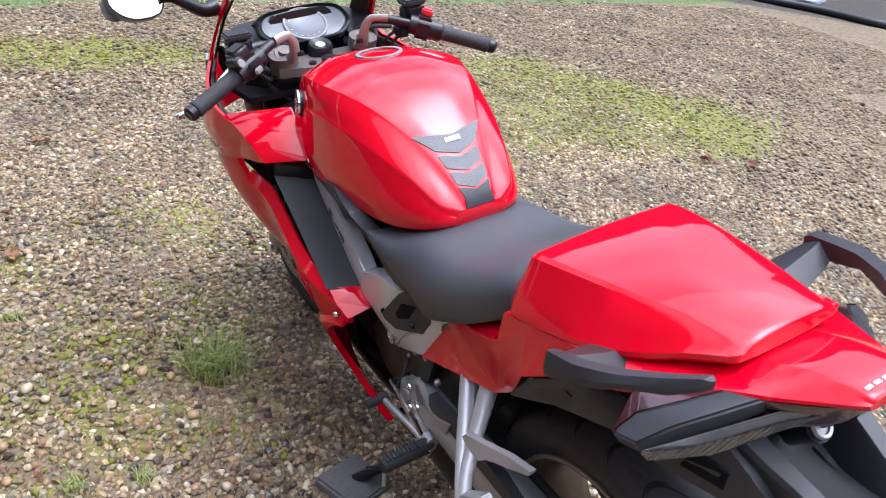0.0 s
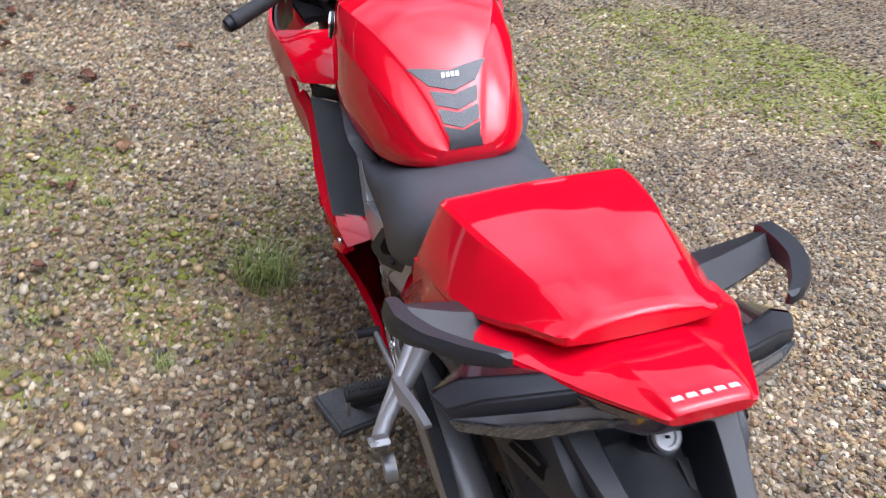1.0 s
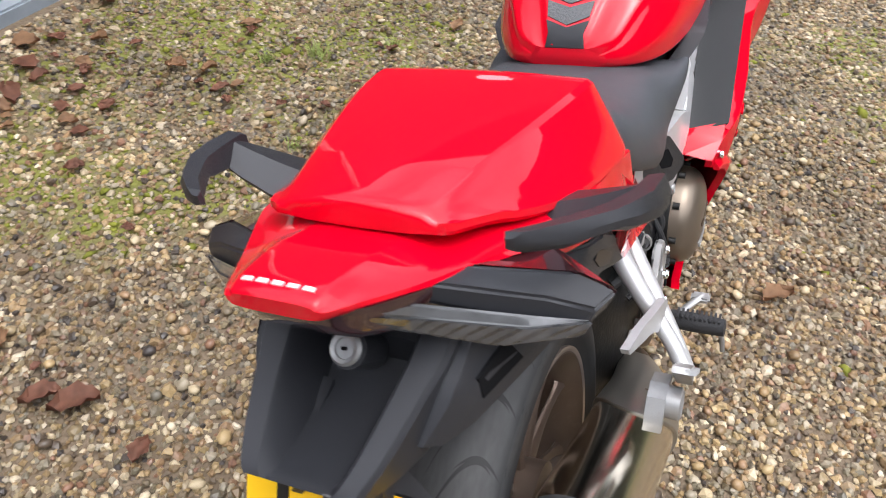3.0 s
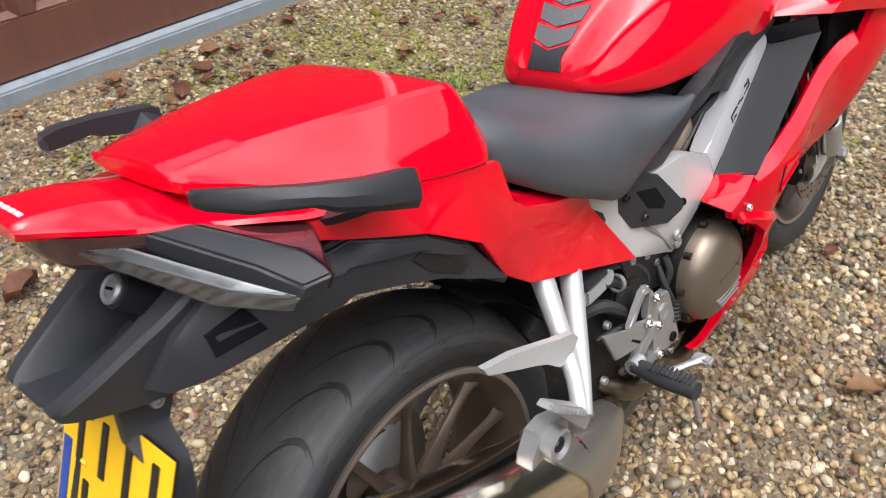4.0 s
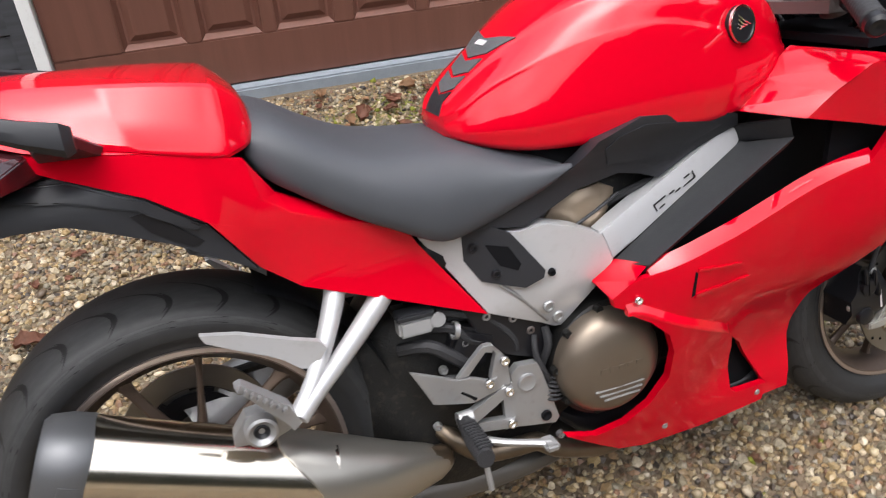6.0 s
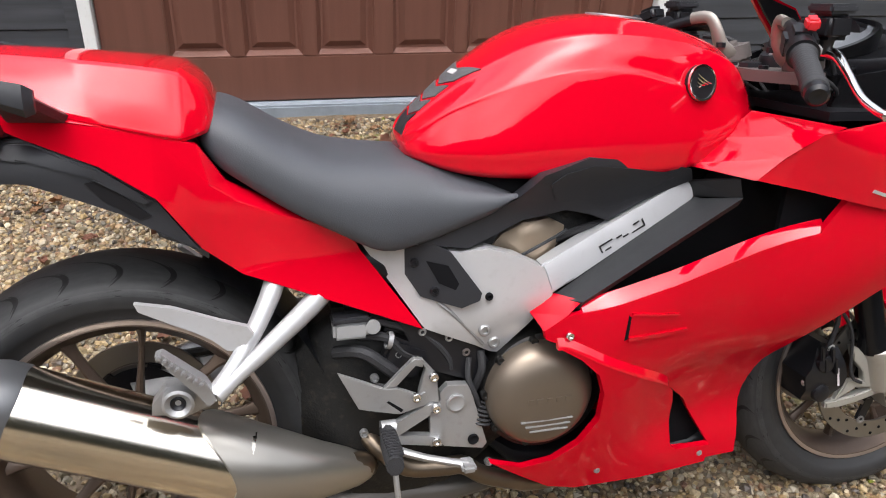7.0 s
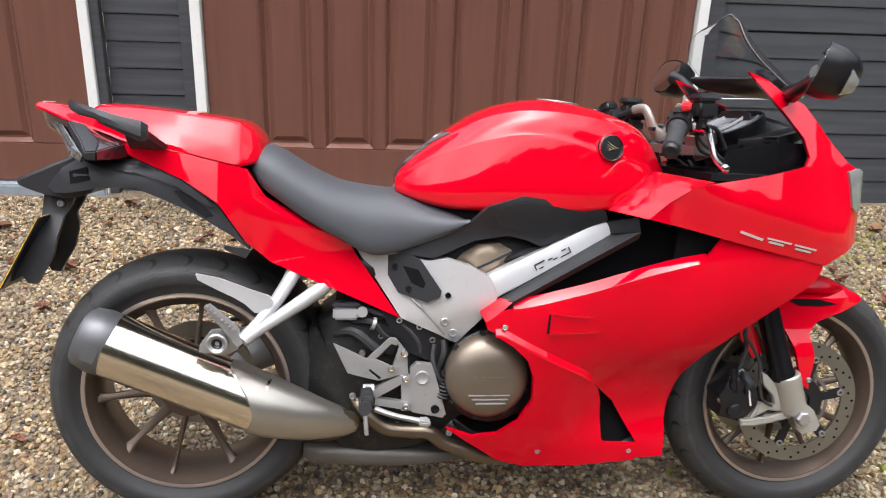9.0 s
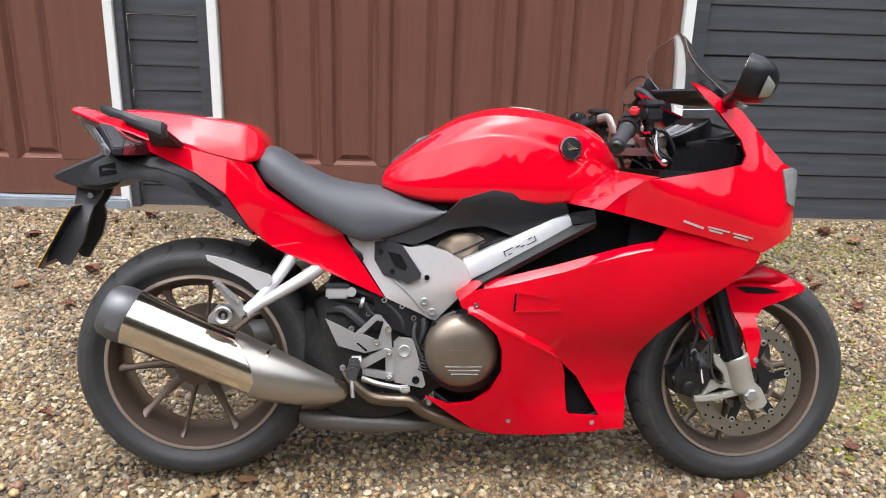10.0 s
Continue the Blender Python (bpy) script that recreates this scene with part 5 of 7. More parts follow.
    part("caliper_hose", tube([(1.312, s * 0.118, 0.405), (1.326, s * 0.118, 0.46), (1.322, s * 0.112, 0.512), (1.335, s * 0.09, 0.59)], 0.005, 8, 4), RUBBER, c2)
def mudguard():
    """One arched shell, wide over the tyre and drawn to a blunt tip in front."""
    rows = []
    for k in range(25):
        t = k / 24
        a = radians(53 + 77 * t)
        tip = sm(t, 0.0, 0.42) ** 0.7
        hv = 0.012 + 0.08 * tip
        top, low = 0.307 + 0.008 * sm(t, 0.0, 0.4), 0.304 - 0.026 * tip
        row = []
        for j in range(19):
            p = radians(-90 + 10 * j)
            r = low + (top - low) * max(0.0, math.cos(p)) ** 0.75
            row.append((FRONT[0] + r * math.cos(a), hv * math.copysign(abs(math.sin(p)) ** 0.8, p), FRONT[2] + r * math.sin(a)))
        rows.append(row)
    bm = rings(rows, closed=False, caps=False)
    bmesh.ops.solidify(bm, geom=bm.faces[:], thickness=0.004)
    return bm


fender = part("front_mudguard", mudguard(), RED, bike, "glossy red front mudguard", sharp=50)
v_guard = lambda u, w: -0.091 - 0.027 * sm(w, 0.53, 0.45) + 0.045 * sm(w, 0.572, 0.625) + 0.035 * sm(u, 1.56, 1.66)
FENDER = [(1.408, 0.576), (1.43, 0.592), (1.465, 0.609), (1.522, 0.62), (1.585, 0.609), (1.64, 0.583), (1.652, 0.57), (1.64, 0.56), (1.565, 0.541), (1.514, 0.521), (1.492, 0.494), (1.504, 0.436), (1.498, 0.396), (1.496, 0.361), (1.479, 0.373), (1.45, 0.465), (1.418, 0.534)]
for ob, s in zip(both(lambda: panel(FENDER, v_guard, 0.01, 0.02, bevel=0.003), "mudguard_side", RED, fender, sharp=30), (1, -1)):
    # near-black sheet on the surface paints the shade in the slot
    b2 = panel([(1.437, 0.5765), (1.463, 0.579), (1.517, 0.577), (1.563, 0.5665), (1.513, 0.561), (1.465, 0.563)], lambda u, w: v_guard(u, w) - 0.002, 0.006, 0.02, bevel=0)
    part("mudguard_slot_shade", b2 if s > 0 else flip(b2), DARK, ob)
    b2 = bolt((1.493, -0.118, 0.385), 0.007)
    part("mudguard_bolt", b2 if s > 0 else flip(b2), ALLOY, ob)
both(lambda: panel([(1.305, 0.54), (1.345, 0.54), (1.385, 0.445), (1.362, 0.43), (1.327, 0.479)], lambda u, w: -0.088, 0.008, 0.04), "mudguard_rear_tab", RED, fender)

# engine
part("crankcase", hull([(0.3, 0.5, 0.3, 0.09), (0.38, 0.57, 0.24, 0.12), (0.5, 0.56, 0.23, 0.12), (0.58, 0.53, 0.25, 0.115), (0.64, 0.53, 0.3, 0.11), (0.75, 0.53, 0.34, 0.11), (0.88, 0.6, 0.34, 0.1), (1.0, 0.66, 0.3, 0.08), (1.08, 0.68, 0.28, 0.07), (1.12, 0.66, 0.34, 0.065)], seat_half, 2, 2), ENGINE, bike, "dark dusty engine crankcase")
part("cylinder_head", hull([(0.56, 0.7, 0.5, 0.1), (0.66, 0.76, 0.5, 0.11), (0.8, 0.77, 0.5, 0.11), (0.95, 0.76, 0.5, 0.12)], seat_half, 2, 2), ENGINE, bike, "dark cylinder bank under the tank")
tan = part("air_box_cover", panel([(0.617, 0.655), (0.64, 0.685), (0.672, 0.705), (0.72, 0.708), (0.75, 0.692), (0.748, 0.672), (0.712, 0.639), (0.669, 0.624)], lambda u, w: -0.125 + 0.02 * sm(math.hypot(u - 0.69, w - 0.67), 0.02, 0.06), 0.03, 0.012, bevel=0.004), TANBOX, bike, "tan metal valve cover")
part("cover_seam", tube([(0.64, -0.128, 0.64), (0.7, -0.129, 0.668), (0.746, -0.126, 0.69)], 0.003, 6, 2), BLACK, tan)
c = (0.695, -0.13, 0.418)
part("alternator_cover", lathe([(-0.02, 0.085), (0.02, 0.085), (0.035, 0.078), (0.04, 0.06), (0.042, 0)], (c[0] - 0.02, 0.09, c[2] + 0.01), 40), ENGINE, bike, "black alternator cover")
for k in range(7):
    part("case_bolt", lathe([(0, 0), (0, 0.006), (0.01, 0.006), (0.01, 0)], (c[0] - 0.02 + 0.088 * math.cos(k * 0.9), 0.11, c[2] + 0.01 + 0.088 * math.sin(k * 0.9)), 10), ALLOY, bike)
for s in (-1,):
    cc = (c[0], s * 0.13, c[2])
    cover = part("engine_cover", lathe([(-0.01, 0.094), (0.035, 0.094), (0.046, 0.0915), (0.056, 0.085), (0.064, 0.075), (0.07, 0.062), (0.0737, 0.045), (0.0752, 0.025), (0.0756, 0)], cc, 56, (0, s, 0)), BRONZE, bike, "bronze painted round engine cover")
    for k in range(9):
        a = math.tau * k / 9 + 0.3
        part("cover_bolt", lathe([(0, 0), (0, 0.007), (0.012, 0.0065), (0.012, 0.003), (0.009, 0)], (cc[0] + 0.096 * math.cos(a), s * 0.155, cc[2] + 0.096 * math.sin(a)), 10, (0, s, 0)), ENGINE, cover)
    for k in range(5):
        part("cover_mark", box((cc[0] - 0.03 + 0.0165 * k, s * 0.2055, cc[2] + 0.006), (0.0125, 0.002, 0.009), 0.0008), BRONZE, cover)
    for k in range(3):
        part("cover_stripe", box((cc[0] + 0.002 * k, s * 0.2035, cc[2] - 0.032 - 0.0095 * k), (0.092 - 0.012 * k, 0.004, 0.0028), 0.0008), ALLOY, cover, "bare metal stripe")
    part("cover_seat", lathe([(-0.05, 0.0), (-0.05, 0.11), (0.02, 0.108), (0.026, 0.1), (0.026, 0)], (cc[0] + 0.012, s * 0.13, cc[2] - 0.006), 40, (0, s, 0)), ENGINE, cover)
elbox = part("reservoir_bottle", box((0.383, -0.125, 0.552), (0.056, 0.03, 0.03), 0.005), GREYBOX, bike, "pale grey plastic fluid bottle")
part("bottle_lid", box((0.383, -0.125, 0.571), (0.06, 0.034, 0.01), 0.003), BLACK, elbox)
part("bottle_tab", lathe([(0, 0), (0, 0.012), (0.005, 0.012), (0.005, 0)], (0.418, -0.135, 0.556), 16, (0, -1, 0)), GREYBOX, elbox)
for k, (p, r) in enumerate((([(0.4, -0.11, 0.53), (0.44, -0.126, 0.53), (0.47, -0.127, 0.5), (0.5, -0.124, 0.49)], 0.008), ([(0.36, -0.1, 0.5), (0.4, -0.13, 0.51), (0.44, -0.135, 0.48), (0.46, -0.13, 0.46)], 0.011), ([(0.42, -0.12, 0.56), (0.5, -0.124, 0.53), (0.54, -0.128, 0.49), (0.55, -0.125, 0.46)], 0.006),
                            ([(0.6, -0.13, 0.49), (0.6, -0.14, 0.46), (0.59, -0.13, 0.42)], 0.007), ([(0.72, -0.1, 0.66), (0.78, -0.12, 0.69), (0.84, -0.12, 0.7)], 0.007))):
    part("hose", tube(p, r, 8, 4), RUBBER, bike)
both(lambda: panel([(0.46, 0.56), (0.52, 0.55), (0.6, 0.5), (0.62, 0.46), (0.6, 0.43), (0.55, 0.45), (0.5, 0.47)], lambda u, w: -0.13, 0.03, 0.04, bevel=0.006), "engine_shield", SATIN, bike)
for w in (0.33, 0.4, 0.47, 0.54):
    part("radiator_rib", box((1.11, 0, w), (0.02, 0.17, 0.05), 0.004), DARK, bike)
# near-black sheet standing in for the shade inside the vent
both(lambda: panel([(0.93, 0.42), (1.01, 0.36), (1.09, 0.22), (0.975, 0.22)], lambda u, w: v_low(u, w) + 0.03, 0.01, 0.05), "vent_shade_sheet", DARK, bike)

# small engine parts seen between frame, footrest and wheel
for u, w in ((0.46, 0.5), (0.5, 0.535), (0.545, 0.52), (0.575, 0.49), (0.47, 0.4), (0.455, 0.34), (0.56, 0.27), (0.62, 0.27), (0.5, 0.29), (0.42, 0.46), (0.4, 0.36)):
    both(lambda: bolt((u, -0.124, w), 0.0075, h=0.009), "case_bolt", ALLOY if (u * 100) % 2 < 1 else CLAMP, bike)
for k, (p, r) in enumerate((([(0.44, -0.11, 0.54), (0.49, -0.108, 0.53), (0.56, -0.11, 0.52), (0.6, -0.11, 0.5)], 0.006), ([(0.4, -0.12, 0.44), (0.43, -0.14, 0.45), (0.47, -0.14, 0.43), (0.49, -0.135, 0.38)], 0.005), ([(0.36, -0.11, 0.56), (0.41, -0.112, 0.565), (0.47, -0.112, 0.545), (0.52, -0.118, 0.515)], 0.0045), ([(0.58, -0.13, 0.48), (0.575, -0.145, 0.45), (0.59, -0.15, 0.41), (0.61, -0.14, 0.37)], 0.005))):
    both(lambda: tube(p, r, 8, 4), "cable", RUBBER, bike)
both(lambda: join(*[lathe([(0.008 * k, 0.016), (0.008 * k + 0.003, 0.019), (0.008 * k + 0.006, 0.016)], (0.6, -0.14, 0.36), 14, (0.2, 0, 1)) for k in range(6)]), "rubber_boot", RUBBER, bike)
part("regulator_box", box((0.47, -0.118, 0.49), (0.07, 0.03, 0.06), 0.006, Matrix.Rotation(radians(24), 4, "Y")), SATIN, bike)
part("hose_clip", lathe([(0, 0.012), (0.008, 0.012), (0.008, 0.0145), (0, 0.0145)], (0.44, -0.135, 0.53), 16, (1, 0, -0.3), close=True), ALLOY, bike)

# footrests, pedals, hangers
HANG = [(0.525, 0.432), (0.538, 0.444), (0.572, 0.441), (0.578, 0.43), (0.608, 0.325), (0.601, 0.316), (0.532, 0.33), (0.527, 0.337)]
for ob, s in zip(both(lambda: panel(HANG, lambda u, w: -0.152, 0.016, 0.05, bevel=0.004), "footrest_plate", ALLOY, bike, "bare alloy footrest plate"), (1, -1)):
    # the second is a hole, its shade drawn as a near-black disc
    for u, w, r, m in ((0.552, 0.411, 0.016, ALLOY), (0.583, 0.337, 0.0095, DARK)):
        b2 = lathe([(0, 0), (0, r), (0.004, r), (0.005, r * 0.85), (0.003, r * 0.5), (0.003, 0)], (u, -0.152, w), 20, (0, -1, 0))
        part("plate_boss", b2 if s > 0 else flip(b2), m, ob)
both(lambda: panel([(0.356, 0.493), (0.43, 0.457), (0.452, 0.455), (0.487, 0.439), (0.498, 0.444), (0.503, 0.42), (0.456, 0.407), (0.388, 0.425)], lambda u, w: -0.162, 0.006, 0.05, bevel=0.0015), "heel_guard", ALLOY, bike, "bare alloy heel guard")
# dark strip on the guard face, painted shade for an uncut slot
part("guard_slot_shade", panel([(0.433, 0.432), (0.437, 0.434), (0.461, 0.415), (0.457, 0.411)], lambda u, w: -0.1626, 0.004, 0.1, bevel=0), DARK, bike)
both(lambda: join(panel([(0.43, 0.457), (0.448, 0.456), (0.482, 0.49), (0.494, 0.486), (0.494, 0.502), (0.479, 0.504)], lambda u, w: -0.161, 0.01, 0.05, bevel=0.002), panel([(0.486, 0.503), (0.494, 0.499), (0.517, 0.471), (0.521, 0.42), (0.503, 0.418), (0.487, 0.44), (0.499, 0.484)], lambda u, w: -0.16, 0.012, 0.05, bevel=0.002),
                  panel([(0.438, 0.386), (0.51, 0.424), (0.525, 0.41), (0.448, 0.366)], lambda u, w: -0.163, 0.014, 0.05, bevel=0.003), panel([(0.449, 0.368), (0.523, 0.357), (0.527, 0.337), (0.449, 0.352)], lambda u, w: -0.162, 0.014, 0.05, bevel=0.003), panel([(0.505, 0.42), (0.525, 0.42), (0.528, 0.337), (0.508, 0.335)], lambda u, w: -0.159, 0.012, 0.05, bevel=0.003)), "footrest_bracket", ALLOY, bike, "bare alloy footrest bracket")
for u, w in ((0.511, 0.469), (0.482, 0.436), (0.515, 0.411), (0.516, 0.349)):
    both(lambda: bolt((u, -0.163, w), 0.0085), "bracket_bolt", CHROME, bike)
for s in (-1, 1):
    peg = part("footrest", tube([(0.432, s * 0.165, 0.386), (0.428, s * 0.22, 0.386), (0.424, s * 0.277, 0.388)], [0.012, 0.016, 0.014], 10, 3, 1.1), RUBBER, bike, "ribbed rubber rider footrest")
    part("footrest_rib", join(*[box((0.428, s * (0.2 + 0.0075 * k), 0.4025), (0.024, 0.0038, 0.006), 0.001) for k in range(10)]), RUBBER, peg)
    part("feeler", tube([(0.425, s * 0.27, 0.378), (0.426, s * 0.275, 0.355), (0.428, s * 0.277, 0.332)], 0.0045, 8, 2), ALLOY, peg)
    part("footrest_pivot", lathe([(-0.012, 0), (-0.012, 0.014), (0.012, 0.014), (0.012, 0)], (0.434, s * 0.168, 0.388), 16, (1, 0, 0)), ALLOY, peg)
part("brake_pedal", tube([(0.45, -0.17, 0.345), (0.49, -0.19, 0.338), (0.53, -0.21, 0.336), (0.556, -0.225, 0.336)], [0.009, 0.008, 0.008, 0.01], 10, 4, 0.8), ALLOY, bike, "bare alloy brake pedal")
part("pedal_tip", box((0.552, -0.224, 0.336), (0.024, 0.034, 0.013), 0.004), ALLOY, bike)
part("gear_lever", tube([(0.44, 0.16, 0.35), (0.52, 0.175, 0.37), (0.6, 0.185, 0.375)], 0.007, 10, 4), ALLOY, bike, "bare alloy gear lever")
part("gear_link", tube([(0.45, 0.165, 0.35), (0.55, 0.165, 0.4), (0.61, 0.16, 0.41)], 0.005, 8, 3), CHROME, bike)
part("gear_rubber", lathe([(-0.025, 0), (-0.025, 0.01), (0.025, 0.01), (0.025, 0)], (0.605, 0.2, 0.376), 14), RUBBER, bike)
for ob, s in zip(both(lambda: join(tube([(0.275, -0.118, 0.665), (0.266, -0.136, 0.632), (0.232, -0.183, 0.582), (0.2, -0.222, 0.548), (0.174, -0.244, 0.524)], [0.0165, 0.016, 0.0135, 0.012, 0.013], 12, 4, 0.95), tube([(0.346, -0.112, 0.64), (0.336, -0.128, 0.612), (0.256, -0.19, 0.566), (0.21, -0.225, 0.542), (0.178, -0.245, 0.522)], [0.019, 0.018, 0.0145, 0.012, 0.013], 12, 4, 0.95)),
                      "pillion_hanger", LEG, bike, "silver painted pillion footrest hanger", sharp=60), (1, -1)):
    b2 = panel([(0.076, 0.647), (0.125, 0.639), (0.191, 0.616), (0.226, 0.606), (0.235, 0.594), (0.215, 0.568), (0.196, 0.57), (0.176, 0.588), (0.155, 0.6), (0.13, 0.611), (0.081, 0.635)], lambda u, w: -0.187 - 0.13 * (u - 0.079), 0.011, 0.02, bevel=0.003)
    part("heel_horn", b2 if s > 0 else flip(b2), LEG, ob, "silver painted heel guard horn")
    b2 = panel([(0.104, 0.595), (0.113, 0.598), (0.167, 0.55), (0.179, 0.521), (0.167, 0.511), (0.157, 0.527)], lambda u, w: -0.255, 0.022, 0.02, bevel=0.004)
    part("pillion_peg", b2 if s > 0 else flip(b2), ALLOY, ob, "folded alloy pillion footrest")
    b2 = join(*[box((0.109 + 0.0073 * k, -0.256, 0.595 - 0.0066 * k), (0.0045, 0.014, 0.007), 0.001, Matrix.Rotation(0.75, 4, "Y")) for k in range(8)])
    part("peg_teeth", b2 if s > 0 else flip(b2), ALLOY, ob)
    b2 = lathe([(0, 0.0), (0, 0.022), (0.018, 0.022), (0.02, 0.018), (0.016, 0.012), (0.012, 0.008), (0.012, 0)], (0.126, -0.228, 0.516), 24, (0, -1, 0))
    part("silencer_mount", b2 if s > 0 else flip(b2), ALLOY, ob)
    b2 = lathe([(0.008, 0.0), (0.017, 0.0095), (0.013, 0.0125), (0.01, 0.0125), (0.01, 0)], (0.126, -0.228, 0.516), 18, (0, -1, 0))
    part("mount_rubber", b2 if s > 0 else flip(b2), SATIN, ob)
part("silencer_strap", panel([(0.088, 0.494), (0.09, 0.51), (0.11, 0.536), (0.135, 0.538), (0.17, 0.522), (0.166, 0.5), (0.14, 0.486)], lambda u, w: -0.228 + 0.03 * sm(w, 0.5, 0.45), 0.024, 0.02, bevel=0.004), ALLOY, bike)

# exhaust
ax = Vector((0.305, -0.01, -0.127)).normalized()
sx = ax.cross(Vector((0, 1, 0))).normalized()
sy = ax.cross(sx)
e0 = Vector((-0.155, -0.16, 0.513))


def oval(t, a, b, off=(0, 0, 0), p=2.4):
    c = e0 + ax * t + Vector(off)
    r = []
    for k in range(40):
        q = k / 40 * math.tau
        cx, cy = math.cos(q), math.sin(q)
        r.append(c + sx * a * math.copysign(abs(cx) ** (2 / p), cx) + sy * b * math.copysign(abs(cy) ** (2 / p), cy))
    return r


sil = part("silencer", rings([oval(t, 0.066 - 0.003 * max(0, t - 0.05) / 0.3, 0.066 - 0.003 * max(0, t - 0.05) / 0.3, p=2.2) for t in (0.055, 0.06, 0.12, 0.2, 0.28, 0.36, 0.39)]), STEEL, bike, "polished stainless silencer can")
part("silencer_cap", rings([oval(-0.004, 0.046, 0.046), oval(-0.004, 0.052, 0.052), oval(0.004, 0.06, 0.06), oval(0.03, 0.0655, 0.0655), oval(0.058, 0.066, 0.066), oval(0.064, 0.0625, 0.0625)]), ENDCAP, sil, "satin grey silencer end cap")
part("silencer_outlet", rings([oval(t, r, r, p=2) for t, r in ((-0.006, 0.03), (-0.006, 0.024), (0.04, 0.022), (0.04, 0.001))]), DARK, sil)
part("cap_panel", rings([[e0 + ax * t + sx * q + Vector((0, -0.0668 + o, 0)) for t, q in ((0.022, -0.026), (0.05, -0.026), (0.05, 0.006), (0.026, 0.006))] for o in (0, 0.006)]), ENDCAP, sil)
crows = []
for t, r, o, back in ((0.384, 0.061, (0, 0, 0), 0.085), (0.385, 0.0665, (0, 0, 0), 0.085), (0.388, 0.0672, (0, 0, 0), 0.085), (0.42, 0.064, (0, 0.001, 0), 0.05), (0.46, 0.057, (0, 0.005, 0.002), 0.0), (0.505, 0.049, (0, 0.014, 0.004), 0), (0.55, 0.038, (0.004, 0.028, 0.008), 0), (0.588, 0.026, (0.006, 0.038, 0.012), 0), (0.606, 0.015, (0.006, 0.043, 0.014), 0), (0.61, 0.004, (0.006, 0.044, 0.014), 0)):
    ring = oval(t, r, r, o, 2.2)
    crows.append([p - ax * back * max(0.0, math.cos(k / 40 * math.tau - 0.2)) ** 1.6 for k, p in enumerate(ring)])
part("silencer_cover", rings(crows), TITAN, sil, "brushed titanium link pipe cover", sharp=22)
part("cover_bolt", bolt((0.356, -0.137, 0.285), 0.009), CHROME, sil)
part("collector_box", hull([(0.29, 0.245, 0.2, 0.09), (0.33, 0.252, 0.19, 0.11), (0.5, 0.242, 0.18, 0.11), (0.62, 0.222, 0.18, 0.095), (0.7, 0.212, 0.182, 0.07)], seat_half, 2, 2), COLLECT, bike, "dull steel exhaust collector box")
part("header_pipe", tube([(0.4, -0.1, 0.35), (0.43, -0.13, 0.322), (0.472, -0.135, 0.288), (0.532, -0.135, 0.279), (0.571, -0.135, 0.276), (0.605, -0.132, 0.25), (0.657, -0.128, 0.227), (0.724, -0.11, 0.2), (0.85, -0.08, 0.19)], 0.0165, 14, 4), PIPE, bike, "heat stained header pipe")
part("link_pipe", tube([(0.3, -0.06, 0.24), (0.36, -0.1, 0.27), (0.4, -0.13, 0.3), (0.37, -0.15, 0.32)], 0.022, 12, 4), PIPE, bike)

# swing arm, side stand, rear inner guard
part("swing_arm", tube([(0.56, 0.1, 0.4), (0.4, 0.125, 0.42), (0.2, 0.12, 0.41), (0.032, 0.09, 0.352)], [0.045, 0.04, 0.045, 0.06], 16, 4, 1.2), ALLOY, bike, "cast alloy single sided swing arm")
part("chain_guard", panel([(0.08, 0.46), (0.2, 0.5), (0.44, 0.5), (0.44, 0.47), (0.2, 0.46)], lambda u, w: 0.14, 0.02, 0.1), BLACK, bike)
part("chain", tube([(0.032, 0.075, 0.44), (0.3, 0.08, 0.45), (0.5, 0.08, 0.44)], 0.009, 8, 2), ENGINE, bike)
part("sprocket", lathe([(-0.004, 0), (-0.004, 0.085), (0.004, 0.085), (0.004, 0)], (0.032, 0.075, 0.352), 44), DISC, bike)
guard = []
for k in range(13):
    a = radians(15 + 52 * k / 12)
    guard.append([(REAR[0] + 0.335 * math.cos(a) - 0.25 * abs(q) ** 3 * 40 * math.cos(a), q, REAR[2] + 0.335 * math.sin(a) - 0.25 * abs(q) ** 3 * 40 * math.sin(a)) for q in [-0.1 + 0.02 * j for j in range(11)]])
bm = rings(guard, closed=False, caps=False)
bmesh.ops.solidify(bm, geom=bm.faces[:], thickness=0.004)
part("rear_hugger", bm, BLACK, bike, "black rear tyre hugger", sharp=50)
part("shock_guard", box((0.4, 0, 0.44), (0.08, 0.2, 0.3), 0.02), ENGINE, bike)
part("tool_pouch", tube([(0.17, -0.05, 0.71), (0.22, -0.07, 0.69), (0.28, -0.07, 0.68)], 0.02, 10, 3), SATIN, bike)
part("side_stand", join(tube([(0.53, 0.12, 0.26), (0.6, 0.19, 0.18), (0.665, 0.262, 0.11), (0.675, 0.275, 0.098)], [0.016, 0.013, 0.012, 0.012], 12, 4), box((0.69, 0.285, 0.092), (0.075, 0.045, 0.009), 0.003, Matrix.Rotation(radians(11), 4, "X")), tube([(0.6, 0.19, 0.18), (0.6, 0.22, 0.185), (0.61, 0.245, 0.19)], 0.006, 8, 2)), SATIN, bike, "black side stand, folded down")

# ---- side stand puck on the gravel ----
PUCKM = mat("rough_recycled_rubber", (0.09, 0.09, 0.093), 0.85, vary=0.5, scale=90, fine=1.0, fine_scale=260)
puck_bm = box((0, 0, 0), (0.13, 0.13, 0.028), 0.006)
for v in puck_bm.verts:
    v.co += Vector((noise.noise(v.co * 30), noise.noise(v.co * 30 + Vector((5, 0, 0))), 0)) * 0.003
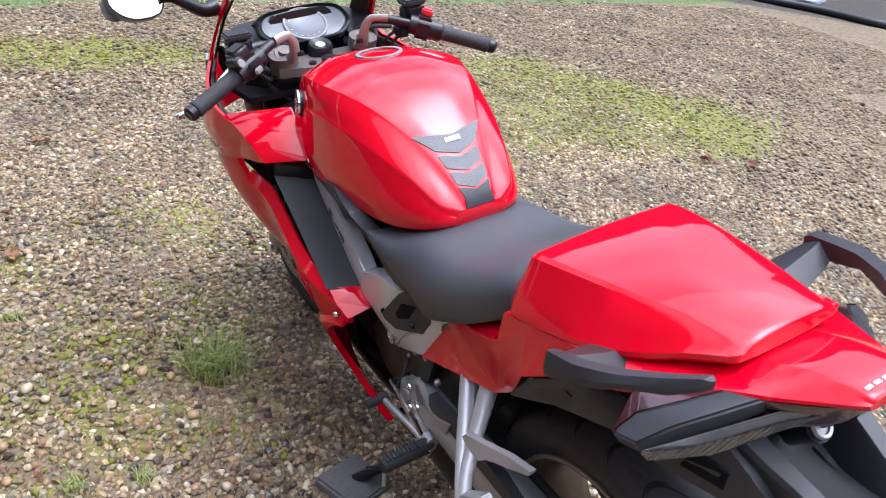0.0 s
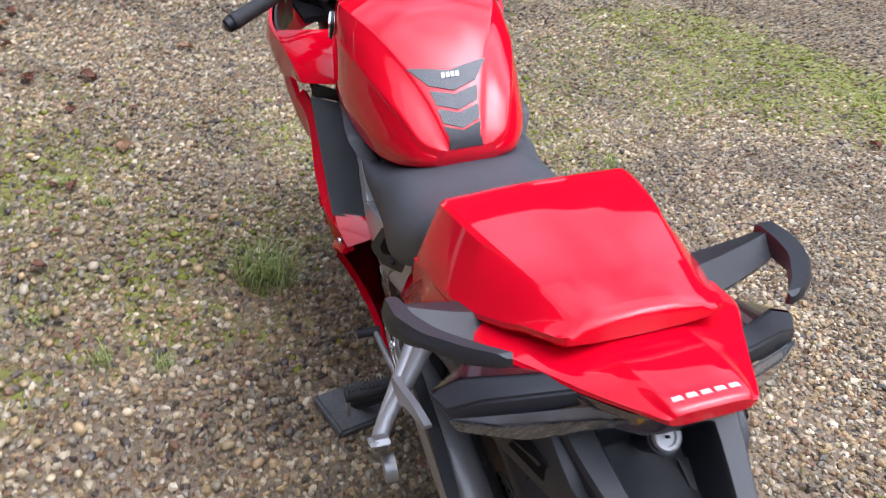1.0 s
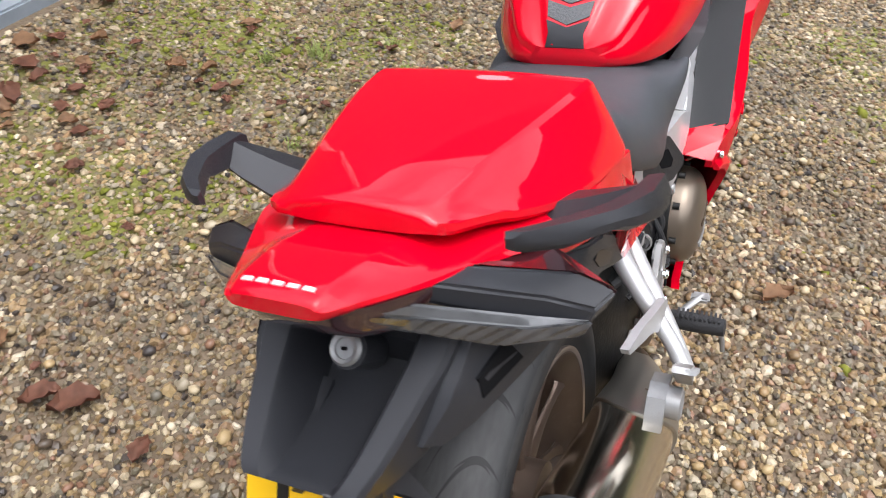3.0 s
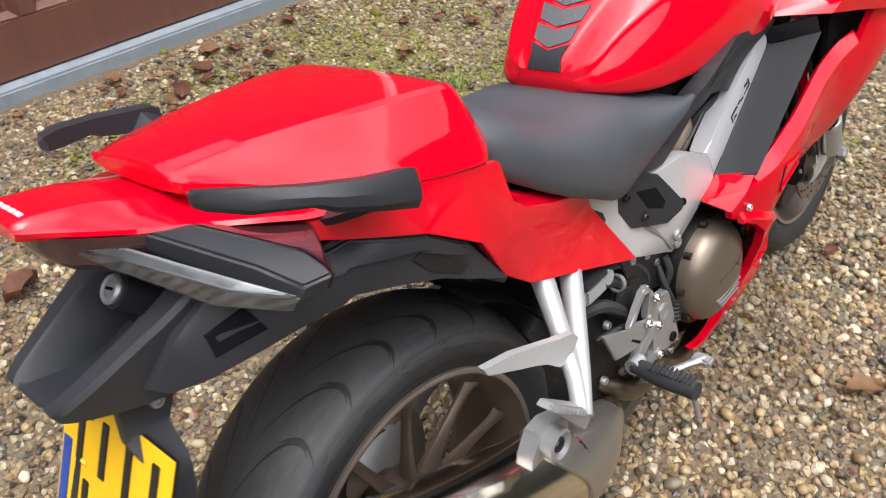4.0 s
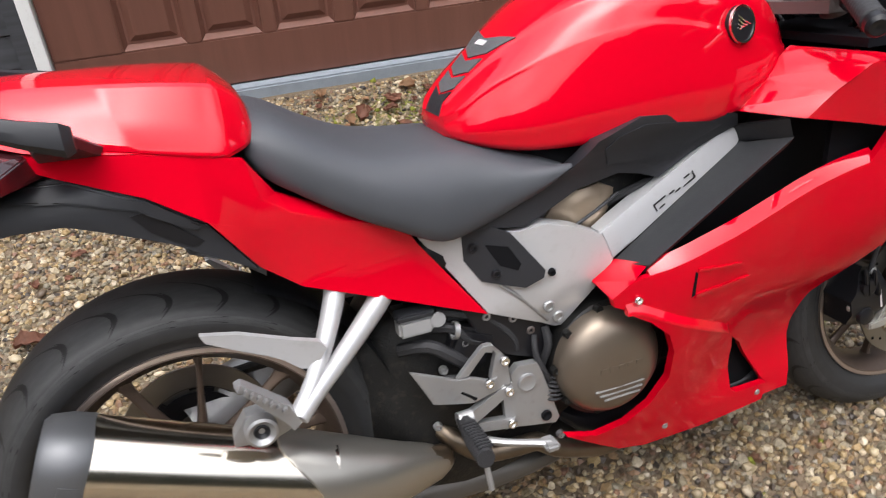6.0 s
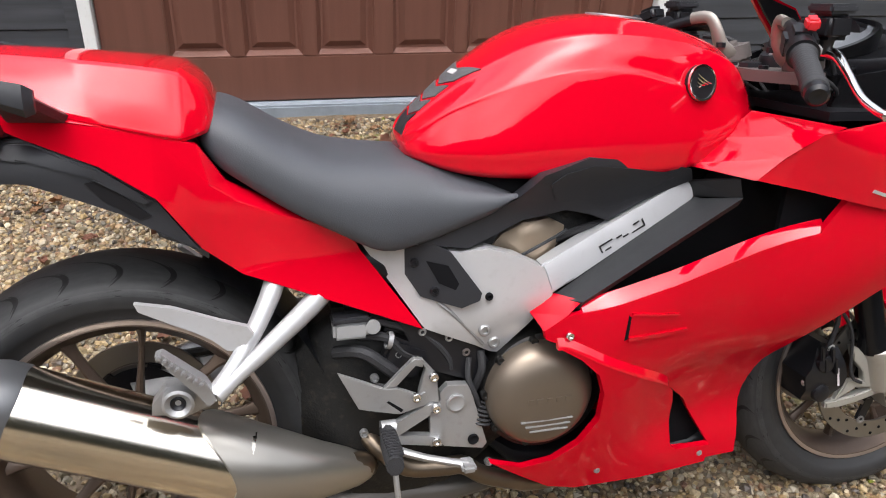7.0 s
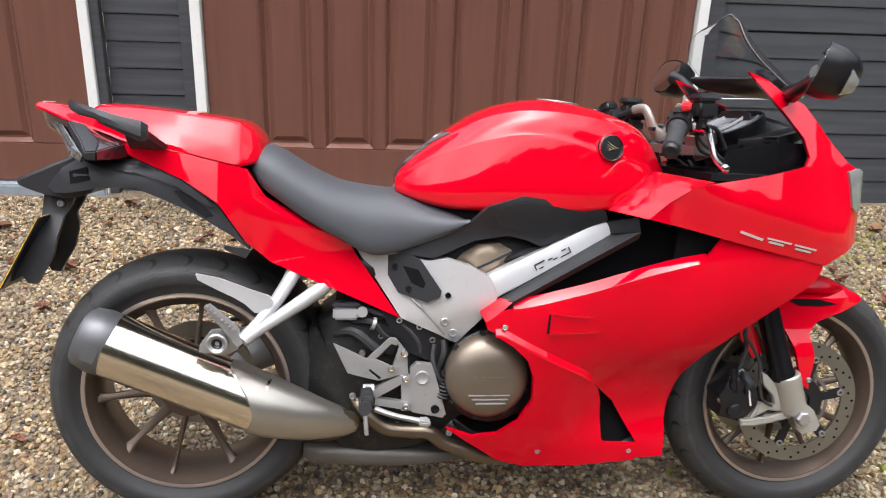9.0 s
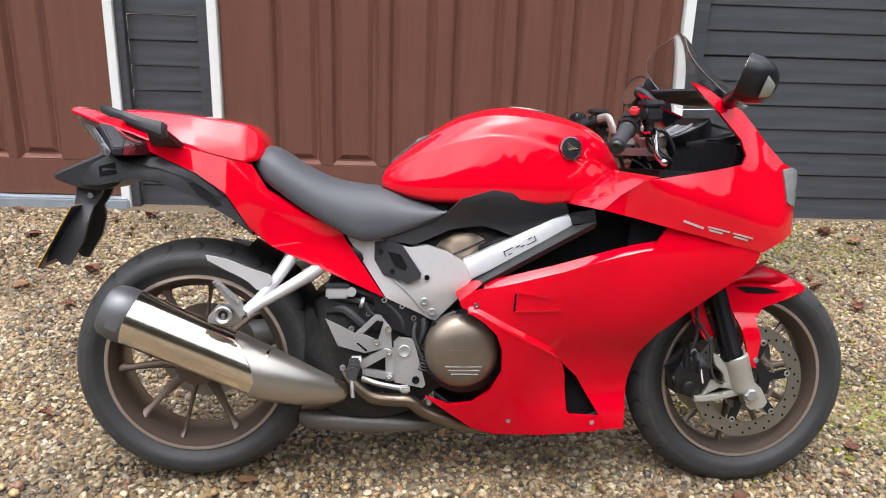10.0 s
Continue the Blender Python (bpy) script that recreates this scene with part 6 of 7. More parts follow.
puck = thing("stand_puck", pose(0.66, 0.25, ground_z(0.66, 0.25) + 0.018, 2, -2, 25), "rough black rubber puck under the side stand on gravel", "stand pad")
part("slab", puck_bm, PUCKM, puck)
tagged(puck, kind="")

# ---- garage wall with two panelled doors ----
WY = 2.155


def wood(name, color, rough, grain, vary, spec=0.4, along=2):
    stretch = [26.0, 26.0, 26.0]
    stretch[along] = 1.6
    m = mat(name, color, rough, vary=vary, scale=grain, fine=0.35, fine_scale=30, stretch=stretch, spec=spec)
    return m


DOOR = wood("brown_painted_wood", (0.14, 0.06, 0.043), 0.4, 1.2, 0.22)
BOARD = wood("black_stained_board", (0.05, 0.053, 0.06), 0.5, 1.4, 0.6, along=0)
WHITE = mat("white_gloss_paint", (0.72, 0.73, 0.72), 0.4, vary=0.06, dirt=0.1)
CONCRETE = mat("grey_concrete", (0.22, 0.25, 0.28), 0.85, vary=0.25, scale=16, fine=0.8, fine_scale=90)
wall = part("wall_north", join(box((-4.9, WY + 0.12, 1.28), (7.988, 0.14, 2.66), 0), box((7.0, WY + 0.12, 1.28), (9.9, 0.14, 2.66), 0), box((0.55, WY + 0.12, 2.53), (2.9, 0.14, 0.16), 0)), BOARD, None, "", kind="structure")
tagged(wall, "black stained weatherboard garage wall")


def board_mesh(length):
    bm = bmesh.new()
    prof = [(-0.012, -0.0605), (-0.021, -0.0595), (-0.022, -0.056), (-0.015, 0.06), (-0.013, 0.0615), (0.0, 0.0615), (0.0, -0.0605)]
    bm2 = rings([[(x, y, z) for y, z in prof] for x in (-length / 2, length / 2)])
    bm.free()
    bmesh.ops.recalc_face_normals(bm2, faces=bm2.faces)
    me = bpy.data.meshes.new("board")
    bm2.to_mesh(me)
    bm2.free()
    me.materials.append(BOARD)
    return me


strip_mesh, long_mesh = board_mesh(0.352), board_mesh(6.0)
for k in range(19):
    z = 0.207 + 0.1235 * k
    for me, x in ((strip_mesh, -0.634), (long_mesh, 5.09)):
        ob = new("board", me)
        ob.location = (x, WY + 0.052, z + random.uniform(-0.0012, 0.0012) - (0.01 if x < 0 else 0))
        ob.rotation_euler = (random.uniform(-0.01, 0.01), random.uniform(-0.0012, 0.0012), 0)
        ob.parent = wall
    ob = new("board", long_mesh)
    ob.location, ob.parent = (-6.3, WY + 0.052, z), wall
for x0, x1 in ((-0.853, -0.811), (-0.458, -0.404), (2.007, 2.085)):
    part("corner_board", box(((x0 + x1) / 2, WY + 0.012, 1.33), (x1 - x0, 0.05, 2.38), 0.003), BOARD, wall)
for x0, x1 in ((-0.899, -0.855), (-0.403, -0.357), (1.956, 2.005), (-3.26, -3.21)):
    part("door_jamb", box(((x0 + x1) / 2, WY + 0.01, 1.29), (x1 - x0, 0.09, 2.28), 0.003), WHITE, None, "white painted timber door jamb", kind="structure")
for x0, x1 in ((-0.4, 2.0), (-3.25, -0.86)):
    part("trim", box(((x0 + x1) / 2, WY + 0.01, 2.455), (x1 - x0, 0.09, 0.05), 0.003), WHITE, None, "white painted timber door head", kind="structure")


def garage_door(name, x0, x1, panels):
    """Framed timber door: rails and stiles with sunk panels and a moulding round each."""
    y = WY + 0.03
    z0, z1 = 0.205, 2.42
    lows = [(0.392, 1.62), (1.72, 2.33)]
    ob = part(name, box(((x0 + x1) / 2, y + 0.035, (z0 + z1) / 2), (x1 - x0 - 0.006, 0.02, z1 - z0), 0.002), DOOR, None, "brown painted panelled timber garage door, closed", kind="structure")
    part("bottom_rail", box(((x0 + x1) / 2, y, z0 + 0.093), (x1 - x0 - 0.006, 0.05, 0.187), 0.004), DOOR, ob)
    part("mid_rail", box(((x0 + x1) / 2, y, 1.67), (x1 - x0 - 0.006, 0.05, 0.1), 0.004), DOOR, ob)
    part("top_rail", box(((x0 + x1) / 2, y, 2.375), (x1 - x0 - 0.006, 0.05, 0.09), 0.004), DOOR, ob)
    edges = [x0 + 0.003] + [e for p in panels for e in p] + [x1 - 0.003]
    for a, b in zip(edges[::2], edges[1::2]):
        for za, zb in lows:
            part("stile", box(((a + b) / 2, y + 0.001, (za + zb) / 2), (b - a, 0.05, zb - za + 0.002), 0.004), DOOR, ob)
    for a, b in panels:
        for za, zb in lows:
            w = (b - a) / 2
            ring = lambda inset, depth: [(a + inset, y + depth, za + inset), (b - inset, y + depth, za + inset), (b - inset, y + depth, zb - inset), (a + inset, y + depth, zb - inset)]
            bm = rings([ring(0.0, -0.02), ring(0.003, -0.021), ring(0.012, -0.006), ring(0.02, 0.006), ring(0.03, 0.008), ring(0.05, -0.004), ring(0.055, -0.006)], caps=False)
            bm.faces.new([v for v in bm.verts][-4:])
            part("panel", bm, DOOR, ob, sharp=20)
    return ob


garage_door("door_1", -0.355, 1.954, [(-0.1, 0.14), (0.192, 0.43), (0.484, 0.722), (0.8, 1.06), (1.118, 1.352), (1.402, 1.65), (1.7, 1.9)])
garage_door("door_2", -3.208, -0.901, [(-2.9, -2.66), (-2.6, -2.36), (-2.3, -2.06), (-2.0, -1.76), (-1.7, -1.46), (-1.41, -1.19)])
for x0, x1 in ((-0.4, 2.0), (-3.26, -0.86)):
    bm = box(((x0 + x1) / 2, WY + 0.005, 0.15), (x1 - x0, 0.12, 0.1), 0.008)
    part("sill", bm, CONCRETE, None, "worn grey concrete door sill", kind="structure")

# ---- ground sheet ----


def patch(x, y, spots):
    return sum(a * math.exp(-((x - cx) / rx) ** 2 - ((y - cy) / ry) ** 2) for cx, cy, rx, ry, a in spots)


MOSS = [(3.6, -2.3, 0.75, 0.9, 1.0), (2.8, -2.9, 0.5, 0.9, 0.9), (3.0, -1.7, 0.5, 0.6, 0.7), (2.6, -0.7, 0.45, 0.5, 0.4), (4.35, 0.35, 0.4, 0.8, 0.8), (0.7, 1.02, 0.22, 0.16, 0.5), (0.45, 1.22, 0.2, 0.12, 0.45), (1.5, 0.55, 0.5, 0.3, 0.3), (1.85, -0.95, 0.3, 0.2, 0.4),
        (1.0, 0.6, 0.4, 0.4, 0.25), (2.2, 0.3, 0.5, 0.4, 0.25), (1.0, 1.5, 0.6, 0.25, 0.2), (-0.7, 1.9, 0.6, 0.2, 0.25), (2.6, 1.4, 1.6, 1.2, 0.24), (1.4, 0.9, 0.8, 0.5, 0.16), (0.2, -0.9, 0.9, 0.5, 0.2), (2.2, -0.6, 1.2, 0.8, 0.25), (1.1, 1.75, 0.7, 0.3, 0.42), (0.35, 1.55, 0.35, 0.25, 0.3), (1.7, 1.3, 0.6, 0.4, 0.35), (2.4, 1.9, 0.8, 0.3, 0.4)]


def mossy(x, y):
    n = 0.5 + 0.5 * noise.fractal(Vector((x * 3, y * 3, 1.7)), 1.0, 2.0, 5)
    return max(0.0, min(1.0, patch(x, y, MOSS) * (0.45 + 1.1 * n) - 0.12))


def lawn(x, y):
    edge = 5.75 - 0.16 * y - 0.25 * sm(y, -1, 3) + 0.12 * noise.noise(Vector((x * 2, y * 2, 0)))
    return sm(x, edge - 0.15, edge + 0.15)


def soil(x, y):
    return sm(-y, 8.4 - 1.1 * (x - 6.3), 8.8 - 1.1 * (x - 6.3)) * sm(x, 4.0, 5.0)


def axis(near0, near1, step, far):
    a = list(np.arange(near0, near1 + 1e-6, step))
    grow, d = [], step
    x = near1
    while x < far:
        d *= 1.35
        x += d
        grow.append(min(x, far))
    low, d, x = [], step, near0
    while x > -far:
        d *= 1.35
        x -= d
        low.append(max(x, -far))
    return sorted(low) + a + grow


xs, ys = axis(-2.4, 7.0, 0.08, 400), axis(-8.5, 2.4, 0.08, 400)
gv = [(x, y, ground_z(x, y) + 0.004 * noise.noise(Vector((x * 4, y * 4, 0.3)))) for x in xs for y in ys]
ny = len(ys)
gf = [(i * ny + j, (i + 1) * ny + j, (i + 1) * ny + j + 1, i * ny + j + 1) for i in range(len(xs) - 1) for j in range(ny - 1)]
gme = bpy.data.meshes.new("ground")
gme.from_pydata(gv, [], gf)
gat = gme.attributes.new("cover", "FLOAT_VECTOR", "POINT")
gat.data.foreach_set("vector", [c for x, y, _ in gv for c in (mossy(x, y), lawn(x, y), soil(x, y))])
# where the bed is darkened: shade between the near stones, put into its colour
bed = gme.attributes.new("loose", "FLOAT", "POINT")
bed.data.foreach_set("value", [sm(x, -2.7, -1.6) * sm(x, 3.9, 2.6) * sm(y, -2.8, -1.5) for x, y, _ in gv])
gme.polygons.foreach_set("use_smooth", [True] * len(gf))


def ground_material():
    m, n, l, b = nodes_of("gravel_bed")
    tc = n.new("ShaderNodeTexCoord")
    vor = n.new("ShaderNodeTexVoronoi")
    vor.inputs["Scale"].default_value, vor.inputs["Randomness"].default_value = 62, 1.0
    l.new(tc.outputs["Object"], vor.inputs["Vector"])
    ramp = n.new("ShaderNodeValToRGB")
    cr = ramp.color_ramp
    cr.elements[0].position, cr.elements[0].color = 0.0, (0.05, 0.04, 0.03, 1)
    cr.elements[1].position, cr.elements[1].color = 1.0, (0.5, 0.4, 0.26, 1)
    for p, c in ((0.25, (0.2, 0.135, 0.075, 1)), (0.5, (0.34, 0.24, 0.125, 1)), (0.7, (0.42, 0.31, 0.175, 1)), (0.85, (0.34, 0.29, 0.21, 1))):
        cr.elements.new(p).color = c
    sep = n.new("ShaderNodeSeparateColor")
    l.new(vor.outputs["Color"], sep.inputs[0])
    l.new(sep.outputs[0], ramp.inputs[0])
    # shade between drawn pebbles, multiplied into the cell edges
    dark = n.new("ShaderNodeMixRGB")
    dark.blend_type = "MULTIPLY"
    dark.inputs[0].default_value = 1.0
    gap = n.new("ShaderNodeMapRange")
    gap.inputs["From Max"].default_value, gap.inputs["To Min"].default_value, gap.inputs["To Max"].default_value = 0.7, 0.9, 0.3
    l.new(vor.outputs["Distance"], gap.inputs["Value"])
    l.new(ramp.outputs[0], dark.inputs[1])
    l.new(gap.outputs[0], dark.inputs[2])
    # painted shade: darker brown bed in the gaps around the bike
    gap_shade_at, gap_shade_mix = n.new("ShaderNodeAttribute"), n.new("ShaderNodeMixRGB")
    gap_shade_at.attribute_name = "loose"
    gap_shade_mix.inputs[2].default_value = (0.13, 0.095, 0.06, 1)
    l.new(gap_shade_at.outputs["Fac"], gap_shade_mix.inputs[0])
    l.new(dark.outputs[0], gap_shade_mix.inputs[1])
    at = n.new("ShaderNodeAttribute")
    at.attribute_name = "cover"
    cov = n.new("ShaderNodeSeparateXYZ")
    l.new(at.outputs["Vector"], cov.inputs[0])
    fuzz = n.new("ShaderNodeTexNoise")
    fuzz.inputs["Scale"].default_value, fuzz.inputs["Detail"].default_value = 14, 10
    l.new(tc.outputs["Object"], fuzz.inputs["Vector"])
    out = gap_shade_mix.outputs[0]
    for i, (c0, c1) in enumerate((((0.075, 0.079, 0.014), (0.195, 0.195, 0.034)), ((0.045, 0.085, 0.02), (0.12, 0.17, 0.05)), ((0.02, 0.017, 0.013), (0.05, 0.042, 0.032)))):
        col = n.new("ShaderNodeMixRGB")
        col.inputs[1].default_value, col.inputs[2].default_value = (*c0, 1), (*c1, 1)
        l.new(fuzz.outputs["Fac"], col.inputs[0])
        add = n.new("ShaderNodeMath")
        add.operation = "ADD"
        l.new(cov.outputs[i], add.inputs[0])
        l.new(fuzz.outputs["Fac"], add.inputs[1])
        edge = n.new("ShaderNodeMapRange")
        edge.inputs["From Min"].default_value, edge.inputs["From Max"].default_value = 0.72, 1.0
        l.new(add.outputs[0], edge.inputs["Value"])
        mix = n.new("ShaderNodeMixRGB")
        l.new(edge.outputs[0], mix.inputs[0])
        l.new(out, mix.inputs[1])
        l.new(col.outputs[0], mix.inputs[2])
        out = mix.outputs[0]
    l.new(out, b.inputs["Base Color"])
    b.inputs["Roughness"].default_value = 0.8
    bump = n.new("ShaderNodeBump")
    bump.invert = True
    bump.inputs["Strength"].default_value, bump.inputs["Distance"].default_value = 0.9, 0.008
    l.new(vor.outputs["Distance"], bump.inputs["Height"])
    l.new(bump.outputs[0], b.inputs["Normal"])
    return m


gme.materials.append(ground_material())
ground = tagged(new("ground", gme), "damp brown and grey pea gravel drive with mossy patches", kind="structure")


def stone_material(random_socket):
    m, n, l, b = nodes_of("pea_gravel_stone")
    if random_socket == "island":
        src = n.new("ShaderNodeNewGeometry").outputs["Random Per Island"]
    else:
        src = n.new("ShaderNodeObjectInfo").outputs["Random"]
    ramp = n.new("ShaderNodeValToRGB")
    cr = ramp.color_ramp
    cr.elements[0].position, cr.elements[0].color = 0.0, (0.05, 0.042, 0.036, 1)
    cr.elements[1].position, cr.elements[1].color = 1.0, (0.66, 0.56, 0.39, 1)
    for p, c in ((0.09, (0.1, 0.07, 0.042, 1)), (0.2, (0.3, 0.2, 0.09, 1)), (0.3, (0.12, 0.107, 0.075, 1)), (0.42, (0.38, 0.27, 0.12, 1)), (0.53, (0.2, 0.1, 0.06, 1)), (0.63, (0.44, 0.32, 0.15, 1)), (0.74, (0.18, 0.155, 0.1, 1)), (0.84, (0.38, 0.32, 0.215, 1)), (0.94, (0.5, 0.4, 0.23, 1))):
        cr.elements.new(p).color = c
    for e in cr.elements:
        e.color = (e.color[0], e.color[1], e.color[2] * 1.05, 1)
    l.new(src, ramp.inputs[0])
    tc, nz = n.new("ShaderNodeTexCoord"), n.new("ShaderNodeTexNoise")
    nz.inputs["Scale"].default_value, nz.inputs["Detail"].default_value = 160, 6
    l.new(tc.outputs["Object"], nz.inputs["Vector"])
    mul = n.new("ShaderNodeMixRGB")
    mul.blend_type = "MULTIPLY"
    mul.inputs[0].default_value = 0.8
    band = n.new("ShaderNodeMapRange")
    band.inputs["To Min"].default_value, band.inputs["To Max"].default_value = 0.42, 1.42
    l.new(nz.outputs["Fac"], band.inputs["Value"])
    l.new(ramp.outputs[0], mul.inputs[1])
    l.new(band.outputs[0], mul.inputs[2])
    damp, wet = n.new("ShaderNodeTexNoise"), n.new("ShaderNodeMapRange")
    damp.inputs["Scale"].default_value, damp.inputs["Detail"].default_value = 2.2, 5
    l.new(tc.outputs["Object"], damp.inputs["Vector"])
    wet.inputs["From Min"].default_value, wet.inputs["From Max"].default_value = 0.35, 0.65
    wet.inputs["To Min"].default_value, wet.inputs["To Max"].default_value = 0.54, 0.98
    l.new(damp.outputs["Fac"], wet.inputs["Value"])
    tone = n.new("ShaderNodeMixRGB")
    tone.blend_type = "MULTIPLY"
    tone.inputs[0].default_value = 1.0 if random_socket == "island" else 0.0
    l.new(mul.outputs[0], tone.inputs[1])
    l.new(wet.outputs[0], tone.inputs[2])
    l.new(tone.outputs[0], b.inputs["Base Color"])
    b.inputs["Roughness"].default_value = 0.42
    return m


STONE, STONE_ONE = stone_material("island"), stone_material("object")
rng = np.random.default_rng(7)
phi = (1 + 5 ** 0.5) / 2
ICO_V = np.array([(-1, phi, 0), (1, phi, 0), (-1, -phi, 0), (1, -phi, 0), (0, -1, phi), (0, 1, phi), (0, -1, -phi), (0, 1, -phi), (phi, 0, -1), (phi, 0, 1), (-phi, 0, -1), (-phi, 0, 1)], float)
ICO_V /= np.linalg.norm(ICO_V[0])
ICO_F = np.array([(0, 11, 5), (0, 5, 1), (0, 1, 7), (0, 7, 10), (0, 10, 11), (1, 5, 9), (5, 11, 4), (11, 10, 2), (10, 7, 6), (7, 1, 8), (3, 9, 4), (3, 4, 2), (3, 2, 6), (3, 6, 8), (3, 8, 9), (4, 9, 5), (2, 4, 11), (6, 2, 10), (8, 6, 7), (9, 8, 1)])
OCT_V = np.array([(1, 0, 0), (-1, 0, 0), (0, 1, 0), (0, -1, 0), (0, 0, 1), (0, 0, -1)], float)
OCT_F = np.array([(0, 2, 4), (2, 1, 4), (1, 3, 4), (3, 0, 4), (2, 0, 5), (1, 2, 5), (3, 1, 5), (0, 3, 5)])


def scatter(name, pos, size, base_v, base_f, material, label, flat=(0.55, 0.95), jitter=0.22, sink=0.25, smooth=True):
    """Many loose pieces in one mesh."""
    k, nv = len(pos), len(base_v)
    s = np.stack([size * rng.uniform(0.75, 1.3, k), size * rng.uniform(0.75, 1.2, k), size * rng.uniform(*flat, k)], 1)
    v = base_v[None] * (1 + rng.uniform(-jitter, jitter, (k, nv, 1))) * s[:, None, :]
    a, t = rng.uniform(0, 2 * np.pi, k), rng.uniform(-0.5, 0.5, k)
    ct, st = np.cos(t)[:, None], np.sin(t)[:, None]
    v = np.stack([v[..., 0] * ct - v[..., 2] * st, v[..., 1], v[..., 0] * st + v[..., 2] * ct], -1)
    ca, sa = np.cos(a)[:, None], np.sin(a)[:, None]
    v = np.stack([v[..., 0] * ca - v[..., 1] * sa, v[..., 0] * sa + v[..., 1] * ca, v[..., 2]], -1)
    p = pos.copy()
    p[:, 2] += s[:, 2] * (1 - 2 * sink) * 0.8
    v = (v + p[:, None, :]).reshape(-1, 3)
    f = (base_f[None] + (np.arange(k) * nv)[:, None, None]).reshape(-1, 3)
    me = bpy.data.meshes.new(name)
    me.vertices.add(len(v))
    me.vertices.foreach_set("co", v.ravel())
    me.loops.add(len(f) * 3)
    me.loops.foreach_set("vertex_index", f.ravel())
    me.polygons.add(len(f))
    me.polygons.foreach_set("loop_start", np.arange(len(f)) * 3)
    me.polygons.foreach_set("use_smooth", np.full(len(f), smooth))
    me.update(calc_edges=True)
    me.materials.append(material)
    return tagged(new(name, me), label, kind="stuff")


def heights(p):
    x, y = p[:, 0], p[:, 1]
    s = lambda q, a, b: np.clip((q - a) / (b - a), 0, 1) ** 2 * (3 - 2 * np.clip((q - a) / (b - a), 0, 1))
    return 0.047 - 0.05 * s(x, 0.2, 1.6) * (1 - s(y, 0.25, 0.9)) * (1 - s(np.abs(x - 1.6), 0.6, 2.0)) + 0.105 * s(y, 1.0, 2.2)


def spread(x0, x1, y0, y1, density, keep):
    k = int((x1 - x0) * (y1 - y0) * density)
    side = (1 / density) ** 0.5
    gx, gy = np.meshgrid(np.arange(x0, x1, side), np.arange(y0, y1, side), indexing="ij")
    p = np.stack([gx.ravel(), gy.ravel()], 1) + rng.uniform(-0.55, 0.55, (gx.size, 2)) * side
    p = p[np.array([rng.random() < keep(x, y) for x, y in p])]
    return np.column_stack([p, heights(p)])


def border(x, y):
    wob = 0.35 * noise.noise(Vector((x * 1.3, y * 1.3, 4.0)))
    return sm(x + wob, -2.9, -1.7) * sm(x + wob, 4.2, 3.0) * sm(y + wob, -3.2, -1.9)


near_keep = lambda x, y: border(x, y) * (1 - 0.55 * mossy(x, y)) * (y < WY - 0.03) * (1 if y < 2.06 or not (-3.26 < x < 2.0) else 0)
near = spread(-2.6, 4.0, -2.9, 2.14, 3200, near_keep)
under = spread(-2.4, 3.8, -2.7, 2.14, 3000, near_keep)
scatter("gravel", under, np.minimum(rng.lognormal(-4.85, 0.22, len(under)), 0.012), OCT_V, OCT_F, STONE, "packed lower layer of brown and grey pea gravel", sink=0.34, jitter=0.3, smooth=False)
scatter("gravel", near, np.minimum(rng.lognormal(-4.84, 0.26, len(near)), 0.0135), ICO_V, ICO_F, STONE, "loose rounded brown and grey pea gravel", sink=0.18, jitter=0.26, smooth=False)
far_keep = lambda x, y: (1 - 0.6 * mossy(x, y)) * (1 - lawn(x, y)) * (1 - soil(x, y))
far = np.concatenate([spread(3.3, 6.6, -7.5, 2.1, 1100, far_keep), spread(0.5, 3.3, -5.0, -2.2, 900, far_keep)])
scatter("gravel", far, rng.lognormal(-4.55, 0.28, len(far)), OCT_V, OCT_F, STONE, "loose brown and grey pea gravel farther off", sink=0.2)
MOSSM = mat("moss", (0.15, 0.157, 0.024), 0.95, vary=0.6, scale=9, spec=0.2)
m1 = spread(-1.6, 4.8, -4.0, 2.1, 900, lambda x, y: 1.1 * mossy(x, y))
scatter("moss", m1, rng.lognormal(-4.7, 0.35, len(m1)), OCT_V, OCT_F, MOSSM, "yellow green moss cushions between stones", flat=(0.35, 0.7), jitter=0.4, sink=0.3)

# single stones nearest the path
stone_meshes = []
for i in range(6):
    bm = bmesh.new()
    bmesh.ops.create_icosphere(bm, subdivisions=1, radius=1)
    for v in bm.verts:
        v.co *= 1 + random.uniform(-0.16, 0.16)
        v.co.z *= 0.7
    me = bpy.data.meshes.new("stone")
    bm.to_mesh(me)
    bm.free()
    me.polygons.foreach_set("use_smooth", [True] * len(me.polygons))
    me.materials.append(STONE_ONE)
    stone_meshes.append(me)
for i in range(280):
    x, y = random.uniform(-0.5, 2.0), random.choice((random.uniform(-0.45, -0.12), random.uniform(0.45, 1.2)))
    s = random.uniform(0.009, 0.016)
    ob = new("stone", random.choice(stone_meshes))
    ob.matrix_world = Matrix.Translation((x, y, ground_z(x, y) + 0.012)) @ Euler((random.uniform(-0.4, 0.4), random.uniform(-0.4, 0.4), random.uniform(0, 6.28))).to_matrix().to_4x4() @ Matrix.Diagonal((s * random.uniform(0.9, 1.4), s, s, 1))
    ob.parent = ground

# ---- leaves, tufts ----
LEAF = mat("dead_leaf", (0.2, 0.085, 0.052), 0.7, vary=0.45, scale=60, fine=0.3, fine_scale=200)
LEAF2 = mat("pale_dead_leaf", (0.3, 0.17, 0.09), 0.7, vary=0.35, scale=60)


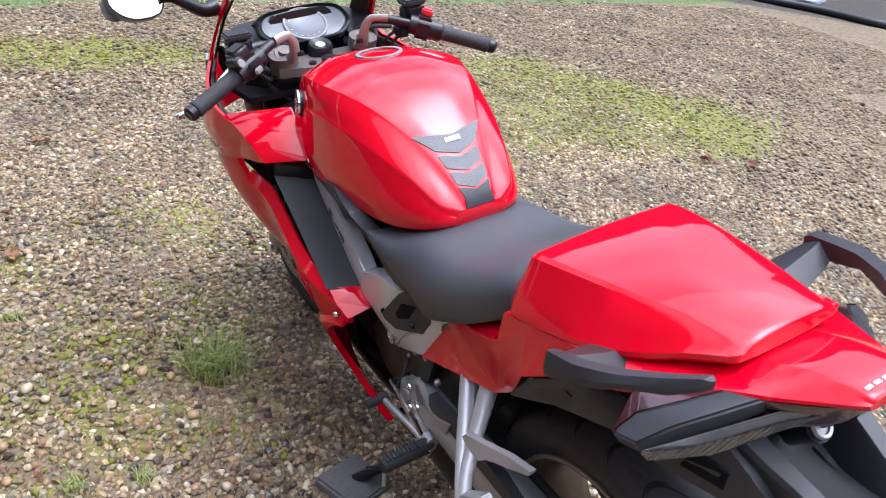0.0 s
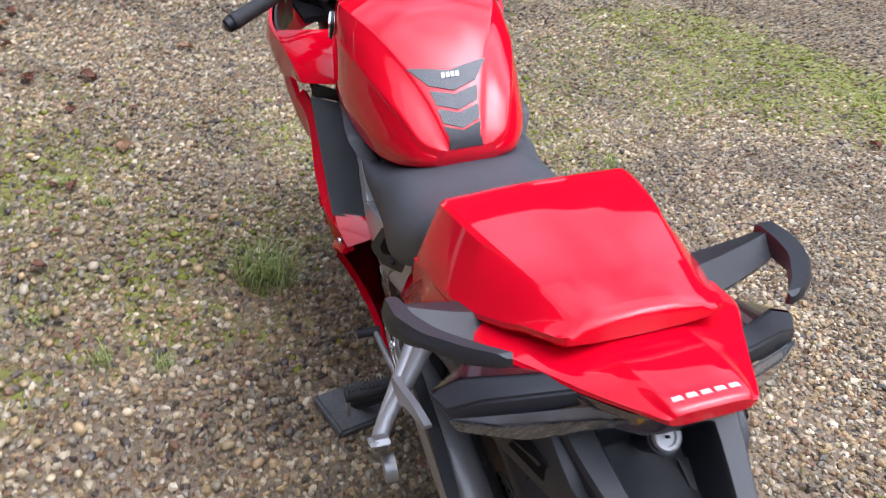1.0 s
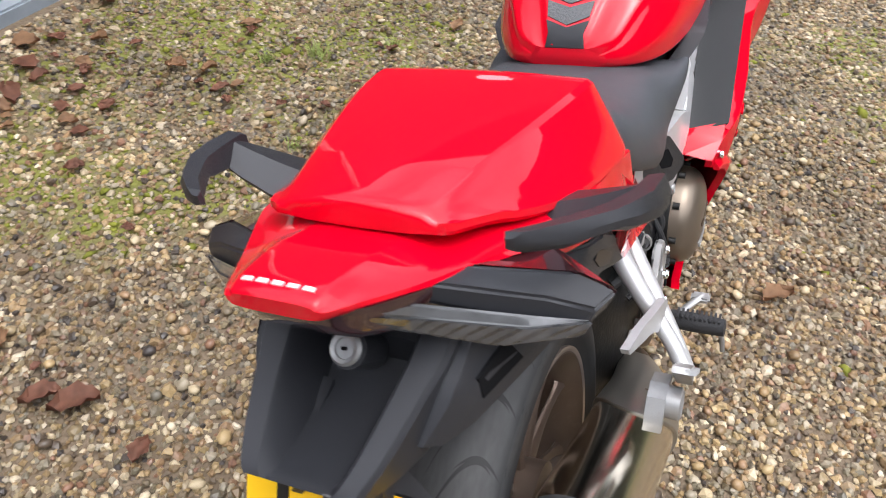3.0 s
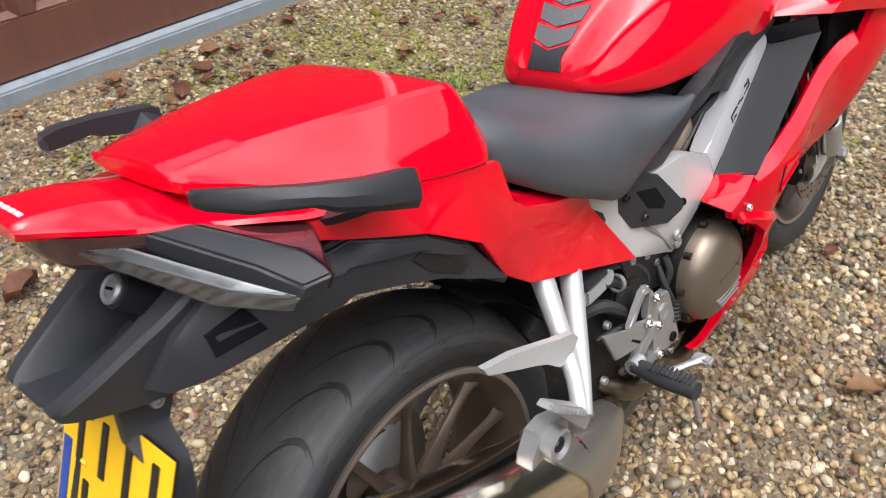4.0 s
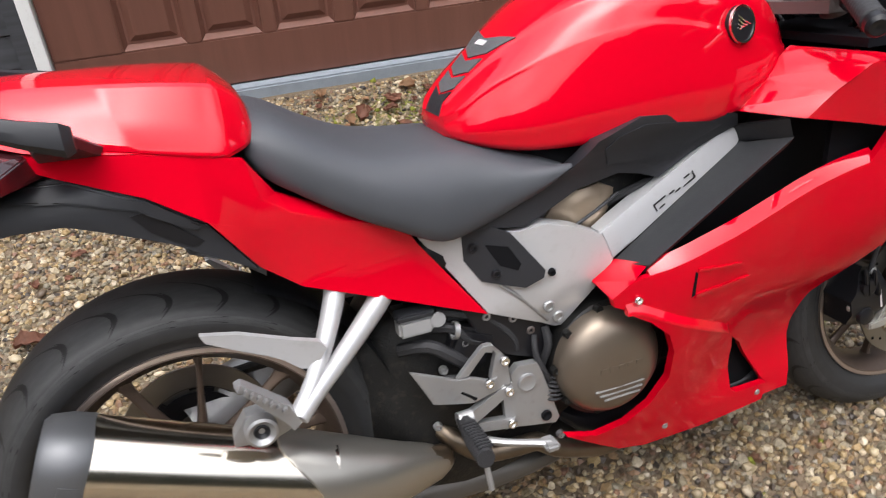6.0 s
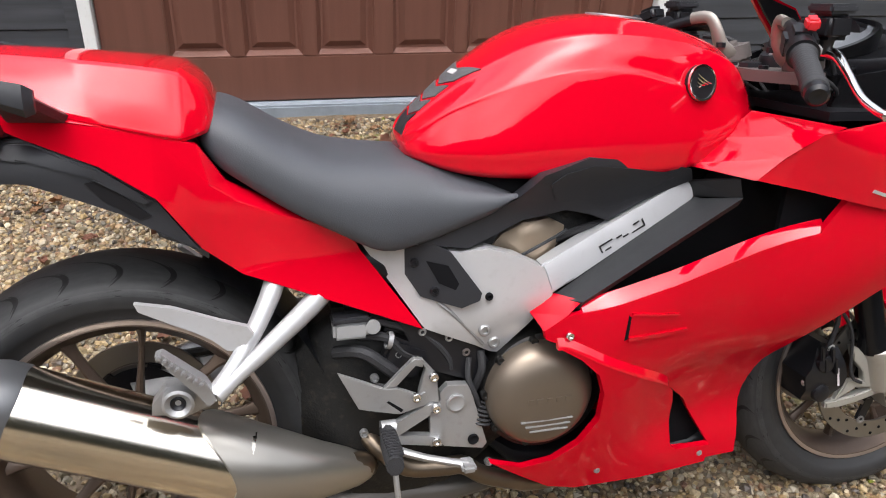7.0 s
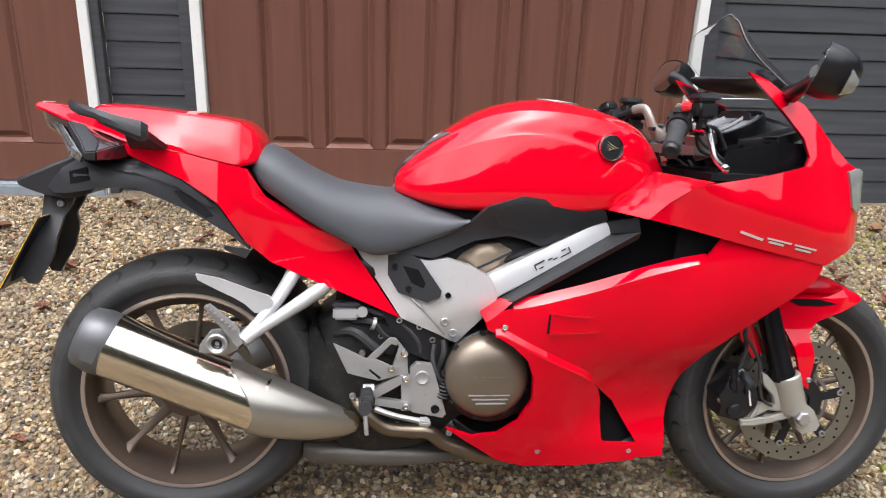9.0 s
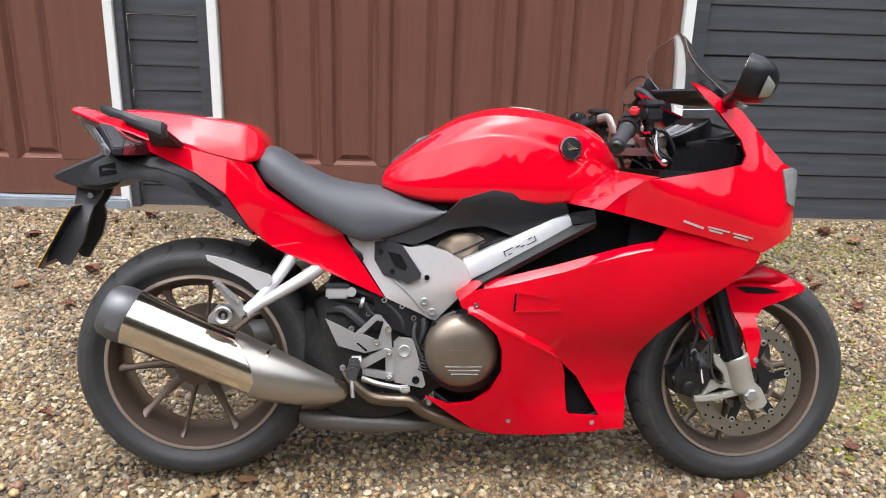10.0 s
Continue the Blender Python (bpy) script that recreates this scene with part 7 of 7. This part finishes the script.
def leaf(size, curl):
    rows = []
    for i in range(9):
        t = i / 8
        w = size * 0.36 * math.sin(math.pi * min(1.0, t * 1.02 + 0.01)) ** 0.8 * (1 + 0.25 * math.sin(i * 2.4))
        rows.append([(size * (t - 0.5), w * a, size * (curl * (a * a * 0.5) + 0.25 * curl * math.sin(t * 5) + 0.02 * math.sin(9 * t + 5 * a)) + 0.004) for a in (-1, -0.5, 0, 0.5, 1)])
    bm = rings(rows, closed=False, caps=False)
    bmesh.ops.solidify(bm, geom=bm.faces[:], thickness=0.0006)
    return bm


LEAVES = [(1.93, 0.9, 0.07), (2.2, -2.8, 0.09), (2.32, -2.55, 0.08), (2.9, 0.76, 0.07), (0.02, 0.88, 0.1), (1.16, -0.7, 0.06), (1.5, 1.5, 0.08), (0.21, 0.43, 0.06), (0.0, 0.69, 0.06), (0.95, 1.95, 0.09), (1.02, 1.9, 0.08), (0.86, 1.86, 0.1), (1.1, 1.8, 0.07), (-0.06, 1.27, 0.11), (0.0, 0.95, 0.08), (0.07, 1.14, 0.07), (-0.39, 0.86, 0.08),
          (1.5, -0.12, 0.05), (1.07, -0.38, 0.09), (-1.17, 1.7, 0.09), (-0.77, 1.35, 0.08), (0.18, -0.12, 0.06), (-0.47, 0.2, 0.05), (2.75, 1.9, 0.09), (2.86, 1.8, 0.08), (2.42, 1.3, 0.07), (1.95, 0.13, 0.05), (-1.0, 1.2, 0.08), (-0.7, 1.95, 0.08), (2.5, 1.1, 0.07), (0.6, 2.0, 0.07), (0.72, 1.78, 0.08), (1.3, 1.95, 0.08), (2.9, 1.5, 0.07), (-0.3, 1.6, 0.07)]
for i in range(26):
    LEAVES.append((0.75 + random.gauss(0, 0.28), 1.62 + random.gauss(0, 0.16), random.uniform(0.03, 0.07)))
for i in range(110):
    LEAVES.append((random.uniform(-1.6, 3.2), random.uniform(1.35, 2.02) if i % 3 else random.uniform(0.9, 1.6), random.uniform(0.025, 0.06)))
for i, (x, y, s) in enumerate(LEAVES):
    ob = part("leaf", leaf(s, random.uniform(0.1, 0.5)), LEAF if i % 3 else LEAF2, None, sharp=60)
    ob.matrix_world = pose(x, y, ground_z(x, y) + 0.016, random.uniform(-14, 14), random.uniform(-14, 14), random.uniform(0, 360))
    tagged(ob, "curled dead brown leaf lying on the gravel" if i % 3 else "pale dry leaf lying on the gravel", "leaf", "fallen leaves")
GRASS = mat("grass_blade", (0.22, 0.27, 0.07), 0.6, vary=0.4, scale=40)


def tuft(k, size, width):
    bm = bmesh.new()
    for _ in range(k):
        a, r = random.uniform(0, math.tau), size * random.random() ** 0.7 * 0.5
        h = size * random.uniform(0.25, 0.7)
        b = Vector((r * math.cos(a), r * math.sin(a), 0))
        q = random.uniform(0, math.tau)
        lean = Vector((math.cos(q), math.sin(q), 0)) * h * random.uniform(0.3, 1.2)
        side = Vector((-math.sin(q), math.cos(q), 0)) * width
        v = [bm.verts.new(p) for p in (b - side, b + side, b + lean * 0.45 + side * 0.8 + Vector((0, 0, h * 0.7)), b + lean * 0.45 - side * 0.8 + Vector((0, 0, h * 0.7)), b + lean + Vector((0, 0, h * 0.85)))]
        bm.faces.new(v[:4])
        bm.faces.new((v[3], v[2], v[4]))
    return bm


for x, y, s, k in ((1.22, 0.44, 0.17, 260), (0.85, 0.82, 0.07, 50), (1.35, 1.34, 0.07, 50), (1.48, 1.22, 0.09, 60), (1.0, 1.0, 0.06, 30), (0.83, 0.68, 0.05, 30), (1.56, 0.91, 0.06, 30), (2.4, 0.02, 0.07, 40), (2.05, -1.0, 0.08, 40), (1.68, 1.05, 0.06, 30), (2.9, -3.0, 0.1, 60)):
    ob = part("grass_tuft", tuft(k, s, 0.0016), GRASS, None)
    ob.location = (x, y, ground_z(x, y) + 0.004)
    tagged(ob, "small green grass tuft growing through the gravel", "grass", "grass tufts", "stuff" if k > 200 else "")

# lawn blades along the far edge, soil bed with a black hose and a stone
pts = [(random.uniform(5.2, 9.0), random.uniform(-7.5, 3.5)) for _ in range(9000)]
gl = np.array([(x, y, ground_z(x, y)) for x, y in pts if lawn(x, y) > 0.4 and soil(x, y) < 0.4])
BL_V, BL_F = np.array([(-0.12, 0, 0), (0.12, 0, 0), (0.1, 0.25, 1.2), (-0.02, 0.8, 2.0)]), np.array([(0, 1, 2), (0, 2, 3)])
scatter("lawn_grass", gl, np.full(len(gl), 0.035), BL_V, BL_F, GRASS, "rough green lawn grass at the edge of the drive", flat=(0.6, 1.3), jitter=0.3, sink=0.5)
hose = thing("edging_hose", pose(0, 0, 0), "thick black plastic edging pipe lying beside a soil bed", "pipe")
part("pipe", tube([(7.4, -8.3, 0.09), (6.5, -8.9, 0.1), (5.75, -9.2, 0.09), (5.2, -9.8, 0.1), (4.7, -10.5, 0.09)], 0.055, 12, 4), SATIN, hose)
rock_bm = bmesh.new()
bmesh.ops.create_icosphere(rock_bm, subdivisions=3, radius=0.25)
for v in rock_bm.verts:
    v.co *= 1 + 0.35 * noise.noise(v.co * 5)
    v.co.z *= 0.6
rock = part("rock", rock_bm, CONCRETE, None)
rock.location = (7.0, -9.1, 0.12)
tagged(rock, "pale grey weathered rock in a dark soil bed", "rock")

# ---- bare tree behind, which the mirrors show ----
BARK = mat("bare_bark", (0.09, 0.075, 0.06), 0.9, vary=0.4, scale=12, fine=0.8, fine_scale=60)


def grow(bmo, a, d, length, r, depth):
    b = a + d * length
    c = (a + b) / 2 + Vector((random.uniform(-1, 1), random.uniform(-1, 1), random.uniform(-1, 1))) * length * 0.06
    me = bpy.data.meshes.new("tmp")
    t = tube([a, c, b], [r, r * 0.85, r * 0.68], 6 if depth > 2 else 4, 2)
    t.to_mesh(me)
    t.free()
    bmo.from_mesh(me)
    bpy.data.meshes.remove(me)
    if depth:
        for _ in range(3 if depth > 1 else 4):
            q = Vector((random.uniform(-1, 1), random.uniform(-1, 1), random.uniform(-0.25, 0.9)))
            grow(bmo, b, (d * 0.75 + q * 0.62).normalized(), length * random.uniform(0.62, 0.82), r * 0.62, depth - 1)


tree = thing("tree", pose(-9.5, -1.0, 0), "bare leafless winter tree with fine branches", "tree")
bm = tube([(0, 0, -0.2), (0.05, 0.1, 1.2), (0.0, 0.05, 2.6)], [0.3, 0.22, 0.18], 12, 4)
part("trunk", bm, BARK, tree)
bm = bmesh.new()
for k in range(5):
    a = math.tau * k / 5
    grow(bm, Vector((0, 0.05, 2.3 + 0.1 * k)), Vector((math.cos(a) * 0.7, math.sin(a) * 0.7, 0.8)).normalized(), 1.7, 0.11, 4)
part("crown", bm, BARK, tree)
